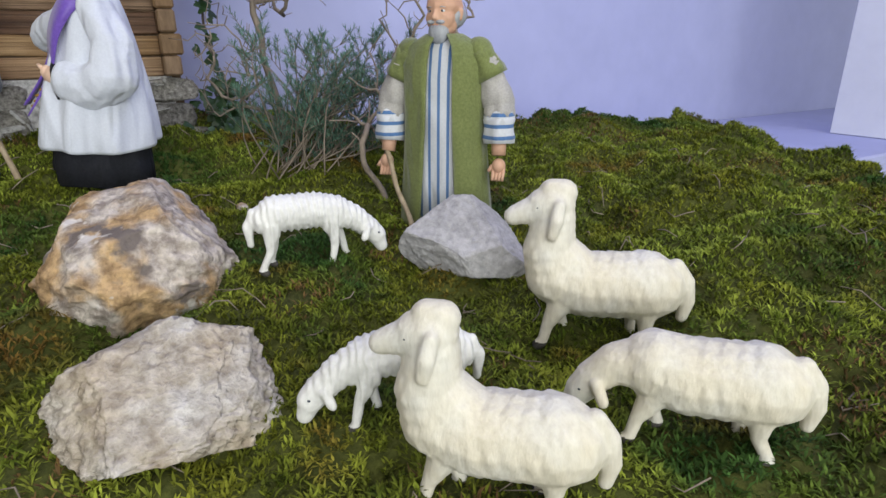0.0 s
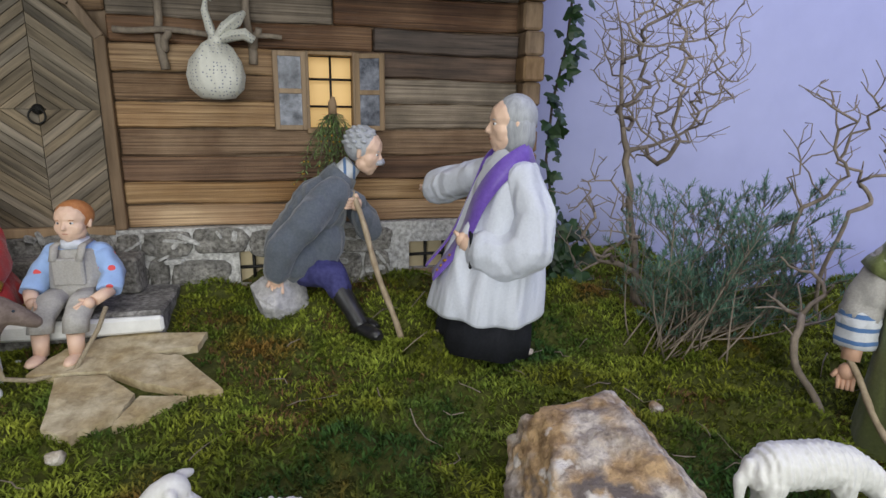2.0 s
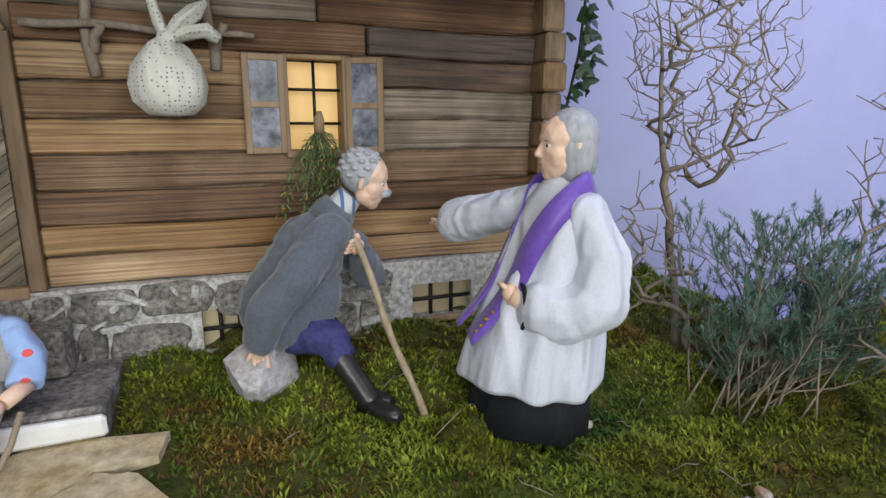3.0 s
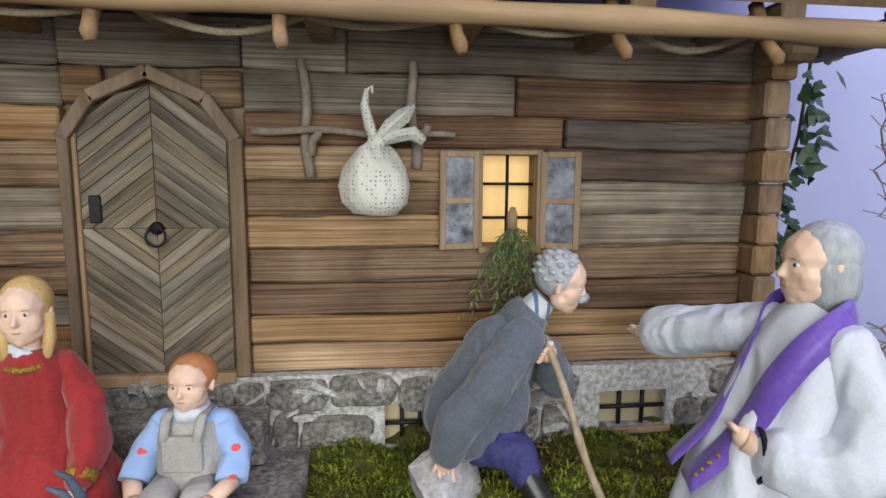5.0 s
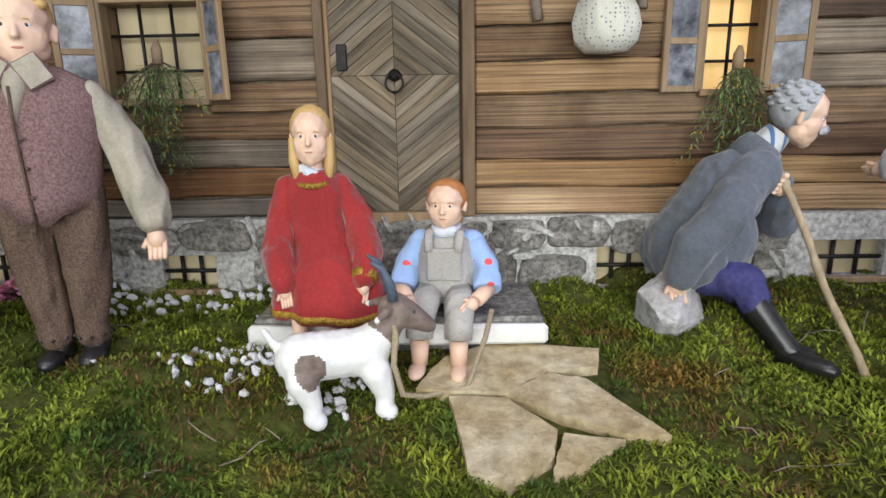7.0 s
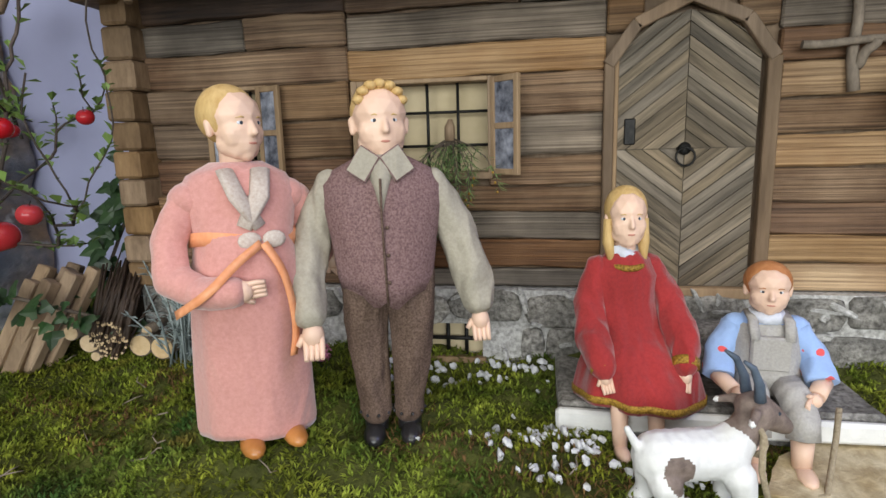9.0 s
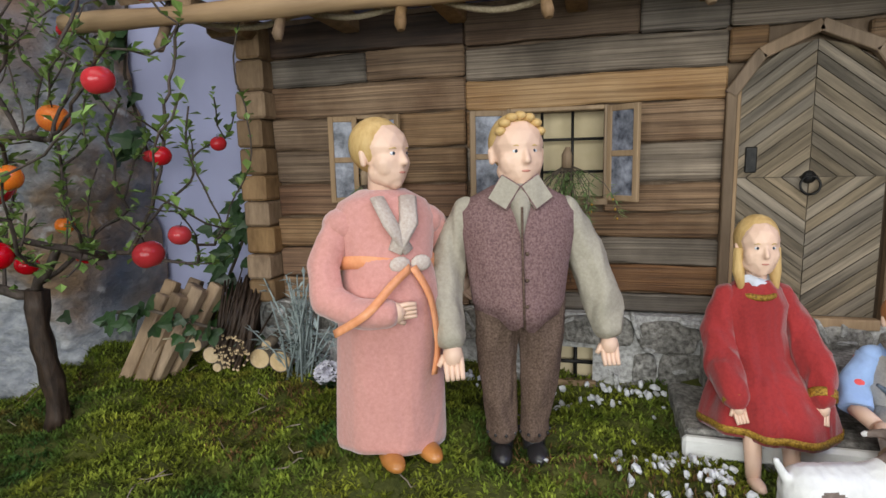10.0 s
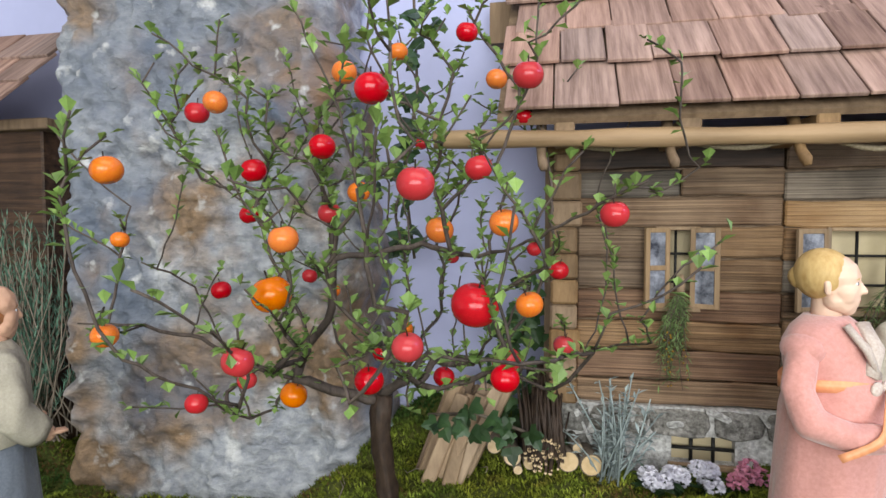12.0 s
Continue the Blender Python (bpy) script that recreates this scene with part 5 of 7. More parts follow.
def add_head(bm, z, mats, scale=1.0, y=0.0, bald=False, hair_back=0.0, beard=None, turn=0.0, x=0.0, tip=0.0, long_hair=0.0, cheeks=0.0, curls=False, waves=False):
    """A plain doll's head: skin, hair and eyes by material index (skin, hair, eye)."""
    skin, hair, eye = mats
    before = set(bm.verts)
    bm.from_mesh(HEAD_MESH)
    for v in bm.verts:
        if v not in before:
            v.co.x *= 1 + cheeks * 18
            for f in v.link_faces:
                f.material_index, f.smooth = skin, True
    for s in (-1, 1):
        add_ball(bm, (s * 0.0080, -0.0187, 0.0024), (0.0033, 0.0016, 0.0019), 10, 10)
        add_ball(bm, (s * 0.0080, -0.0200, 0.0024), (0.0016, 0.0008, 0.0016), eye, 8)
        add_tube(bm, [(s * 0.0045, -0.0205, 0.0060), (s * 0.0080, -0.0208, 0.0072), (s * 0.0120, -0.0185, 0.0062)], [0.0005, 0.0007, 0.0004], 5, hair)
    add_ball(bm, (0, -0.0216, -0.0136), (0.0044, 0.0013, 0.0014), 11, 10)
    if bald:
        add_ball(bm, (0, 0.0080, -0.002), (0.0242, 0.0205, 0.0180), hair, 16)
    else:
        add_ball(bm, (0, 0.0066, 0.0098), (0.0240, 0.0234, 0.0250), hair, 24)
        for k in range(44 if waves else 0):
            a, h = 2.4 * k, 0.95 - 1.25 * k / 44
            out = math.sqrt(max(0.0, 1 - h * h))
            if math.sin(a) * out > -0.45 or h > 0.75:
                add_ball(bm, (0.0222 * out * math.cos(a), 0.0066 + 0.0218 * out * math.sin(a), 0.0098 + 0.0232 * h), (0.0062, 0.0050, 0.0030), hair, 8)
        for k in range(7 if curls else 0):
            a = math.pi * (k + 0.5) / 7
            add_ball(bm, (0.0185 * math.cos(a), -0.0075, 0.0150 + 0.0165 * math.sin(a)), (0.0058, 0.0072, 0.0040), hair, 8)
    if long_hair:
        add_loft(bm, [(0, 0.008, -long_hair, 0.0225, 0.0175, 1), (0, 0.008, -long_hair * 0.6, 0.0250, 0.0200, 1), (0, 0.0065, 0.0, 0.0252, 0.0215, 0.5), (0, 0.006, 0.020, 0.0200, 0.0200, 0)], 24, hair, (9, 0.05))
    if beard is not None:
        add_ball(bm, (0, -0.0135, -0.0215), (0.0135, 0.0115, 0.0150), beard, 12)
        for s in (-1, 1):
            add_ball(bm, (s * 0.006, -0.0215, -0.0100), (0.0065, 0.003, 0.0025), beard, 8)
    fresh = [v for v in bm.verts if v not in before]
    m = Matrix.Translation((x, y, z)) @ pose(0, 0, 0, tip, 0, turn) @ Matrix.Scale(scale, 4)
    bmesh.ops.transform(bm, matrix=m, verts=fresh)


def add_hand(bm, at, index, way=(0, -0.3, -1), size=1.0):
    """A mitten hand with a thumb and four finger ridges."""
    at, way = Vector(at), Vector(way).normalized()
    side = way.cross(Vector((0, 1, 0.2))).normalized()
    add_ball(bm, at, (0.0085 * size, 0.0080 * size, 0.0095 * size), index, 10)
    for k in range(4):
        p = at + side * (k - 1.5) * 0.0040 * size
        add_tube(bm, [p, p + way * 0.011 * size, p + way * 0.0175 * size + Vector((0, -0.003, 0)) * size], [0.0026 * size, 0.0025 * size, 0.0018 * size], 6, index)
    p = at - side * 0.007 * size
    add_tube(bm, [p, p + (way - side * 0.7).normalized() * 0.009 * size], [0.003 * size, 0.0022 * size], 6, index)


def sleeve(bm, pts, radii, index, fold=(5, 0.06)):
    dense, rad = [], []
    for (a, b), (r, s) in zip(zip(pts, pts[1:]), zip(radii, radii[1:])):
        for u in (0, 0.25, 0.5, 0.75):
            dense.append(Vector(a).lerp(Vector(b), u))
            rad.append((r + (s - r) * u) * (1 + 0.05 * math.sin(len(dense) * 1.9)))
    dense.append(Vector(pts[-1]))
    rad.append(radii[-1])
    add_tube(bm, dense, rad, 16, index, 1.0, fold)
    add_ball(bm, pts[0], (radii[0] * 1.02,) * 3, index, 14)


def doll(name, bm, materials, label, at, turn, wide=1.0, tall=1.0):
    materials = list(materials) + [materials[0]] * (10 - len(materials)) + [EYE_WHITE, LIP]
    ob = solid(name, bm, materials, label, "doll", "dolls of the display")
    ob.matrix_world = Matrix.Translation(at) @ pose(0, 0, 0, 0, 0, turn) @ Matrix.Diagonal((wide, wide, tall, 1))
    return ob


def add_cloth(bm, blobs, index, voxel=0.0020, fold=0.0016, scale=42.0, seed=0.0):
    """A soft garment over tapering limbs, with drawn-out folds."""
    skin = fused(blobs, voxel, rounds=4)
    skin.normal_update()
    for v in skin.verts:
        q = Vector((v.co.x, v.co.y, v.co.z * 0.45)) * scale + Vector((seed, seed * 1.7, 0))
        v.co += v.normal * fold * (noise.noise(q) + 1.2 * (0.45 - abs(noise.noise(q * 1.6 + Vector((4, 0, 0))))))
    for f in skin.faces:
        f.material_index, f.smooth = index, True
    me = bpy.data.meshes.new("cloth")
    skin.to_mesh(me)
    skin.free()
    bm.from_mesh(me)
    bpy.data.meshes.remove(me)


def chain(points, radii):
    """Limb pieces through the points, for fused and add_cloth."""
    return [(p, r, q, t) for p, q, r, t in zip(points, points[1:], radii, radii[1:])]


def add_ribbon(bm, points, axis, width, index, thick=0.0016):
    """A flat band through the points, its face turned away from the upright axis."""
    points = [Vector(p) for p in points]
    dense = []
    for i in range(len(points) - 1):
        a, b, c, d = points[max(i - 1, 0)], points[i], points[i + 1], points[min(i + 2, len(points) - 1)]
        for u in (0, 0.25, 0.5, 0.75):
            dense.append(0.5 * (2 * b + (c - a) * u + (2 * a - 5 * b + 4 * c - d) * u * u + (3 * b - a - 3 * c + d) * u ** 3))
    dense.append(points[-1])
    rings = []
    for i, p in enumerate(dense):
        way = (dense[min(i + 1, len(dense) - 1)] - dense[max(i - 1, 0)]).normalized()
        out = Vector((p.x - axis[0], p.y - axis[1], 0.35 * abs(p.x - axis[0]) + 0.004)).normalized()
        side = way.cross(out).normalized() * width / 2
        out = side.cross(way).normalized() * thick
        if out.x * (p.x - axis[0]) + out.y * (p.y - axis[1]) < 0:
            out = -out
        rings.append([bm.verts.new(q) for q in (p - side, p + side, p + side + out, p - side + out)])
    for a, b in zip(rings, rings[1:]):
        for k in range(4):
            f = bm.faces.new((a[k], a[(k + 1) % 4], b[(k + 1) % 4], b[k]))
            f.material_index, f.smooth = index, True
    for ring in (rings[0][::-1], rings[-1]):
        bm.faces.new(ring).material_index = index


def ring_band(bm, z, rx, ry, height, index, seg=40, cy=0.0, fold=(0, 0), share=1.0, phase=0.0):
    add_loft(bm, [(0, cy, z, rx, ry, share), (0, cy, z + height, rx, ry, share)], seg, index, fold, phase)


# the man in a mauve waistcoat
_bm = bmesh.new()
_blobs = []
for _s in (-1, 1):
    _x = _s * 0.0155
    _blobs += chain([(_s * 0.019, 0, 0.148), (_s * 0.0205, -0.001, 0.112), (_s * 0.0190, 0, 0.070), (_x, 0.001, 0.036), (_x, 0.001, 0.026)], [0.0230, 0.0205, 0.0170, 0.0135, 0.0140])
    add_tube(_bm, [(_x, 0.004, 0.030), (_x, 0.003, 0.012), (_x, 0.0, 0.006)], [0.0110, 0.0112, 0.0105], 12, 5)
    add_ball(_bm, (_x * 1.1, -0.012, 0.0075), (0.0105, 0.019, 0.0085), 5, 12)
    for _k in range(9):
        add_ball(_bm, (_x + 0.0150 * math.cos(_k * 0.7), 0.001 + 0.0150 * math.sin(_k * 0.7), 0.0255), (0.0016, 0.0016, 0.0016), 5, 6)
for _k in (0, 1):
    add_cloth(_bm, _blobs[_k * 4:_k * 4 + 4], 1, 0.0018, 0.0026, 36, 2.0 + _k)
add_cloth(_bm, chain([(0.046, 0.002, 0.226), (0.064, 0.004, 0.186), (0.078, -0.002, 0.146), (0.082, -0.006, 0.126)], [0.0125, 0.0165, 0.0180, 0.0140]), 2, 0.0018, 0.0026, 38, 5.0)
add_cloth(_bm, chain([(-0.046, 0.002, 0.226), (-0.064, 0.004, 0.186), (-0.068, -0.022, 0.148), (-0.063, -0.038, 0.128)], [0.0125, 0.0165, 0.0180, 0.0140]), 2, 0.0018, 0.0026, 38, 9.0)
add_hand(_bm, (0.083, -0.009, 0.108), 3, (0.05, -0.35, -1))
add_hand(_bm, (-0.061, -0.044, 0.112), 3, (0.1, -0.45, -1), 1.1)
_made = add_loft(_bm, [(0, -0.002, 0.140, 0.0400, 0.0330, 0.6), (0, -0.002, 0.150, 0.0425, 0.0350, 0.5), (0, 0, 0.180, 0.0465, 0.0365, 0.3), (0, 0, 0.208, 0.0520, 0.0340, 0.3), (0, 0.001, 0.226, 0.0530, 0.0300, 0.2), (0, 0.002, 0.238, 0.0430, 0.0250, 0.1), (0, 0.002, 0.248, 0.0230, 0.0180, 0)], 48, 0, (4, 0.03))
for _v in _made[0]:
    if _v.co.y < 0:
        _v.co.z -= 0.013 * math.exp(-((abs(_v.co.x) - 0.008) / 0.011) ** 2)
for _s in (-1, 1):
    _v3 = add_box(_bm, (-0.010, -0.002, -0.012), (0.010, 0.002, 0.012), 0.001, pose(_s * 0.014, -0.024, 0.243, -18, _s * -30, _s * 22), 2)
add_tube(_bm, [(0, -0.036, 0.232), (0, -0.0385, 0.200), (0.001, -0.038, 0.165), (0.002, -0.0365, 0.13)], 0.0012, 6, 1)
for _z in (0.150, 0.172, 0.194):
    add_ball(_bm, (0.004, -0.0385, _z), (0.0018, 0.0012, 0.0018), 1, 8)
add_loft(_bm, [(0, -0.013, 0.205, 0.002, 0.024, 0), (0, -0.010, 0.230, 0.011, 0.026, 0), (0, -0.004, 0.250, 0.017, 0.020, 0)], 20, 2)
add_tube(_bm, [(0, 0.002, 0.235), (0, 0, 0.262)], 0.0145, 12, 3)
add_head(_bm, 0.274, (3, 4, 6), 1.0, cheeks=0.005, turn=14, curls=True)
doll("doll_man", _bm, [VEST, TROUSER, BEIGE, SKIN, HAIR_BLOND, LEATHER, EYE], "standing doll in mauve waistcoat, beige shirt and brown trousers", on_moss(-0.351, -0.155, 0.0), 13.5, 0.95)

# the woman in the pink wool dress
_bm = bmesh.new()
add_loft(_bm, [(0, 0.002, 0.010, 0.0480, 0.0410, 1), (0, 0.002, 0.016, 0.0490, 0.0420, 1), (0, 0, 0.060, 0.0475, 0.0420, 1), (0, -0.003, 0.110, 0.0450, 0.0430, 0.8), (0, -0.006, 0.150, 0.0420, 0.0440, 0.5), (0, -0.004, 0.176, 0.0375, 0.0370, 0.3),
               (0, 0, 0.196, 0.042, 0.034, 0.1), (0, 0.002, 0.214, 0.046, 0.031, 0), (0, 0.003, 0.228, 0.038, 0.024, 0), (0, 0.004, 0.238, 0.020, 0.016, 0)], 48, 0, (7, 0.025))
ring_band(_bm, 0.171, 0.0415, 0.0385, 0.011, 1)
for _s in (-1, 1):
    add_ball(_bm, (_s * 0.036, 0.002, 0.209), (0.0170, 0.019, 0.0150), 0, 16)
    add_tube(_bm, [(_s * 0.013, -0.020, 0.232), (_s * 0.008, -0.034, 0.212), (-_s * 0.006, -0.037, 0.188)], [0.0075, 0.0078, 0.0060], 8, 3, 0.45)
    add_ball(_bm, (0.006 + _s * 0.009, -0.040, 0.178), (0.0092, 0.003, 0.0070), 3, 10)
add_cloth(_bm, chain([(-0.042, 0.000, 0.206), (-0.056, -0.004, 0.176), (-0.056, -0.016, 0.150), (-0.040, -0.040, 0.142), (-0.022, -0.054, 0.143)], [0.0130, 0.0130, 0.0135, 0.0128, 0.0118]), 0, 0.0018, 0.0018, 36, 3.0)
add_hand(_bm, (-0.014, -0.056, 0.143), 2, (1, -0.1, 0.1), 0.9)
add_cloth(_bm, chain([(0.042, 0.002, 0.206), (0.056, 0.012, 0.172), (0.066, 0.006, 0.150)], [0.0150, 0.0150, 0.0125]), 0, 0.0018, 0.0014, 40, 7.0)
add_hand(_bm, (0.073, 0.000, 0.146), 2, (0.6, -0.5, -0.8), 0.85)
add_ribbon(_bm, [(0.006, -0.044, 0.176), (0.018, -0.049, 0.150), (0.024, -0.047, 0.110), (0.021, -0.046, 0.082)], (0, 0), 0.0065, 1, 0.001)
add_ribbon(_bm, [(0.004, -0.044, 0.176), (-0.016, -0.053, 0.164), (-0.038, -0.059, 0.146), (-0.058, -0.040, 0.128)], (0, 0), 0.0065, 1, 0.001)
for _x in (-0.014, 0.020):
    add_ball(_bm, (_x, -0.034, 0.007), (0.0095, 0.020, 0.0078), 6, 12)
add_tube(_bm, [(0, 0.003, 0.228), (0, 0.002, 0.258)], 0.0125, 12, 2)
add_head(_bm, 0.266, (2, 4, 5), 0.98, turn=28)
add_ball(_bm, (-0.008, 0.020, 0.272), (0.012, 0.012, 0.012), 4, 12)
doll("doll_woman", _bm, [PINK_WOOL, ORANGE_RIBBON, SKIN, LACE, HAIR_BLOND, EYE, TAN_SHOE], "standing doll in long pink wool dress with orange ribbon sash", on_moss(-0.458, -0.194, 0.0), 40, 1.0, 0.965)

# the girl in red sitting on the doorstep
_bm = bmesh.new()
add_loft(_bm, [(0.012, -0.016, -0.018, 0.064, 0.054, 1), (0.012, -0.016, -0.010, 0.065, 0.055, 1), (0.011, -0.014, 0.012, 0.059, 0.050, 1), (0.008, -0.006, 0.034, 0.046, 0.040, 1), (0.004, 0.002, 0.052, 0.033, 0.028, 0.8), (0, 0.004, 0.074, 0.032, 0.026, 0.4), (0, 0.004, 0.098, 0.035, 0.024, 0.2), (0, 0.004, 0.112, 0.026, 0.019, 0), (0, 0.004, 0.120, 0.015, 0.014, 0)], 48, 0, (9, 0.045))
add_loft(_bm, [(0.012, -0.016, -0.015, 0.0658, 0.0558, 1), (0.012, -0.016, -0.0085, 0.0656, 0.0556, 1)], 48, 1, (9, 0.045))
for _s in (-1, 1):
    add_cloth(_bm, chain([(_s * 0.027, 0.004, 0.104), (0.004 + _s * 0.041, -0.002, 0.070), (0.007 + _s * 0.045, -0.026, 0.042), (0.008 + _s * 0.040, -0.045, 0.022)], [0.0125, 0.0155, 0.0175, 0.0125]), 0, 0.0017, 0.0024, 45, 3.0 + _s)
    add_tube(_bm, [(0.008 + _s * 0.0415, -0.0415, 0.0250), (0.008 + _s * 0.0400, -0.0465, 0.0190)], [0.0136, 0.0130], 16, 1)
    add_hand(_bm, (0.008 + _s * 0.039, -0.050, 0.012), 2, (-_s * 0.2, -0.4, -1), 0.75)
    add_tube(_bm, [(_s * 0.018, -0.052, -0.008), (_s * 0.018, -0.058, -0.036), (_s * 0.018, -0.060, -0.050)], [0.009, 0.0075, 0.007], 10, 2)
    add_ball(_bm, (_s * 0.018, -0.068, -0.052), (0.0075, 0.016, 0.006), 2, 10)
    add_tube(_bm, [(_s * 0.0170, 0.002, 0.150), (_s * 0.0180, 0.000, 0.128), (_s * 0.0165, -0.006, 0.112)], [0.006, 0.0062, 0.0035], 8, 3)
add_tube(_bm, [(0.019 * math.sin(a), 0.003 - 0.021 * math.cos(a), 0.106 + 0.008 * (1 - math.cos(a)) / 2) for a in np.linspace(-2.2, 2.2, 15)], 0.0030, 7, 1)
add_loft(_bm, [(0, 0.003, 0.112, 0.0165, 0.0160, 1), (0, 0.003, 0.122, 0.0145, 0.0140, 1)], 24, 5, (9, 0.05))
add_tube(_bm, [(0, 0.004, 0.112), (0, 0.002, 0.140)], 0.0110, 12, 2)
add_head(_bm, 0.150, (2, 3, 4), 0.90, turn=-2)
doll("doll_girl", _bm, [RED_CLOTH, GOLD_TRIM, SKIN, HAIR_BLOND, EYE, CLOTH_WHITE], "seated doll in a red dress with gold braid trim", (-0.147, -0.098, -0.052), 9, 0.86, 0.94)

# the boy in dungarees
_bm = bmesh.new()
add_loft(_bm, [(0, 0, 0.000, 0.030, 0.026, 0.5), (0, 0, 0.020, 0.031, 0.026, 0.5), (0, 0, 0.045, 0.029, 0.023, 0.3), (0, 0.001, 0.064, 0.026, 0.019, 0), (0, 0.002, 0.072, 0.014, 0.013, 0)], 32, 0, (5, 0.03))
add_loft(_bm, [(0, 0.001, 0.046, 0.0295, 0.0215, 0.3), (0, 0.002, 0.062, 0.0265, 0.0190, 0.2), (0, 0.002, 0.073, 0.018, 0.015, 0)], 28, 1, (5, 0.03))
add_box(_bm, (-0.016, -0.0262, 0.024), (0.016, -0.0180, 0.058), 0.002, None, 0)
for _s in (-1, 1):
    add_tube(_bm, [(_s * 0.013, -0.026, 0.055), (_s * 0.014, -0.017, 0.072), (_s * 0.014, 0.004, 0.075)], 0.0042, 8, 0, 0.5)
    sleeve(_bm, [(_s * 0.023, 0.002, 0.060), (_s * 0.037, -0.004, 0.034), (_s * 0.039, -0.024, 0.016)], [0.0120, 0.0125, 0.0125], 1)
    add_tube(_bm, [(_s * 0.040, -0.024, 0.017), (_s * 0.030, -0.042, 0.010)], [0.0075, 0.0068], 10, 2)
    add_hand(_bm, (_s * 0.027, -0.047, 0.009), 2, (-_s * 0.6, -0.8, -0.4), 0.75)
    add_tube(_bm, [(_s * 0.014, -0.010, 0.008), (_s * 0.016, -0.040, 0.006), (_s * 0.017, -0.056, -0.006), (_s * 0.017, -0.061, -0.022)], [0.0145, 0.0135, 0.0125, 0.0120], 12, 0, 1.0, (5, 0.05))
    add_tube(_bm, [(_s * 0.017, -0.061, -0.022), (_s * 0.017, -0.064, -0.048)], [0.0085, 0.0072], 10, 2)
    add_ball(_bm, (_s * 0.018, -0.073, -0.050), (0.0078, 0.0165, 0.0062), 2, 10)
add_loft(_bm, [(0, 0.000, 0.068, 0.0175, 0.0165, 0), (0, 0.001, 0.078, 0.0135, 0.0135, 0)], 20, 5)
add_tube(_bm, [(0, 0.002, 0.068), (0, 0.000, 0.090)], 0.0100, 12, 2)
add_head(_bm, 0.098, (2, 3, 4), 0.80, turn=-4)
doll("doll_boy", _bm, [BIB, SHIRT, SKIN, HAIR_GINGER, EYE, CLOTH_WHITE], "seated doll boy in grey dungarees and blue printed shirt", (-0.027, -0.095, -0.060), -6, 1.0, 0.88)

# the old man bent forward on his stone, looking down along his stick
_bm = bmesh.new()
add_cloth(_bm, [((0.208, -0.078, -0.030), 0.0330, (0.203, -0.048, -0.030), 0.0330), ((0.206, -0.062, -0.020), 0.0380, (0.238, -0.062, 0.030), 0.0370),
                ((0.238, -0.080, 0.028), 0.0260, (0.258, -0.084, 0.052), 0.0200), ((0.240, -0.044, 0.030), 0.0260, (0.262, -0.040, 0.052), 0.0200),
                ((0.240, -0.062, 0.034), 0.0330, (0.268, -0.062, 0.066), 0.0180), ((0.225, -0.066, -0.032), 0.0330, (0.238, -0.068, -0.010), 0.0320)]
          + chain([(0.250, -0.092, 0.050), (0.218, -0.112, 0.016), (0.194, -0.114, -0.008), (0.186, -0.109, -0.036)], [0.0185, 0.0200, 0.0195, 0.0150])
          + chain([(0.262, -0.036, 0.050), (0.300, -0.032, 0.010), (0.302, -0.048, -0.002), (0.292, -0.066, 0.020)], [0.0180, 0.0175, 0.0170, 0.0145]), 0, 0.0019, 0.0024, 34, 1.0)
add_cloth(_bm, chain([(0.268, -0.082, 0.052), (0.290, -0.072, 0.040), (0.293, -0.060, 0.018)], [0.0080, 0.0075, 0.0060]), 0, 0.0016, 0.0014, 50, 4.0)
for _y in (-0.088, -0.060):
    add_cloth(_bm, chain([(0.222, _y, -0.046), (0.250, _y - 0.006, -0.050), (0.258, _y - 0.012, -0.066)], [0.0190, 0.0180, 0.0150]), 1, 0.0019, 0.0024, 50, _y * 90)
    add_tube(_bm, [(0.255, _y - 0.010, -0.060), (0.257, _y - 0.013, -0.066), (0.272, _y - 0.030, -0.090), (0.280, _y - 0.040, -0.104), (0.284, _y - 0.044, -0.110)], [0.0135, 0.0130, 0.0105, 0.0105, 0.0100], 14, 2)
    add_tube(_bm, [(0.276, _y - 0.036, -0.110), (0.286, _y - 0.052, -0.108), (0.296, _y - 0.070, -0.108), (0.300, _y - 0.078, -0.109)], [0.0100, 0.0095, 0.0090, 0.0050], 12, 2, 0.8)
add_hand(_bm, (0.184, -0.106, -0.049), 3, (0.1, -0.3, -1), 0.95)
add_hand(_bm, (0.283, -0.078, 0.037), 3, (-0.5, -0.6, 0.1), 1.0)
add_tube(_bm, [(0.264, -0.062, 0.064), (0.274, -0.064, 0.076), (0.282, -0.066, 0.086)], [0.0160, 0.0145, 0.0125], 16, 6)
add_tube(_bm, [(0.258, -0.062, 0.058), (0.266, -0.063, 0.068), (0.272, -0.064, 0.075)], [0.0230, 0.0215, 0.0185], 18, 0)
add_head(_bm, 0.100, (3, 4, 5), 0.92, x=0.296, y=-0.070, turn=72, tip=16, waves=True)
add_tube(_bm, [(0.310, -0.084, 0.0860), (0.3165, -0.077, 0.0880), (0.3135, -0.068, 0.0860)], [0.0020, 0.0050, 0.0020], 6, 4)
_old = solid("doll_old_man", _bm, [GREY_CLOTH, BLUE_CLOTH, LEATHER, SKIN, HAIR_GREY, EYE, STRIPE_CLOTH, SKIN, SKIN, SKIN, EYE_WHITE, LIP], "seated old doll in slate grey coat, blue breeches and black boots", "doll", "dolls of the display", at=(0.224, -0.076, -0.105))


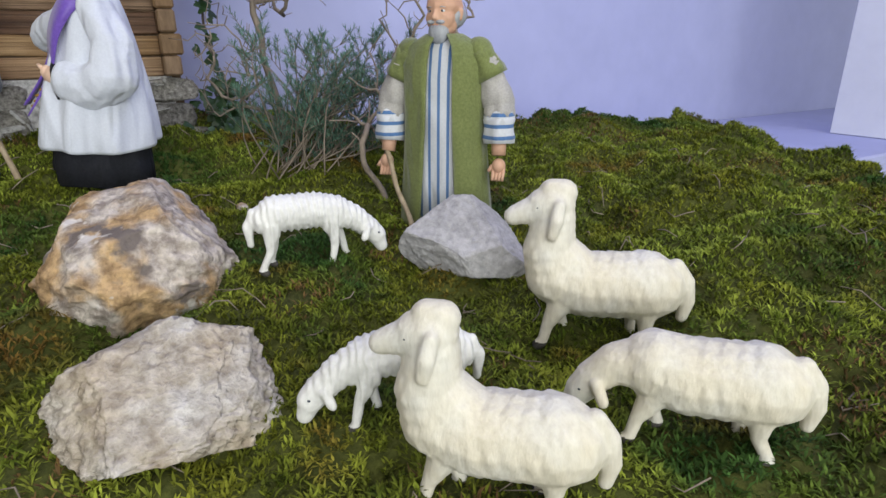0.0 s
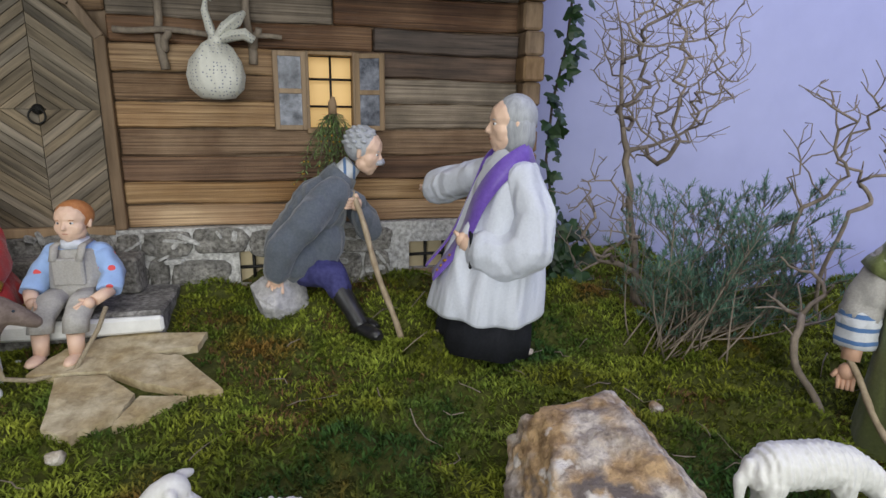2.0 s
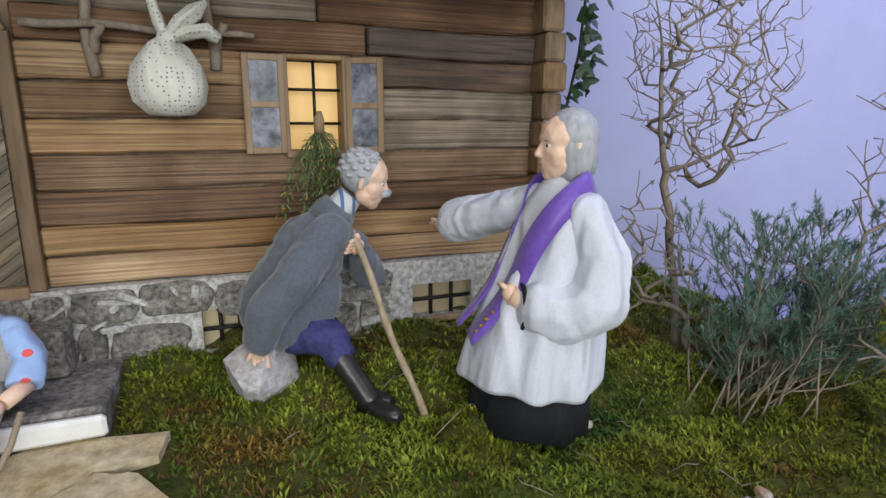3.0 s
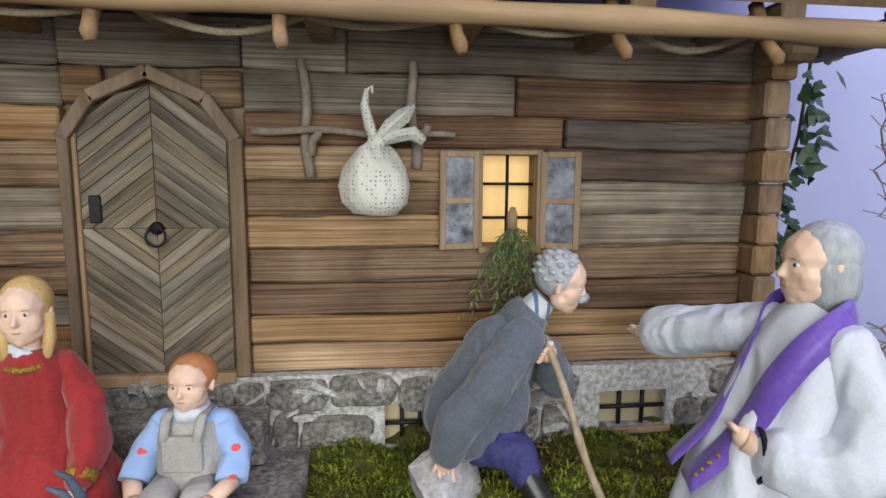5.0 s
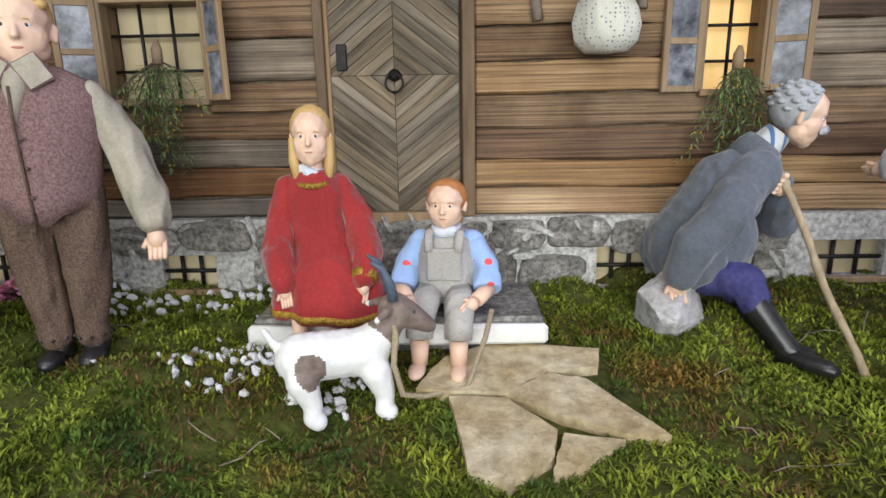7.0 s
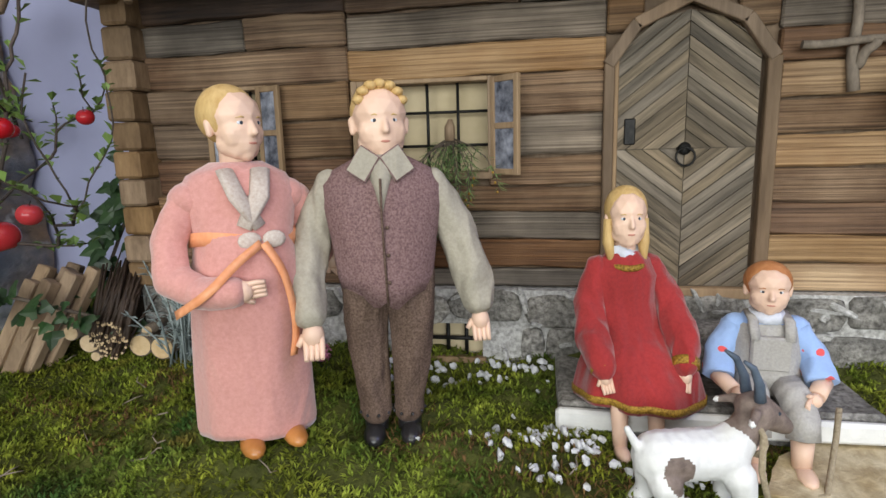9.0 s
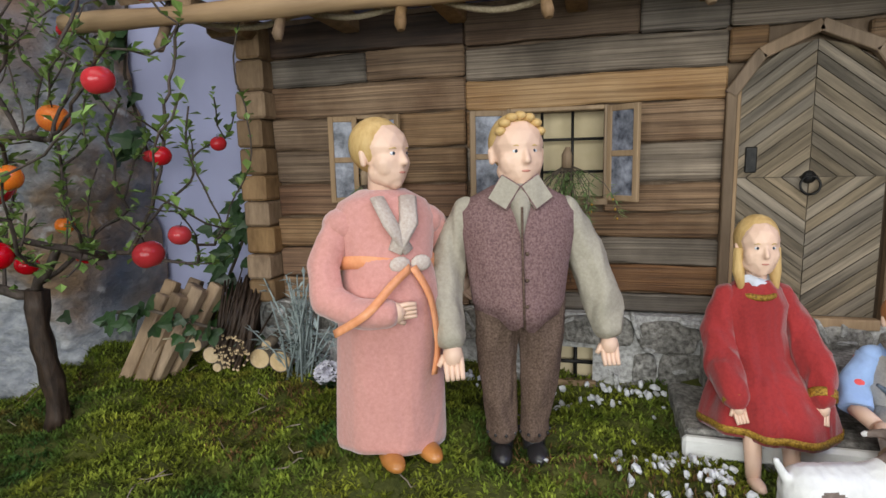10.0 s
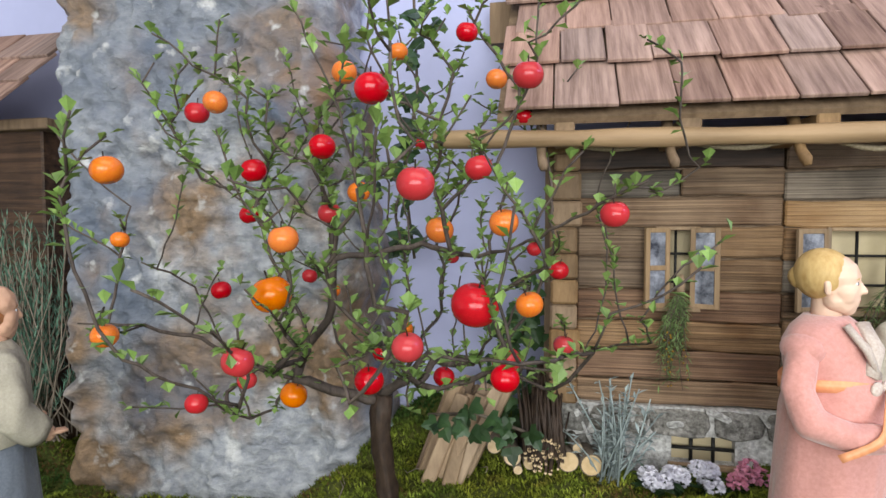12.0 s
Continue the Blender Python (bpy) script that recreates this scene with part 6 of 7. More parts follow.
def walking_stick(name, a, b, r, label, twigs=0):
    bm = bmesh.new()
    a, b = Vector(a), Vector(b)
    add_tube(bm, [a.lerp(b, u) + Vector((0.0016 * math.sin(u * 9), 0.0012 * math.sin(u * 13), 0)) for u in np.linspace(0, 1, 14)], [r * (1 + 0.12 * math.sin(k * 2.3)) for k in range(14)], 8)
    return solid(name, bm, STICK_WOOD, label, "stick", at=tuple(b))


walking_stick("walking_stick", (0.279, -0.079, 0.052), (0.327, -0.168, -0.124), 0.0036, "knotty pale walking stick held by the old doll")

# the priest in white surplice with a purple stole, one arm held out
_bm = bmesh.new()
add_loft(_bm, [(0.420, -0.188, -0.118, 0.0560, 0.0560, 1), (0.421, -0.188, -0.090, 0.0550, 0.0550, 1), (0.425, -0.190, -0.040, 0.0480, 0.0480, 1)], 56, 2, (7, 0.035))
add_loft(_bm, [(0.421, -0.188, -0.074, 0.0650, 0.0620, 1), (0.421, -0.188, -0.070, 0.0660, 0.0630, 1), (0.424, -0.190, -0.040, 0.0620, 0.0590, 1), (0.428, -0.191, -0.010, 0.0560, 0.0540, 1), (0.432, -0.193, 0.020, 0.0490, 0.0490, 0.8),
               (0.436, -0.196, 0.050, 0.0420, 0.0450, 0.5), (0.439, -0.199, 0.075, 0.0350, 0.0430, 0.3), (0.441, -0.202, 0.092, 0.0290, 0.0370, 0.1), (0.441, -0.203, 0.106, 0.0200, 0.0210, 0), (0.440, -0.203, 0.112, 0.0150, 0.0150, 0)], 72, 0, (9, 0.055), 0.8)
add_cloth(_bm, chain([(0.432, -0.172, 0.085), (0.414, -0.142, 0.074), (0.396, -0.104, 0.062), (0.389, -0.088, 0.057)], [0.0190, 0.0200, 0.0235, 0.0235]), 0, 0.0019, 0.0020, 34, 2.0)
add_cloth(_bm, chain([(0.444, -0.232, 0.080), (0.454, -0.246, 0.045), (0.448, -0.246, 0.010), (0.425, -0.236, -0.002), (0.408, -0.226, 0.004)], [0.0190, 0.0220, 0.0270, 0.0270, 0.0255]), 0, 0.0019, 0.0026, 34, 6.0)
add_tube(_bm, [Vector((0.3915, -0.2190, 0.0045)) + Vector((0.47, 0.88, 0)) * 0.0190 * math.cos(a) + Vector((0, 0, 1)) * 0.0200 * math.sin(a) + Vector((0.006, 0.003, 0)) * abs(math.cos(a)) for a in np.linspace(0, 2 * math.pi, 25)], 0.0022, 8, 2)
add_tube(_bm, [(0.396, -0.219, 0.008), (0.384, -0.214, 0.014)], [0.0120, 0.0095], 10, 3)
add_tube(_bm, [(0.390, -0.091, 0.058), (0.381, -0.070, 0.052)], [0.0100, 0.0075], 10, 3)
add_hand(_bm, (0.379, -0.066, 0.051), 3, (-0.4, 0.9, -0.25), 0.85)
add_hand(_bm, (0.384, -0.214, 0.015), 3, (-0.1, 0.95, 0.1), 0.9)
add_ribbon(_bm, [(0.464, -0.196, 0.100), (0.460, -0.214, 0.106), (0.448, -0.228, 0.107), (0.430, -0.233, 0.098), (0.412, -0.230, 0.080), (0.398, -0.224, 0.055), (0.389, -0.214, 0.024), (0.376, -0.204, -0.002), (0.357, -0.192, -0.030)], (0.437, -0.196), 0.021, 1)
add_ribbon(_bm, [(0.464, -0.198, 0.098), (0.458, -0.182, 0.104), (0.442, -0.172, 0.106), (0.424, -0.174, 0.096), (0.406, -0.182, 0.070), (0.393, -0.182, 0.040), (0.378, -0.180, 0.010), (0.354, -0.172, -0.022)], (0.437, -0.196), 0.017, 1)
for _u in (0.0, 0.35, 0.7, 1.0):
    add_ball(_bm, (0.373 - 0.012 * _u, -0.2035 + 0.007 * _u, -0.004 - 0.018 * _u), (0.0022 + 0.0016 * (_u == 0.35), 0.0022, 0.0018), 6, 8)
add_tube(_bm, [(0.440, -0.203, 0.106), (0.439, -0.203, 0.115)], 0.0150, 16, 2)
add_tube(_bm, [(0.440, -0.203, 0.110), (0.438, -0.203, 0.128)], 0.0118, 12, 3)
add_head(_bm, 0.135, (3, 4, 5), 0.98, x=0.438, y=-0.203, long_hair=0.026, turn=-98)
_priest = solid("doll_priest", _bm, [CLOTH_WHITE, PURPLE, CLOTH_BLACK, SKIN, HAIR_GREY, EYE, GOLD_TRIM, SKIN, SKIN, SKIN, EYE_WHITE, LIP], "standing doll priest in white surplice with purple satin stole", "doll", "dolls of the display", at=(0.422, -0.188, -0.118))

# the shepherd in a green coat
_bm = bmesh.new()
add_loft(_bm, [(0, 0, 0.004, 0.047, 0.037, 1), (0, 0, 0.060, 0.046, 0.037, 1), (0, 0, 0.130, 0.041, 0.034, 0.6), (0, 0, 0.190, 0.040, 0.030, 0.2), (0, 0, 0.222, 0.030, 0.022, 0), (0, 0.002, 0.236, 0.015, 0.014, 0)], 40, 1, (5, 0.03))
_rings = []
for _z, _rx, _ry in ((0.010, 0.059, 0.047), (0.016, 0.060, 0.048), (0.060, 0.056, 0.045), (0.120, 0.051, 0.041), (0.170, 0.050, 0.037), (0.205, 0.052, 0.034), (0.226, 0.046, 0.029), (0.240, 0.022, 0.019)):
    _ring = []
    for _k in range(41):
        _a = -math.pi / 2 + 0.46 - 0.10 * _z / 0.24 + (2 * math.pi - 0.86 + 0.30 * _z / 0.24) * _k / 40
        _w = 1 + 0.022 * math.sin(7 * _a + _z * 9)
        _ring.append((_rx * _w * math.cos(_a), _ry * _w * math.sin(_a), _z))
    _rings.append(_ring)
_outer = [[_bm.verts.new(p) for p in r] for r in _rings]
_inner = [[_bm.verts.new((p[0] * 0.94, p[1] * 0.94, p[2])) for p in r] for r in _rings]
for _i3 in range(len(_rings) - 1):
    for _k in range(40):
        for _set, _flip in ((_outer, 1), (_inner, 0)):
            _q = [_set[_i3][_k], _set[_i3][_k + 1], _set[_i3 + 1][_k + 1], _set[_i3 + 1][_k]]
            _f3 = _bm.faces.new(_q if _flip else _q[::-1])
            _f3.material_index, _f3.smooth = 0, True
    for _k in (0, 40):
        _f3 = _bm.faces.new((_outer[_i3][_k], _inner[_i3][_k], _inner[_i3 + 1][_k], _outer[_i3 + 1][_k]))
        _f3.material_index = 0
for _i3 in (0, len(_rings) - 1):
    for _k in range(40):
        _f3 = _bm.faces.new((_outer[_i3][_k], _outer[_i3][_k + 1], _inner[_i3][_k + 1], _inner[_i3][_k]))
        _f3.material_index = 0
for _s in (-1, 1):
    sleeve(_bm, [(_s * 0.042, 0, 0.220), (_s * 0.057, 0.002, 0.190)], [0.0165, 0.0200], 0)
    sleeve(_bm, [(_s * 0.052, 0.001, 0.205), (_s * 0.067, 0.000, 0.160), (_s * 0.069, -0.005, 0.142)], [0.016, 0.0190, 0.0182], 6)
    sleeve(_bm, [(_s * 0.069, -0.005, 0.143), (_s * 0.070, -0.008, 0.114)], [0.0186, 0.0180], 2)
    add_tube(_bm, [(_s * 0.070, -0.009, 0.120), (_s * 0.071, -0.014, 0.100)], [0.0095, 0.0085], 10, 3)
    add_hand(_bm, (_s * 0.072, -0.017, 0.088), 3, (0, -0.3, -1), 1.0)
add_tube(_bm, [(0, 0.002, 0.226), (0, 0.000, 0.252)], 0.0125, 12, 3)
add_head(_bm, 0.262, (3, 4, 5), 0.96, bald=True, beard=4, turn=-12)
doll("doll_shepherd", _bm, [GREEN_CLOTH, STRIPE_CLOTH, CUFF_CLOTH, SKIN_TAN, HAIR_GREY, EYE, BIB], "standing bearded doll shepherd in olive coat over striped robe", (0.776, -0.434, -0.172), -47, 0.95, 0.935)
walking_stick("shepherd_stick", (0.717, -0.381, -0.060), (0.712, -0.470, -0.160), 0.0030, "short knotty stick held by the shepherd doll")

# the farmer past the apple tree, back turned
_bm = bmesh.new()
add_loft(_bm, [(0, 0, 0.000, 0.046, 0.040, 1), (0, 0, 0.060, 0.046, 0.040, 1), (0, 0, 0.150, 0.040, 0.032, 0.4)], 36, 1, (6, 0.05))
add_loft(_bm, [(0, 0, 0.140, 0.044, 0.035, 1), (0, 0, 0.170, 0.045, 0.034, 0.6), (0, 0, 0.212, 0.050, 0.031, 0.2), (0, 0.001, 0.230, 0.042, 0.026, 0), (0, 0.002, 0.242, 0.020, 0.017, 0)], 36, 0, (6, 0.03))
for _s in (-1, 1):
    sleeve(_bm, [(_s * 0.044, 0.002, 0.220), (_s * 0.060, 0.000, 0.176), (_s * 0.050, -0.030, 0.150)], [0.019, 0.020, 0.017], 0)
    add_hand(_bm, (_s * 0.046, -0.040, 0.146), 2, (0, -1, 0), 0.9)
add_tube(_bm, [(0, 0.002, 0.235), (0, 0, 0.258)], 0.0130, 12, 2)
add_head(_bm, 0.270, (2, 3, 5), 0.98, bald=True)
doll("doll_farmer", _bm, [BEIGE, GREY_CLOTH, SKIN_TAN, HAIR_GINGER, GREY_CLOTH, EYE], "standing doll in pale shirt and blue-grey apron, back turned", (-1.262, -0.285, float(ground_z(-1.262, -0.285)) + 0.004), 150, 0.85)


# ---------------------------------------------------------------- rope, sack and sprigs on the house
_bm = bmesh.new()
_hand = Vector((0.012, -0.148, -0.056))
_neck = Vector((-0.070, -0.194, -0.058))
_pts = [_hand, _hand + Vector((-0.006, -0.012, -0.020)), _hand + Vector((-0.022, -0.040, -0.052)), Vector((-0.045, -0.196, -0.112)), Vector((-0.060, -0.215, -0.100)), Vector((-0.066, -0.214, -0.076))]
for _k in range(14):
    _a = 2 * math.pi * _k / 13 + 0.5
    _pts.append(_neck + Vector((0.006 * math.cos(_a), -0.0165 * math.cos(_a), 0.0135 * math.sin(_a))))
add_tube(_bm, _pts, 0.0024, 7)
solid("lead_rope", _bm, ROPE, "hemp rope looped round the goat's neck to the boy's hand", "rope", at=(-0.045, -0.196, -0.112))


def twig_line(bm, a, b, r0, r1, wob=0.003, seed=0, n=10):
    a, b = Vector(a), Vector(b)
    add_tube(bm, [a.lerp(b, u) + Vector((wob * math.sin(u * 8 + seed), wob * 0.4 * math.sin(u * 5 + seed), wob * math.sin(u * 11 + 2 * seed))) for u in np.linspace(0, 1, n)],
             [r0 + (r1 - r0) * u for u in np.linspace(0, 1, n)], 7)


RACK = empty("stick_rack", (0.110, -0.004, 0.20), "rack of grey twigs fixed to the house wall", "rack")
for _x, _z0, _z1 in ((0.062, 0.198, 0.306), (0.164, 0.204, 0.308)):
    _bm = bmesh.new()
    twig_line(_bm, (_x + 0.002, -0.008, _z0), (_x - 0.003, -0.008, _z1), 0.0055, 0.0042, 0.002, _x * 40)
    twig_line(_bm, (_x + 0.002, -0.008, _z0 + 0.020), (_x + 0.012, -0.022, _z0 + 0.042), 0.0055, 0.0040, 0.001, 1)
    part("upright_twig", _bm, DRY_TWIG, RACK)
_bm = bmesh.new()
twig_line(_bm, (0.012, -0.019, 0.240), (0.204, -0.019, 0.236), 0.0040, 0.0030, 0.002, 2, 14)
part("cross_twig", _bm, DRY_TWIG, RACK)

_bm = bmesh.new()
add_loft(_bm, [(0.126, -0.036, 0.161, 0.006, 0.006, 0), (0.126, -0.036, 0.163, 0.020, 0.018, 0.3), (0.126, -0.036, 0.173, 0.030, 0.027, 0.6), (0.126, -0.036, 0.188, 0.0325, 0.029, 0.8), (0.126, -0.036, 0.204, 0.0285, 0.026, 1), (0.127, -0.035, 0.218, 0.018, 0.017, 1.6), (0.128, -0.033, 0.227, 0.008, 0.008, 1)], 40, 0, (8, 0.04))
add_tube(_bm, [(0.128, -0.033, 0.224), (0.122, -0.032, 0.242), (0.117, -0.031, 0.262), (0.119, -0.030, 0.276), (0.124, -0.030, 0.279), (0.124, -0.030, 0.273)], [0.008, 0.0085, 0.0065, 0.0035, 0.003, 0.0025], 10, 0, 0.6, (4, 0.12))
add_tube(_bm, [(0.127, -0.034, 0.228), (0.140, -0.036, 0.243), (0.152, -0.035, 0.252), (0.162, -0.034, 0.262)], [0.008, 0.012, 0.013, 0.004], 14, 0, 0.55, (5, 0.15))
add_tube(_bm, [(0.128, -0.034, 0.228), (0.146, -0.038, 0.234), (0.160, -0.036, 0.237), (0.170, -0.034, 0.230)], [0.007, 0.011, 0.013, 0.010], 14, 0, 0.5, (6, 0.18))
add_ball(_bm, (0.128, -0.036, 0.229), (0.0095, 0.0095, 0.0075), 0, 10)
solid("cloth_bundle", _bm, SACK, "knotted cream dotted cloth bundle hanging from a twig", "bundle", at=(0.126, -0.036, 0.161))


def herb_sprig(top, spread, drop, seed, curl):
    """A hanging spray of fine stems with needle leaves and yellow buds, tied below a cork."""
    rng = random.Random(seed)
    thing = empty("herb_sprig", top, "hanging spray of green needle leaves with yellow buds", "plant", "sprays at the windows")
    stems, leaves = bmesh.new(), bmesh.new()
    top = Vector(top)
    for k in range(26):
        end = top + Vector((rng.gauss(curl, spread), rng.uniform(-0.030, 0.004), -drop * rng.uniform(0.35, 1.0)))
        bow = Vector((rng.uniform(-1, 1) * spread * 0.7, -0.008, 0.006))
        pts = [top.lerp(end, u) + bow * math.sin(math.pi * u) for u in (0, 0.25, 0.5, 0.75, 1)]
        add_tube(stems, pts, [0.0007, 0.0006, 0.0006, 0.0005, 0.0003], 4)
        for j in range(34):
            u = rng.uniform(0.15, 1)
            p = top.lerp(end, u) + bow * math.sin(math.pi * u)
            way = (end - top).normalized() * 0.5 + Vector((rng.uniform(-1, 1), rng.uniform(-1, 0.6), rng.uniform(-0.5, 0.5)))
            add_leaf(leaves, p, way, rng.uniform(0.007, 0.013), 0, 0.16, 0.05)
        if k % 2 == 0:
            for q in range(3):
                add_ball(leaves, top.lerp(end, 1 - 0.12 * q) + bow * math.sin(math.pi * (1 - 0.12 * q)) + Vector((rng.uniform(-1, 1), -1, rng.uniform(-1, 1))) * 0.003, (0.0014, 0.0014, 0.0014), 1, 6)
    part("stems", stems, BARK, thing)
    part("leaves", leaves, [SPRIG, GOLD_TRIM], thing)
    bm = bmesh.new()
    add_tube(bm, [top + Vector((0, -0.001, -0.004)), top + Vector((0, -0.001, 0.010)), top + Vector((0.001, -0.001, 0.018))], [0.0055, 0.0055, 0.0022], 8)
    part("cork", bm, FRAME_WOOD, thing, "small wooden stopper")


herb_sprig((0.262, -0.014, 0.150), 0.021, 0.105, 1, -0.012)
herb_sprig((-0.315, -0.020, 0.165), 0.026, 0.130, 2, -0.008)
herb_sprig((-0.548, -0.014, 0.150), 0.014, 0.130, 3, -0.016)


# ---------------------------------------------------------------- apple tree
_rng = random.Random(21)
REDS = [(-0.766, -0.289, 0.162, 26), (-0.789, -0.402, 0.256, 16), (-0.830, -0.367, 0.327, 16), (-0.902, -0.289, 0.298, 15), (-0.783, -0.229, 0.409, 13), (-0.723, -0.289, 0.351, 16),
        (-0.736, -0.125, 0.348, 12), (-0.765, -0.277, 0.278, 15), (-0.854, -0.115, 0.324, 10), (-1.052, -0.249, 0.341, 15), (-0.971, -0.284, 0.279, 15), (-1.009, -0.227, 0.240, 13),
        (-1.064, -0.194, 0.157, 14), (-0.727, -0.037, 0.199, 12), (-0.697, -0.170, 0.183, 13), (-0.653, -0.278, 0.238, 15), (-0.691, -0.161, 0.104, 14), (-0.753, -0.137, 0.079, 21),
        (-0.804, -0.233, 0.084, 13), (-0.845, -0.332, 0.105, 15), (-0.798, -0.389, 0.146, 14), (-0.919, -0.062, 0.064, 17)]
MORE = [(-0.739, -0.308, 0.106, 15), (-0.925, -0.390, 0.130, 15), (-0.970, -0.302, 0.090, 11), (-1.043, -0.271, 0.055, 14), (-0.833, -0.031, 0.187, 11), (-0.971, -0.167, 0.172, 11), (-0.913, -0.248, 0.241, 14)]
ORANGES = [(-0.881, -0.117, 0.430, 14), (-0.894, -0.255, 0.371, 15), (-0.757, -0.211, 0.369, 13), (-1.008, -0.285, 0.342, 14), (-1.012, -0.411, 0.268, 14), (-0.886, -0.240, 0.261, 14), (-0.909, -0.349, 0.218, 15),
           (-0.950, -0.293, 0.167, 23), (-0.821, -0.171, 0.224, 19), (-0.738, -0.335, 0.231, 14), (-0.720, -0.306, 0.166, 14), (-0.985, -0.181, 0.040, 19), (-1.072, -0.351, 0.136, 14), (-0.872, -0.128, 0.109, 13),
           (-0.963, -0.116, 0.150, 10), (-1.117, -0.280, 0.215, 11)]
FORK = Vector((-0.888, -0.159, 0.040))
TREE = empty("apple_tree", on_moss(-0.886, -0.157), "artificial apple tree with lacquered red and orange apples", "tree")
_root = [Vector(on_moss(-0.886, -0.157, 0.006)).lerp(FORK, u) + Vector((0.003 * math.sin(u * 6.28), 0.002 * math.sin(u * 6.28), 0)) for u in np.linspace(0, 1, 9)]
BOUGHS = [
    [(-0.891, -0.16, 0.035), (-0.926, -0.18, 0.046), (-0.959, -0.20, 0.063), (-0.999, -0.22, 0.076), (-1.043, -0.26, 0.117), (-1.092, -0.28, 0.132), (-1.158, -0.29, 0.133)],
    [(-0.963, -0.20, 0.096), (-0.931, -0.21, 0.132), (-0.918, -0.23, 0.223), (-0.928, -0.24, 0.332), (-0.901, -0.22, 0.383)],
    [(-0.871, -0.17, 0.054), (-0.835, -0.17, 0.090), (-0.838, -0.18, 0.210), (-0.817, -0.19, 0.336), (-0.797, -0.20, 0.393)],
    [(-0.818, -0.16, 0.079), (-0.765, -0.15, 0.083), (-0.731, -0.15, 0.131), (-0.712, -0.15, 0.184)],
    [(-0.773, -0.22, 0.199), (-0.713, -0.25, 0.218), (-0.629, -0.29, 0.264)],
    [(-1.058, -0.24, 0.144), (-1.121, -0.26, 0.248), (-1.191, -0.28, 0.327)],
]
_hang = [(x, y, z + r * 0.0010 + 0.010) for x, y, z, r in REDS + MORE + ORANGES]
_tips = []
for _x, _y, _z, _r in REDS + MORE + ORANGES:
    for _q in range(2):
        _out = (Vector((_x, _y, _z)) - Vector((-0.88, -0.2, 0.14))).normalized()
        _tips.append(Vector((_x, _y, _z)) + _out * _rng.uniform(0.012, 0.060) + Vector((_rng.uniform(-1, 1), _rng.uniform(-1, 1), _rng.uniform(-0.2, 1))) * 0.035)
_tips += [Vector((_rng.gauss(-0.87, 0.12), _rng.gauss(-0.22, 0.09), _rng.uniform(0.06, 0.42))) for _ in range(170)]
_nodes, _par = list(_root), list(range(-1, len(_root) - 1))
_all = sorted(_hang + [tuple(t) for t in _tips], key=lambda p: (Vector(p) - FORK).length)


def grow_on(nodes, parents, targets, step, rng, bow_by=0.14, first=8, rise=0.0):
    tips = []
    for target in targets:
        target = Vector(target)
        best = min(range(first, len(nodes)), key=lambda i: (nodes[i] - target).length * (1 + rise) - rise * (target.z - nodes[i].z))
        start = nodes[best]
        gap = target - start
        count = max(1, int(gap.length / step))
        bow = Vector((rng.uniform(-1, 1), rng.uniform(-1, 1), rng.uniform(-1, 0.3))) * gap.length * bow_by
        last = best
        for k in range(1, count + 1):
            u = k / count
            shake = Vector((rng.uniform(-1, 1), rng.uniform(-1, 1), rng.uniform(-1, 1))) * step * 0.14 * (k < count)
            nodes.append(start + gap * u + bow * math.sin(math.pi * u) + shake)
            parents.append(last)
            last = len(nodes) - 1
        tips.append(last)
    return tips


for _line in BOUGHS:
    for _p in _line:
        grow_on(_nodes, _par, [_p], 0.012, _rng, 0.06, 8)
_ends = grow_on(_nodes, _par, _all, 0.014, _rng, 0.10, 8, 1.3)
_bm = bmesh.new()
add_tube(_bm, [p + Vector((0, 0, 0.0005)) for p in _root], [0.0165, 0.0118, 0.0100, 0.0122, 0.0098, 0.0116, 0.0100, 0.0122, 0.0110], 16, 0, 1.0, (5, 0.16))
part("trunk", _bm, DARK_BARK, TREE, "dark knobbly trunk")
part("boughs", branch_mesh(_nodes, _par, 0.0009, 0.44, 0.0105, 7), TREE_BARK, TREE, "thin dark branches")
_bm = bmesh.new()
for _e in _ends:
    _j = _e
    for _step in range(5):
        if _par[_j] < 9:
            break
        _way = (_nodes[_j] - _nodes[_par[_j]])
        for _q in range(3 if _step < 3 else 1):
            _d = _way.normalized() * 0.5 + Vector((_rng.uniform(-1, 1), _rng.uniform(-1, 1), _rng.uniform(-0.5, 0.9)))
            add_leaf(_bm, _nodes[_j] + _way * _rng.uniform(-0.5, 0.5), _d, _rng.uniform(0.008, 0.016), 0, 0.66, 0.14, False)
        _j = _par[_j]
part("crown", _bm, LEAF, TREE, "sparse small rounded green leaves")


def apple_mesh(name, material):
    bm = bmesh.new()
    bmesh.ops.create_uvsphere(bm, u_segments=20, v_segments=14, radius=1.0)
    for v in bm.verts:
        r = math.hypot(v.co.x, v.co.y)
        dip = math.exp(-(r / 0.28) ** 2)
        v.co.z = v.co.z * 0.92 - (0.22 * dip if v.co.z > 0 else -0.12 * dip)
    for f in bm.faces:
        f.smooth = True
    add_tube(bm, [(0, 0, 0.62), (0.03, 0, 0.95), (0.10, 0.02, 1.2)], [0.05, 0.045, 0.05], 6, 1)
    me = bpy.data.meshes.new(name)
    bm.to_mesh(me)
    bm.free()
    me.materials.append(material)
    me.materials.append(DARK_BARK)
    return me


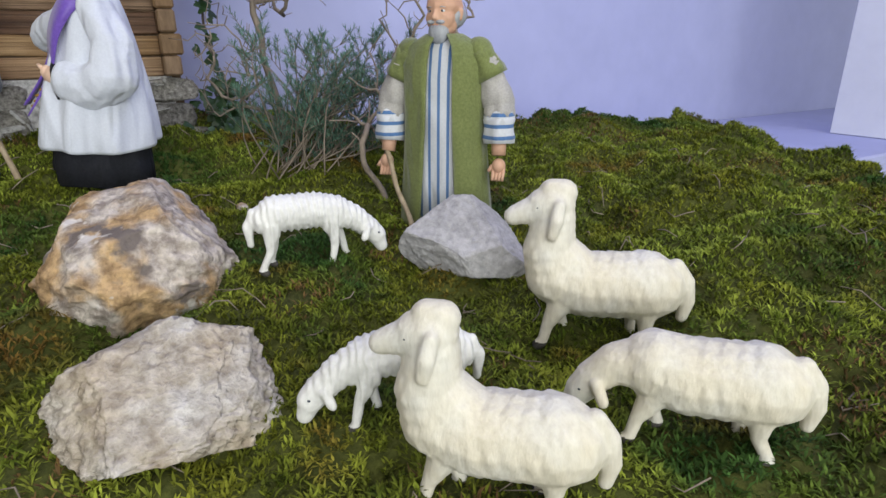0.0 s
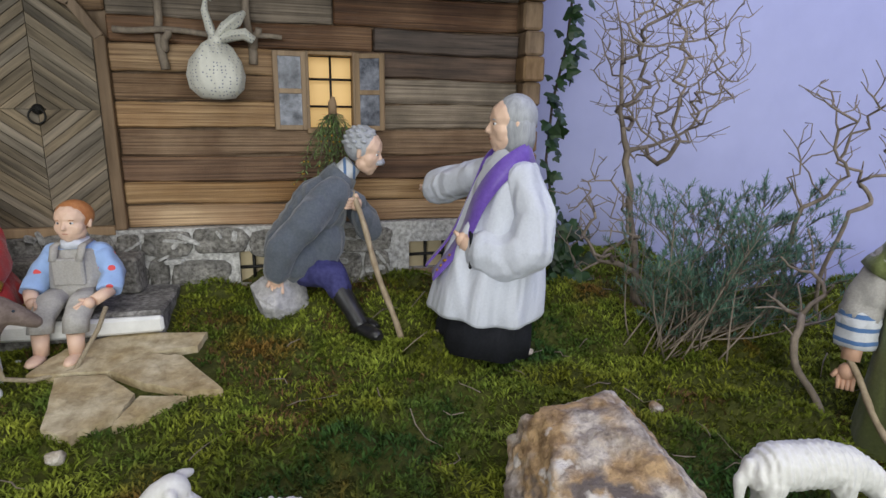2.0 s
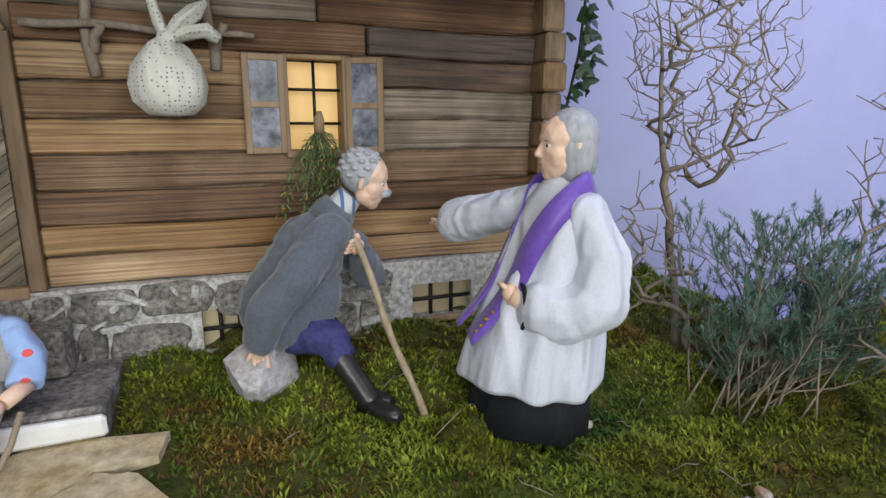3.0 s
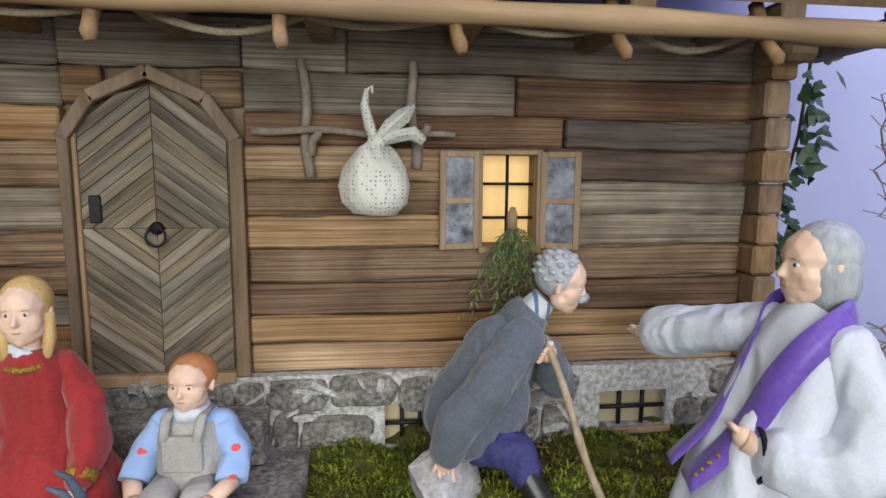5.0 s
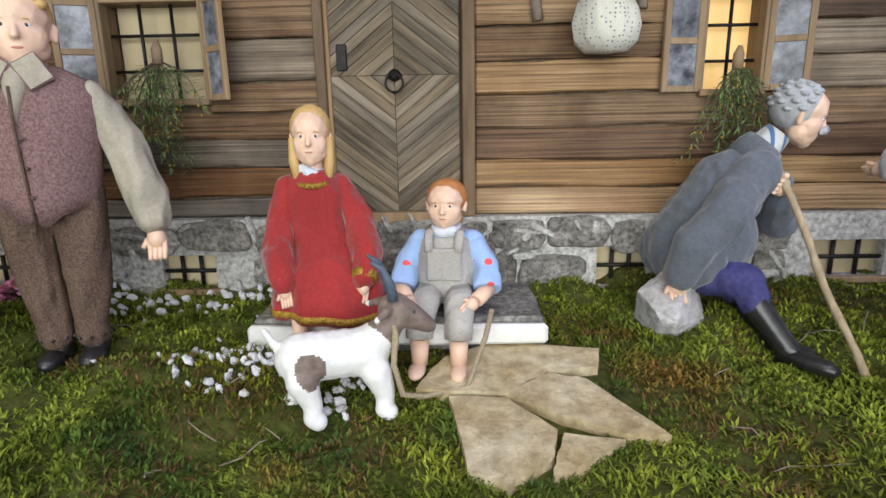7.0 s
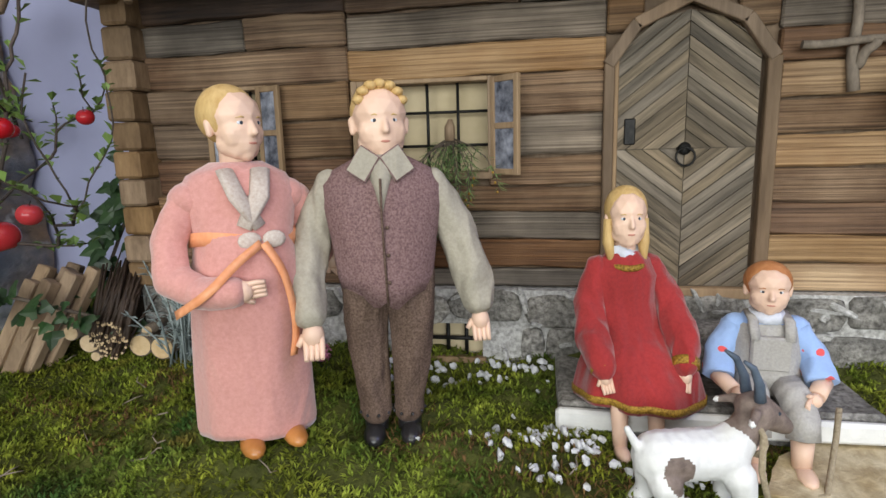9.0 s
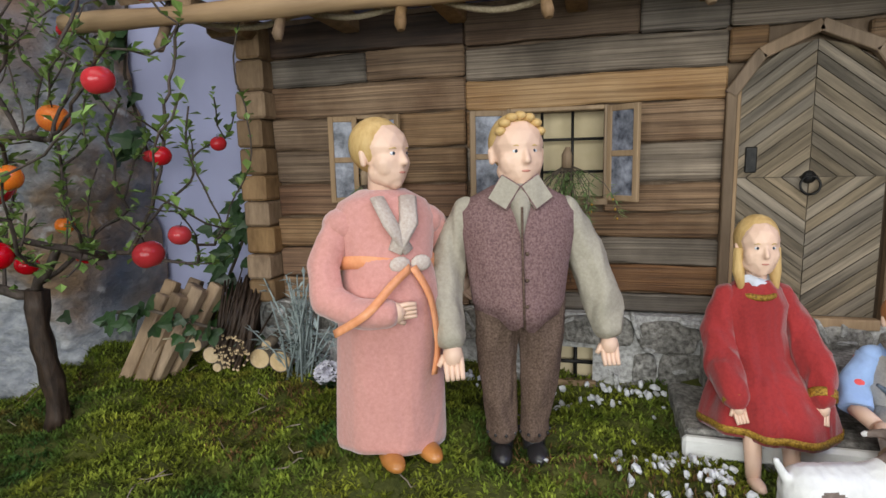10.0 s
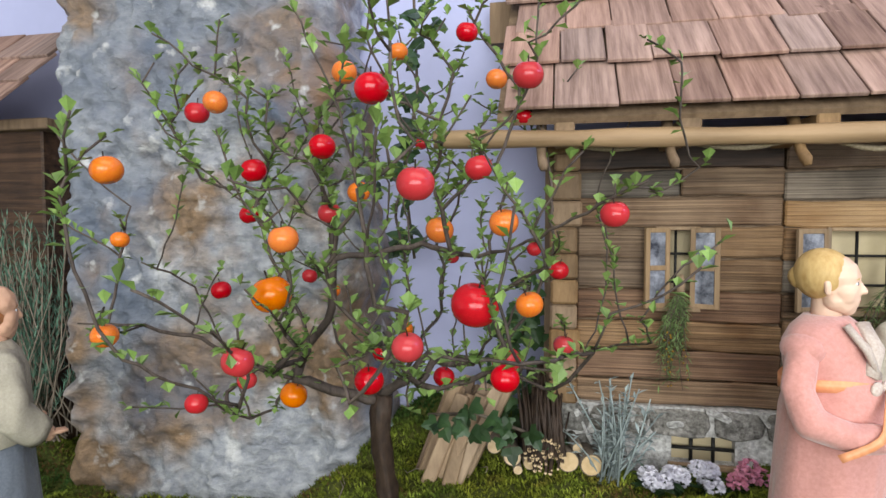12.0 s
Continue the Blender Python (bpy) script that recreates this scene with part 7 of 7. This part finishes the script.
for _list, _me, _lab in ((REDS + MORE, apple_mesh("red_apple", APPLE_RED), "glossy red apple"), (ORANGES, apple_mesh("orange_apple", APPLE_ORANGE), "glossy orange and yellow apple")):
    for _x, _y, _z, _r in _list:
        _ob = new("apple", _me)
        _ob.parent = TREE
        _ob["label"] = _lab
        _ob.matrix_local = Matrix.Translation(Vector((_x, _y, _z)) - TREE.location) @ pose(0, 0, 0, _rng.uniform(-18, 18), _rng.uniform(-18, 18), _rng.uniform(0, 360)) @ Matrix.Scale(_r * 0.00080, 4)


# ---------------------------------------------------------------- dry shrub, saplings, heather bush
def dry_tree(at, fork, centre, radii, count, seed, tip, power, most, label, limbs=()):
    rng = random.Random(seed)
    at = Vector(at)
    nodes = [at.lerp(Vector(fork), u) + Vector((0.005 * math.sin(u * 6 + seed), 0.004 * math.sin(u * 4), 0)) for u in np.linspace(0, 1, 9)]
    parents = list(range(-1, 8))
    goals = []
    while len(goals) < count:
        p = Vector((rng.uniform(-1, 1), rng.uniform(-1, 1), rng.uniform(-1, 1)))
        if p.length < 1 and p.length > 0.3:
            goals.append(Vector((centre[0] + p.x * radii[0], centre[1] + p.y * radii[1], centre[2] + p.z * radii[2])))
    goals.sort(key=lambda p: (p - Vector(fork)).length)
    grow_on(nodes, parents, [Vector(l) for l in limbs], 0.014, rng, 0.1, 4)
    grow_on(nodes, parents, goals, 0.011, rng, 0.15, 5)
    for i in range(9 + len(limbs), len(nodes)):
        if rng.random() < 0.33:
            way = (nodes[i] - nodes[parents[i]]).normalized() * 0.6 + Vector((rng.uniform(-1, 1), rng.uniform(-1, 1), rng.uniform(-0.1, 1.2))) * 0.8
            size = rng.uniform(0.010, 0.026)
            nodes += [nodes[i] + way * size * 0.5 + Vector((0.001, 0, 0)), nodes[i] + way * size]
            parents += [i, len(nodes) - 2]
    thing = empty("dry_shrub", tuple(at), label, "shrub")
    part("branches", branch_mesh(nodes, parents, tip, power, most, 6), DRY_TWIG, thing)
    return thing


dry_tree(on_moss(0.668, -0.120, 0.004), (0.655, -0.105, 0.030), (0.690, -0.110, 0.235), (0.110, 0.075, 0.155), 700, 5, 0.00050, 0.38, 0.0064, "bare dry shrub with dense pale brown twigs",
         ((0.628, -0.104, 0.152), (0.610, -0.10, 0.30), (0.735, -0.10, 0.130), (0.745, -0.11, 0.25)))
dry_tree(on_moss(0.660, -0.160, 0.004), (0.640, -0.150, -0.060), (0.590, -0.140, 0.020), (0.060, 0.050, 0.080), 90, 8, 0.0006, 0.42, 0.0045, "low bare dry twigs beside the house corner")
dry_tree(on_moss(0.800, -0.215, 0.004), (0.815, -0.220, 0.020), (0.830, -0.225, 0.120), (0.045, 0.040, 0.085), 50, 11, 0.0006, 0.46, 0.0042, "thin bare sapling against the wall")
dry_tree(on_moss(0.880, -0.210, 0.004), (0.900, -0.210, 0.030), (0.925, -0.210, 0.120), (0.055, 0.040, 0.080), 44, 15, 0.0006, 0.46, 0.0040, "thin bare sapling against the wall")
dry_tree(on_moss(0.722, -0.375, 0.004), (0.708, -0.340, -0.085), (0.745, -0.300, -0.030), (0.060, 0.050, 0.050), 14, 19, 0.0010, 0.5, 0.0050, "forked dry branch stuck in the moss")

_rng = random.Random(31)
BUSH = empty("heather_bush", on_moss(0.690, -0.235), "bushy blue-green heather with fine upright stems", "bush")
_stems, _needles = bmesh.new(), bmesh.new()
for _k in range(70):
    _b0 = Vector(on_moss(0.625 + _rng.gauss(0.03, 0.026), -0.235 + _rng.gauss(0, 0.018)))
    _e0 = Vector((0.715 + _rng.uniform(-0.115, 0.150), -0.225 + _rng.uniform(-0.075, 0.075), -0.115 + 0.175 * math.sqrt(_rng.random())))
    _bow = Vector((_rng.uniform(-1, 1), _rng.uniform(-1, 1), _rng.uniform(-0.6, 1.0))) * 0.040
    _line = [_b0.lerp(_e0, u) + _bow * math.sin(math.pi * u) for u in np.linspace(0, 1, 7)]
    add_tube(_stems, _line, [0.0013, 0.0011, 0.0010, 0.0008, 0.0007, 0.0005, 0.0003], 4)
    for _j in range(9):
        _u = _rng.uniform(0.30, 1.0)
        _p = _b0.lerp(_e0, _u) + _bow * math.sin(math.pi * _u)
        _way = (_e0 - _b0).normalized() * 0.5 + Vector((_rng.uniform(-1, 1), _rng.uniform(-1, 1), _rng.uniform(-0.1, 1.1)))
        _q = _p + _way.normalized() * _rng.uniform(0.020, 0.048)
        _mid = _p.lerp(_q, 0.5) + Vector((_rng.uniform(-1, 1), _rng.uniform(-1, 1), 0.6)) * 0.004
        add_tube(_stems, [_p, _mid, _q], [0.0006, 0.0005, 0.0003], 4)
        for _n2 in range(46):
            _t = _rng.uniform(0.1, 1.0)
            _d = (_q - _p).normalized() * 0.8 + Vector((_rng.uniform(-1, 1), _rng.uniform(-1, 1), _rng.uniform(-0.4, 0.8)))
            add_leaf(_needles, (_p.lerp(_mid, _t * 2) if _t < 0.5 else _mid.lerp(_q, _t * 2 - 1)), _d, _rng.uniform(0.005, 0.011), 0, 0.13, 0.03)
part("stems", _stems, DRY_TWIG, BUSH)
part("needles", _needles, HEATHER, BUSH, "fine blue-green needle leaves")


# green branches left of the cliff
_rng = random.Random(37)
FAR = empty("heather_bush", (-1.50, -0.03, float(ground_z(-1.5, -0.03))), "dark green needle bush beside the cliff", "bush")
_needles = bmesh.new()
_stems = bmesh.new()
for _k in range(150):
    _b0 = Vector((-1.52 + _rng.gauss(0, 0.05), -0.03 + _rng.gauss(0, 0.02), -0.10))
    _e0 = Vector((-1.55 + _rng.uniform(-0.16, 0.14), -0.04 + _rng.uniform(-0.05, 0.05), _rng.uniform(0.00, 0.25)))
    add_tube(_stems, [_b0, _b0.lerp(_e0, 0.5) + Vector((0.01, 0, 0)), _e0], [0.0016, 0.0012, 0.0005], 4)
    for _j in range(50):
        _u = _rng.uniform(0.3, 1.0)
        _d = (_e0 - _b0).normalized() * 0.8 + Vector((_rng.uniform(-1, 1), _rng.uniform(-1, 1), _rng.uniform(-0.3, 0.6))) * 0.8
        add_leaf(_needles, _b0.lerp(_e0, _u), _d, _rng.uniform(0.010, 0.020), 0, 0.12, 0.03)
part("stems", _stems, DRY_TWIG, FAR)
part("needles", _needles, HEATHER, FAR)


# ---------------------------------------------------------------- ivy
def ivy(name, line, spread, count, size, seed, label):
    rng = random.Random(seed)
    line = [Vector(p) for p in line]
    thing = empty(name, tuple(line[0]), label, "ivy")
    bm = bmesh.new()
    add_tube(bm, line, [0.0022] * len(line), 6)
    part("vine", bm, BARK, thing)
    bm = bmesh.new()
    for k in range(count):
        u = rng.random() * (len(line) - 1)
        i = int(u)
        p = line[i].lerp(line[i + 1], u - i) + Vector((rng.gauss(0, spread), rng.uniform(-0.03, 0.004), rng.gauss(0, spread * 0.6)))
        way = Vector((rng.uniform(-1, 1), -0.5, rng.uniform(-1, 0.2))).normalized()
        face = Vector((rng.uniform(-0.4, 0.4), -1, rng.uniform(0, 0.7))).normalized()
        side = way.cross(face).normalized()
        s = size * rng.uniform(0.6, 1.2)
        shape = ((0, 0), (0.5, 0.05), (0.62, 0.38), (0.32, 0.5), (0.26, 0.72), (0, 1.05), (-0.26, 0.72), (-0.32, 0.5), (-0.62, 0.38), (-0.5, 0.05))
        vs = [bm.verts.new(p + side * s * a + way * s * b - face * s * 0.18 * abs(a)) for a, b in shape]
        mid = bm.verts.new(p + way * s * 0.4 + face * s * 0.04)
        for j in range(len(vs)):
            bm.faces.new((vs[j], vs[(j + 1) % len(vs)], mid))
    part("leaves", bm, IVY_LEAF, thing)


ivy("ivy", [(0.600, -0.02, -0.10), (0.608, 0.03, -0.02), (0.596, 0.05, 0.08), (0.602, 0.05, 0.17), (0.620, 0.05, 0.25), (0.626, 0.045, 0.36)], 0.0085, 88, 0.019, 1, "dark green ivy climbing the house corner")
ivy("ivy", [(0.585, -0.02, -0.10), (0.600, -0.03, -0.07), (0.590, 0.00, -0.02)], 0.018, 60, 0.022, 4, "dark green ivy clump at the foot of the house")
ivy("ivy", [(-0.800, 0.00, -0.06), (-0.770, 0.02, 0.02), (-0.745, 0.03, 0.08), (-0.735, 0.04, 0.15)], 0.016, 70, 0.024, 2, "green ivy growing beside the house corner post")
ivy("ivy", [(-0.700, -0.03, -0.05), (-0.790, -0.10, 0.005), (-0.850, -0.10, 0.000)], 0.012, 34, 0.019, 3, "ivy spray trailing over the firewood")
ivy("ivy", [(-0.905, 0.05, 0.18), (-0.915, 0.03, 0.30), (-0.895, 0.03, 0.42), (-0.900, 0.03, 0.55)], 0.014, 46, 0.026, 6, "ivy hanging beside the painted cliff")


# ---------------------------------------------------------------- firewood, flowers, gravel
BUNDLE = empty("firewood_bundle", (-0.825, -0.045, float(ground_z(-0.825, -0.045))), "bundle of split firewood tied with cord, leaning", "firewood")
_rng = random.Random(9)
for _k in range(11):
    _a = 2.4 * _k
    _rr = 0.007 + 0.0078 * math.sqrt(_k)
    _m = pose(-0.842 + _rr * math.cos(_a), -0.060 + _rr * math.sin(_a), float(ground_z(-0.825, -0.06)) - 0.004, -20 + _rng.uniform(-2, 2), 20 + _rng.uniform(-3, 3), _rng.uniform(-20, 20))
    part("split_log", box((-0.0088, -0.0076, 0), (0.0088, 0.0076, 0.122 + _rng.uniform(-0.008, 0.01)), 0.0018, _m), FRAME_WOOD if _k % 3 else JAMB_WOOD, BUNDLE)
_bm = bmesh.new()
_o = Vector((-0.813, -0.040, -0.035))
add_tube(_bm, [_o + Vector((0.030 * math.cos(a), 0.030 * math.sin(a), 0.006 * math.sin(a))) for a in np.linspace(0, 2 * math.pi, 20)], 0.0014, 6)
part("cord", _bm, ROPE, BUNDLE)

for _x, _z, _r in ((-0.752, -0.064, 0.0115), (-0.775, -0.052, 0.0095), (-0.683, -0.064, 0.0135), (-0.655, -0.066, 0.0140), (-0.672, -0.046, 0.0065), (-0.730, -0.070, 0.0085), (-0.745, -0.080, 0.0060)):
    _bm = bmesh.new()
    add_tube(_bm, [(_x - 0.010, 0.010, _z), (_x, -0.052, _z)], _r, 16, 0)
    add_tube(_bm, [(_x, -0.0515, _z), (_x + 0.0002, -0.0528, _z)], _r * 0.90, 16, 1)
    solid("log", _bm, [BARK, CUT_WOOD], "short round log with pale sawn end", "log", "stacked round logs", at=(_x, -0.03, _z - _r))

BRUSH = empty("brushwood_bundle", (-0.715, -0.035, -0.085), "bundle of thin dark brushwood twigs with cut ends", "firewood")
_bm = bmesh.new()
_ends2 = bmesh.new()
for _k in range(70):
    _a, _rr = _rng.uniform(0, 6.28), 0.024 * math.sqrt(_rng.random())
    _p0 = Vector((-0.712 + _rr * math.cos(_a), -0.066, -0.052 + _rr * math.sin(_a)))
    _p1 = _p0 + Vector((_rng.uniform(-0.015, 0.015), 0.05, 0.062 + _rng.uniform(-0.01, 0.02)))
    _r2 = _rng.uniform(0.0012, 0.0028)
    add_tube(_bm, [_p0, _p0.lerp(_p1, 0.5) + Vector((0, 0, 0.003)), _p1], [_r2, _r2, _r2 * 0.6], 5)
    add_tube(_ends2, [_p0 + Vector((0, -0.0004, 0)), _p0 + Vector((0, -0.0012, 0))], _r2 * 0.9, 5)
part("twigs", _bm, DARK_BARK, BRUSH)
part("cut_ends", _ends2, CUT_WOOD, BRUSH)
_bm = bmesh.new()
twig_line(_bm, (-0.735, 0.02, -0.085), (-0.722, 0.03, 0.040), 0.020, 0.013, 0.004, 3)
part("stump", _bm, DARK_BARK, BRUSH)

PLANT = empty("silver_plant", (-0.632, -0.045, -0.088), "pale silver-leaved plant beside the stone base", "plant")
_bm = bmesh.new()
for _k in range(26):
    _b0 = Vector((-0.632 + _rng.gauss(0, 0.008), -0.045 + _rng.gauss(0, 0.006), -0.088))
    _e0 = _b0 + Vector((_rng.gauss(0, 0.026), _rng.gauss(-0.006, 0.012), _rng.uniform(0.05, 0.135)))
    add_tube(_bm, [_b0, _b0.lerp(_e0, 0.5) + Vector((0.003, 0, 0.003)), _e0], [0.0014, 0.0012, 0.0008], 5)
    for _j in range(16):
        _u = _rng.uniform(0.25, 1)
        add_leaf(_bm, _b0.lerp(_e0, _u), Vector((_rng.uniform(-1, 1), _rng.uniform(-1, 0.5), _rng.uniform(-0.1, 0.9))), _rng.uniform(0.008, 0.016), 0, 0.35, 0.08)
part("leaves", _bm, SILVER_LEAF, PLANT)


def flower_clump(at, size, petals, count, label, seed):
    rng = random.Random(seed)
    thing = empty("flower_clump", at, label, "flowers", "flowers before the house")
    bm, leaves = bmesh.new(), bmesh.new()
    at = Vector(at)
    for h in range(count):
        c = at + Vector((rng.uniform(-1, 1) * size[0], rng.uniform(-1, 1) * size[1], size[2] * rng.uniform(0.5, 1)))
        for k in range(26):
            d = Vector((rng.uniform(-1, 1), rng.uniform(-1, 0.6), rng.uniform(-0.3, 1))).normalized()
            side = d.cross(Vector((0.3, 0.2, 1))).normalized()
            up = side.cross(d)
            for j in range(4):
                a = j * math.pi / 2 + rng.uniform(0, 1)
                w = (side * math.cos(a) + up * math.sin(a))
                add_leaf(bm, c + d * 0.009, w + d * 0.3, 0.0068, 0, 0.9, 0.1, False)
        for k in range(5):
            add_leaf(leaves, c - Vector((0, 0, 0.008)), Vector((rng.uniform(-1, 1), rng.uniform(-1, 0.3), rng.uniform(-0.4, 0.5))), rng.uniform(0.016, 0.026), 0, 0.6, 0.1)
    part("petals", bm, petals, thing)
    part("leaves", leaves, [IVY_LEAF], thing, "dark green leaves")


flower_clump((-0.585, -0.062, -0.092), (0.026, 0.012, 0.030), PETAL_WHITE, 6, "white and lilac artificial hydrangea heads on the moss", 2)
flower_clump((-0.540, -0.056, -0.092), (0.024, 0.012, 0.030), PETAL_WHITE, 6, "white artificial blossoms on the moss", 3)
flower_clump((-0.480, -0.050, -0.090), (0.020, 0.010, 0.036), PETAL_PINK, 4, "pink artificial blossoms with dark leaves", 5)

_bm = bmesh.new()
_rng = random.Random(13)
for _k in range(190):
    _u = _rng.random()
    if _u < 0.36:
        _x, _y = _rng.uniform(-0.43, -0.205), -0.018 - abs(_rng.gauss(0, 0.022))
    elif _u < 0.85:
        _x, _y = _rng.gauss(-0.205, 0.028), _rng.gauss(-0.150, 0.024)
    elif _u < 0.97:
        _x, _y = _rng.gauss(-0.125, 0.022), _rng.gauss(-0.190, 0.016)
    else:
        _x, _y = _rng.uniform(-0.52, -0.10), _rng.uniform(-0.24, -0.05)
    if _x > -0.207 and _y > -0.135:
        continue
    _r2 = _rng.uniform(0.0020, 0.0052)
    _m = Matrix.Translation((_x, _y, float(moss_z(np.float64(_x), np.float64(_y))) + _r2 * 0.4 + 0.0025)) @ pose(0, 0, 0, _rng.uniform(0, 90), _rng.uniform(0, 90), _rng.uniform(0, 90)) @ Matrix.Diagonal((_r2 * 1.35, _r2, _r2 * 0.6, 1))
    bmesh.ops.create_icosphere(_bm, subdivisions=1, radius=1.0, matrix=_m)
for _v in _bm.verts:
    _v.co += noise.noise_vector(_v.co * 900) * 0.0014
solid("gravel", _bm, GRAVEL, "loose white gravel chips strewn over the moss", "gravel", kind="stuff")
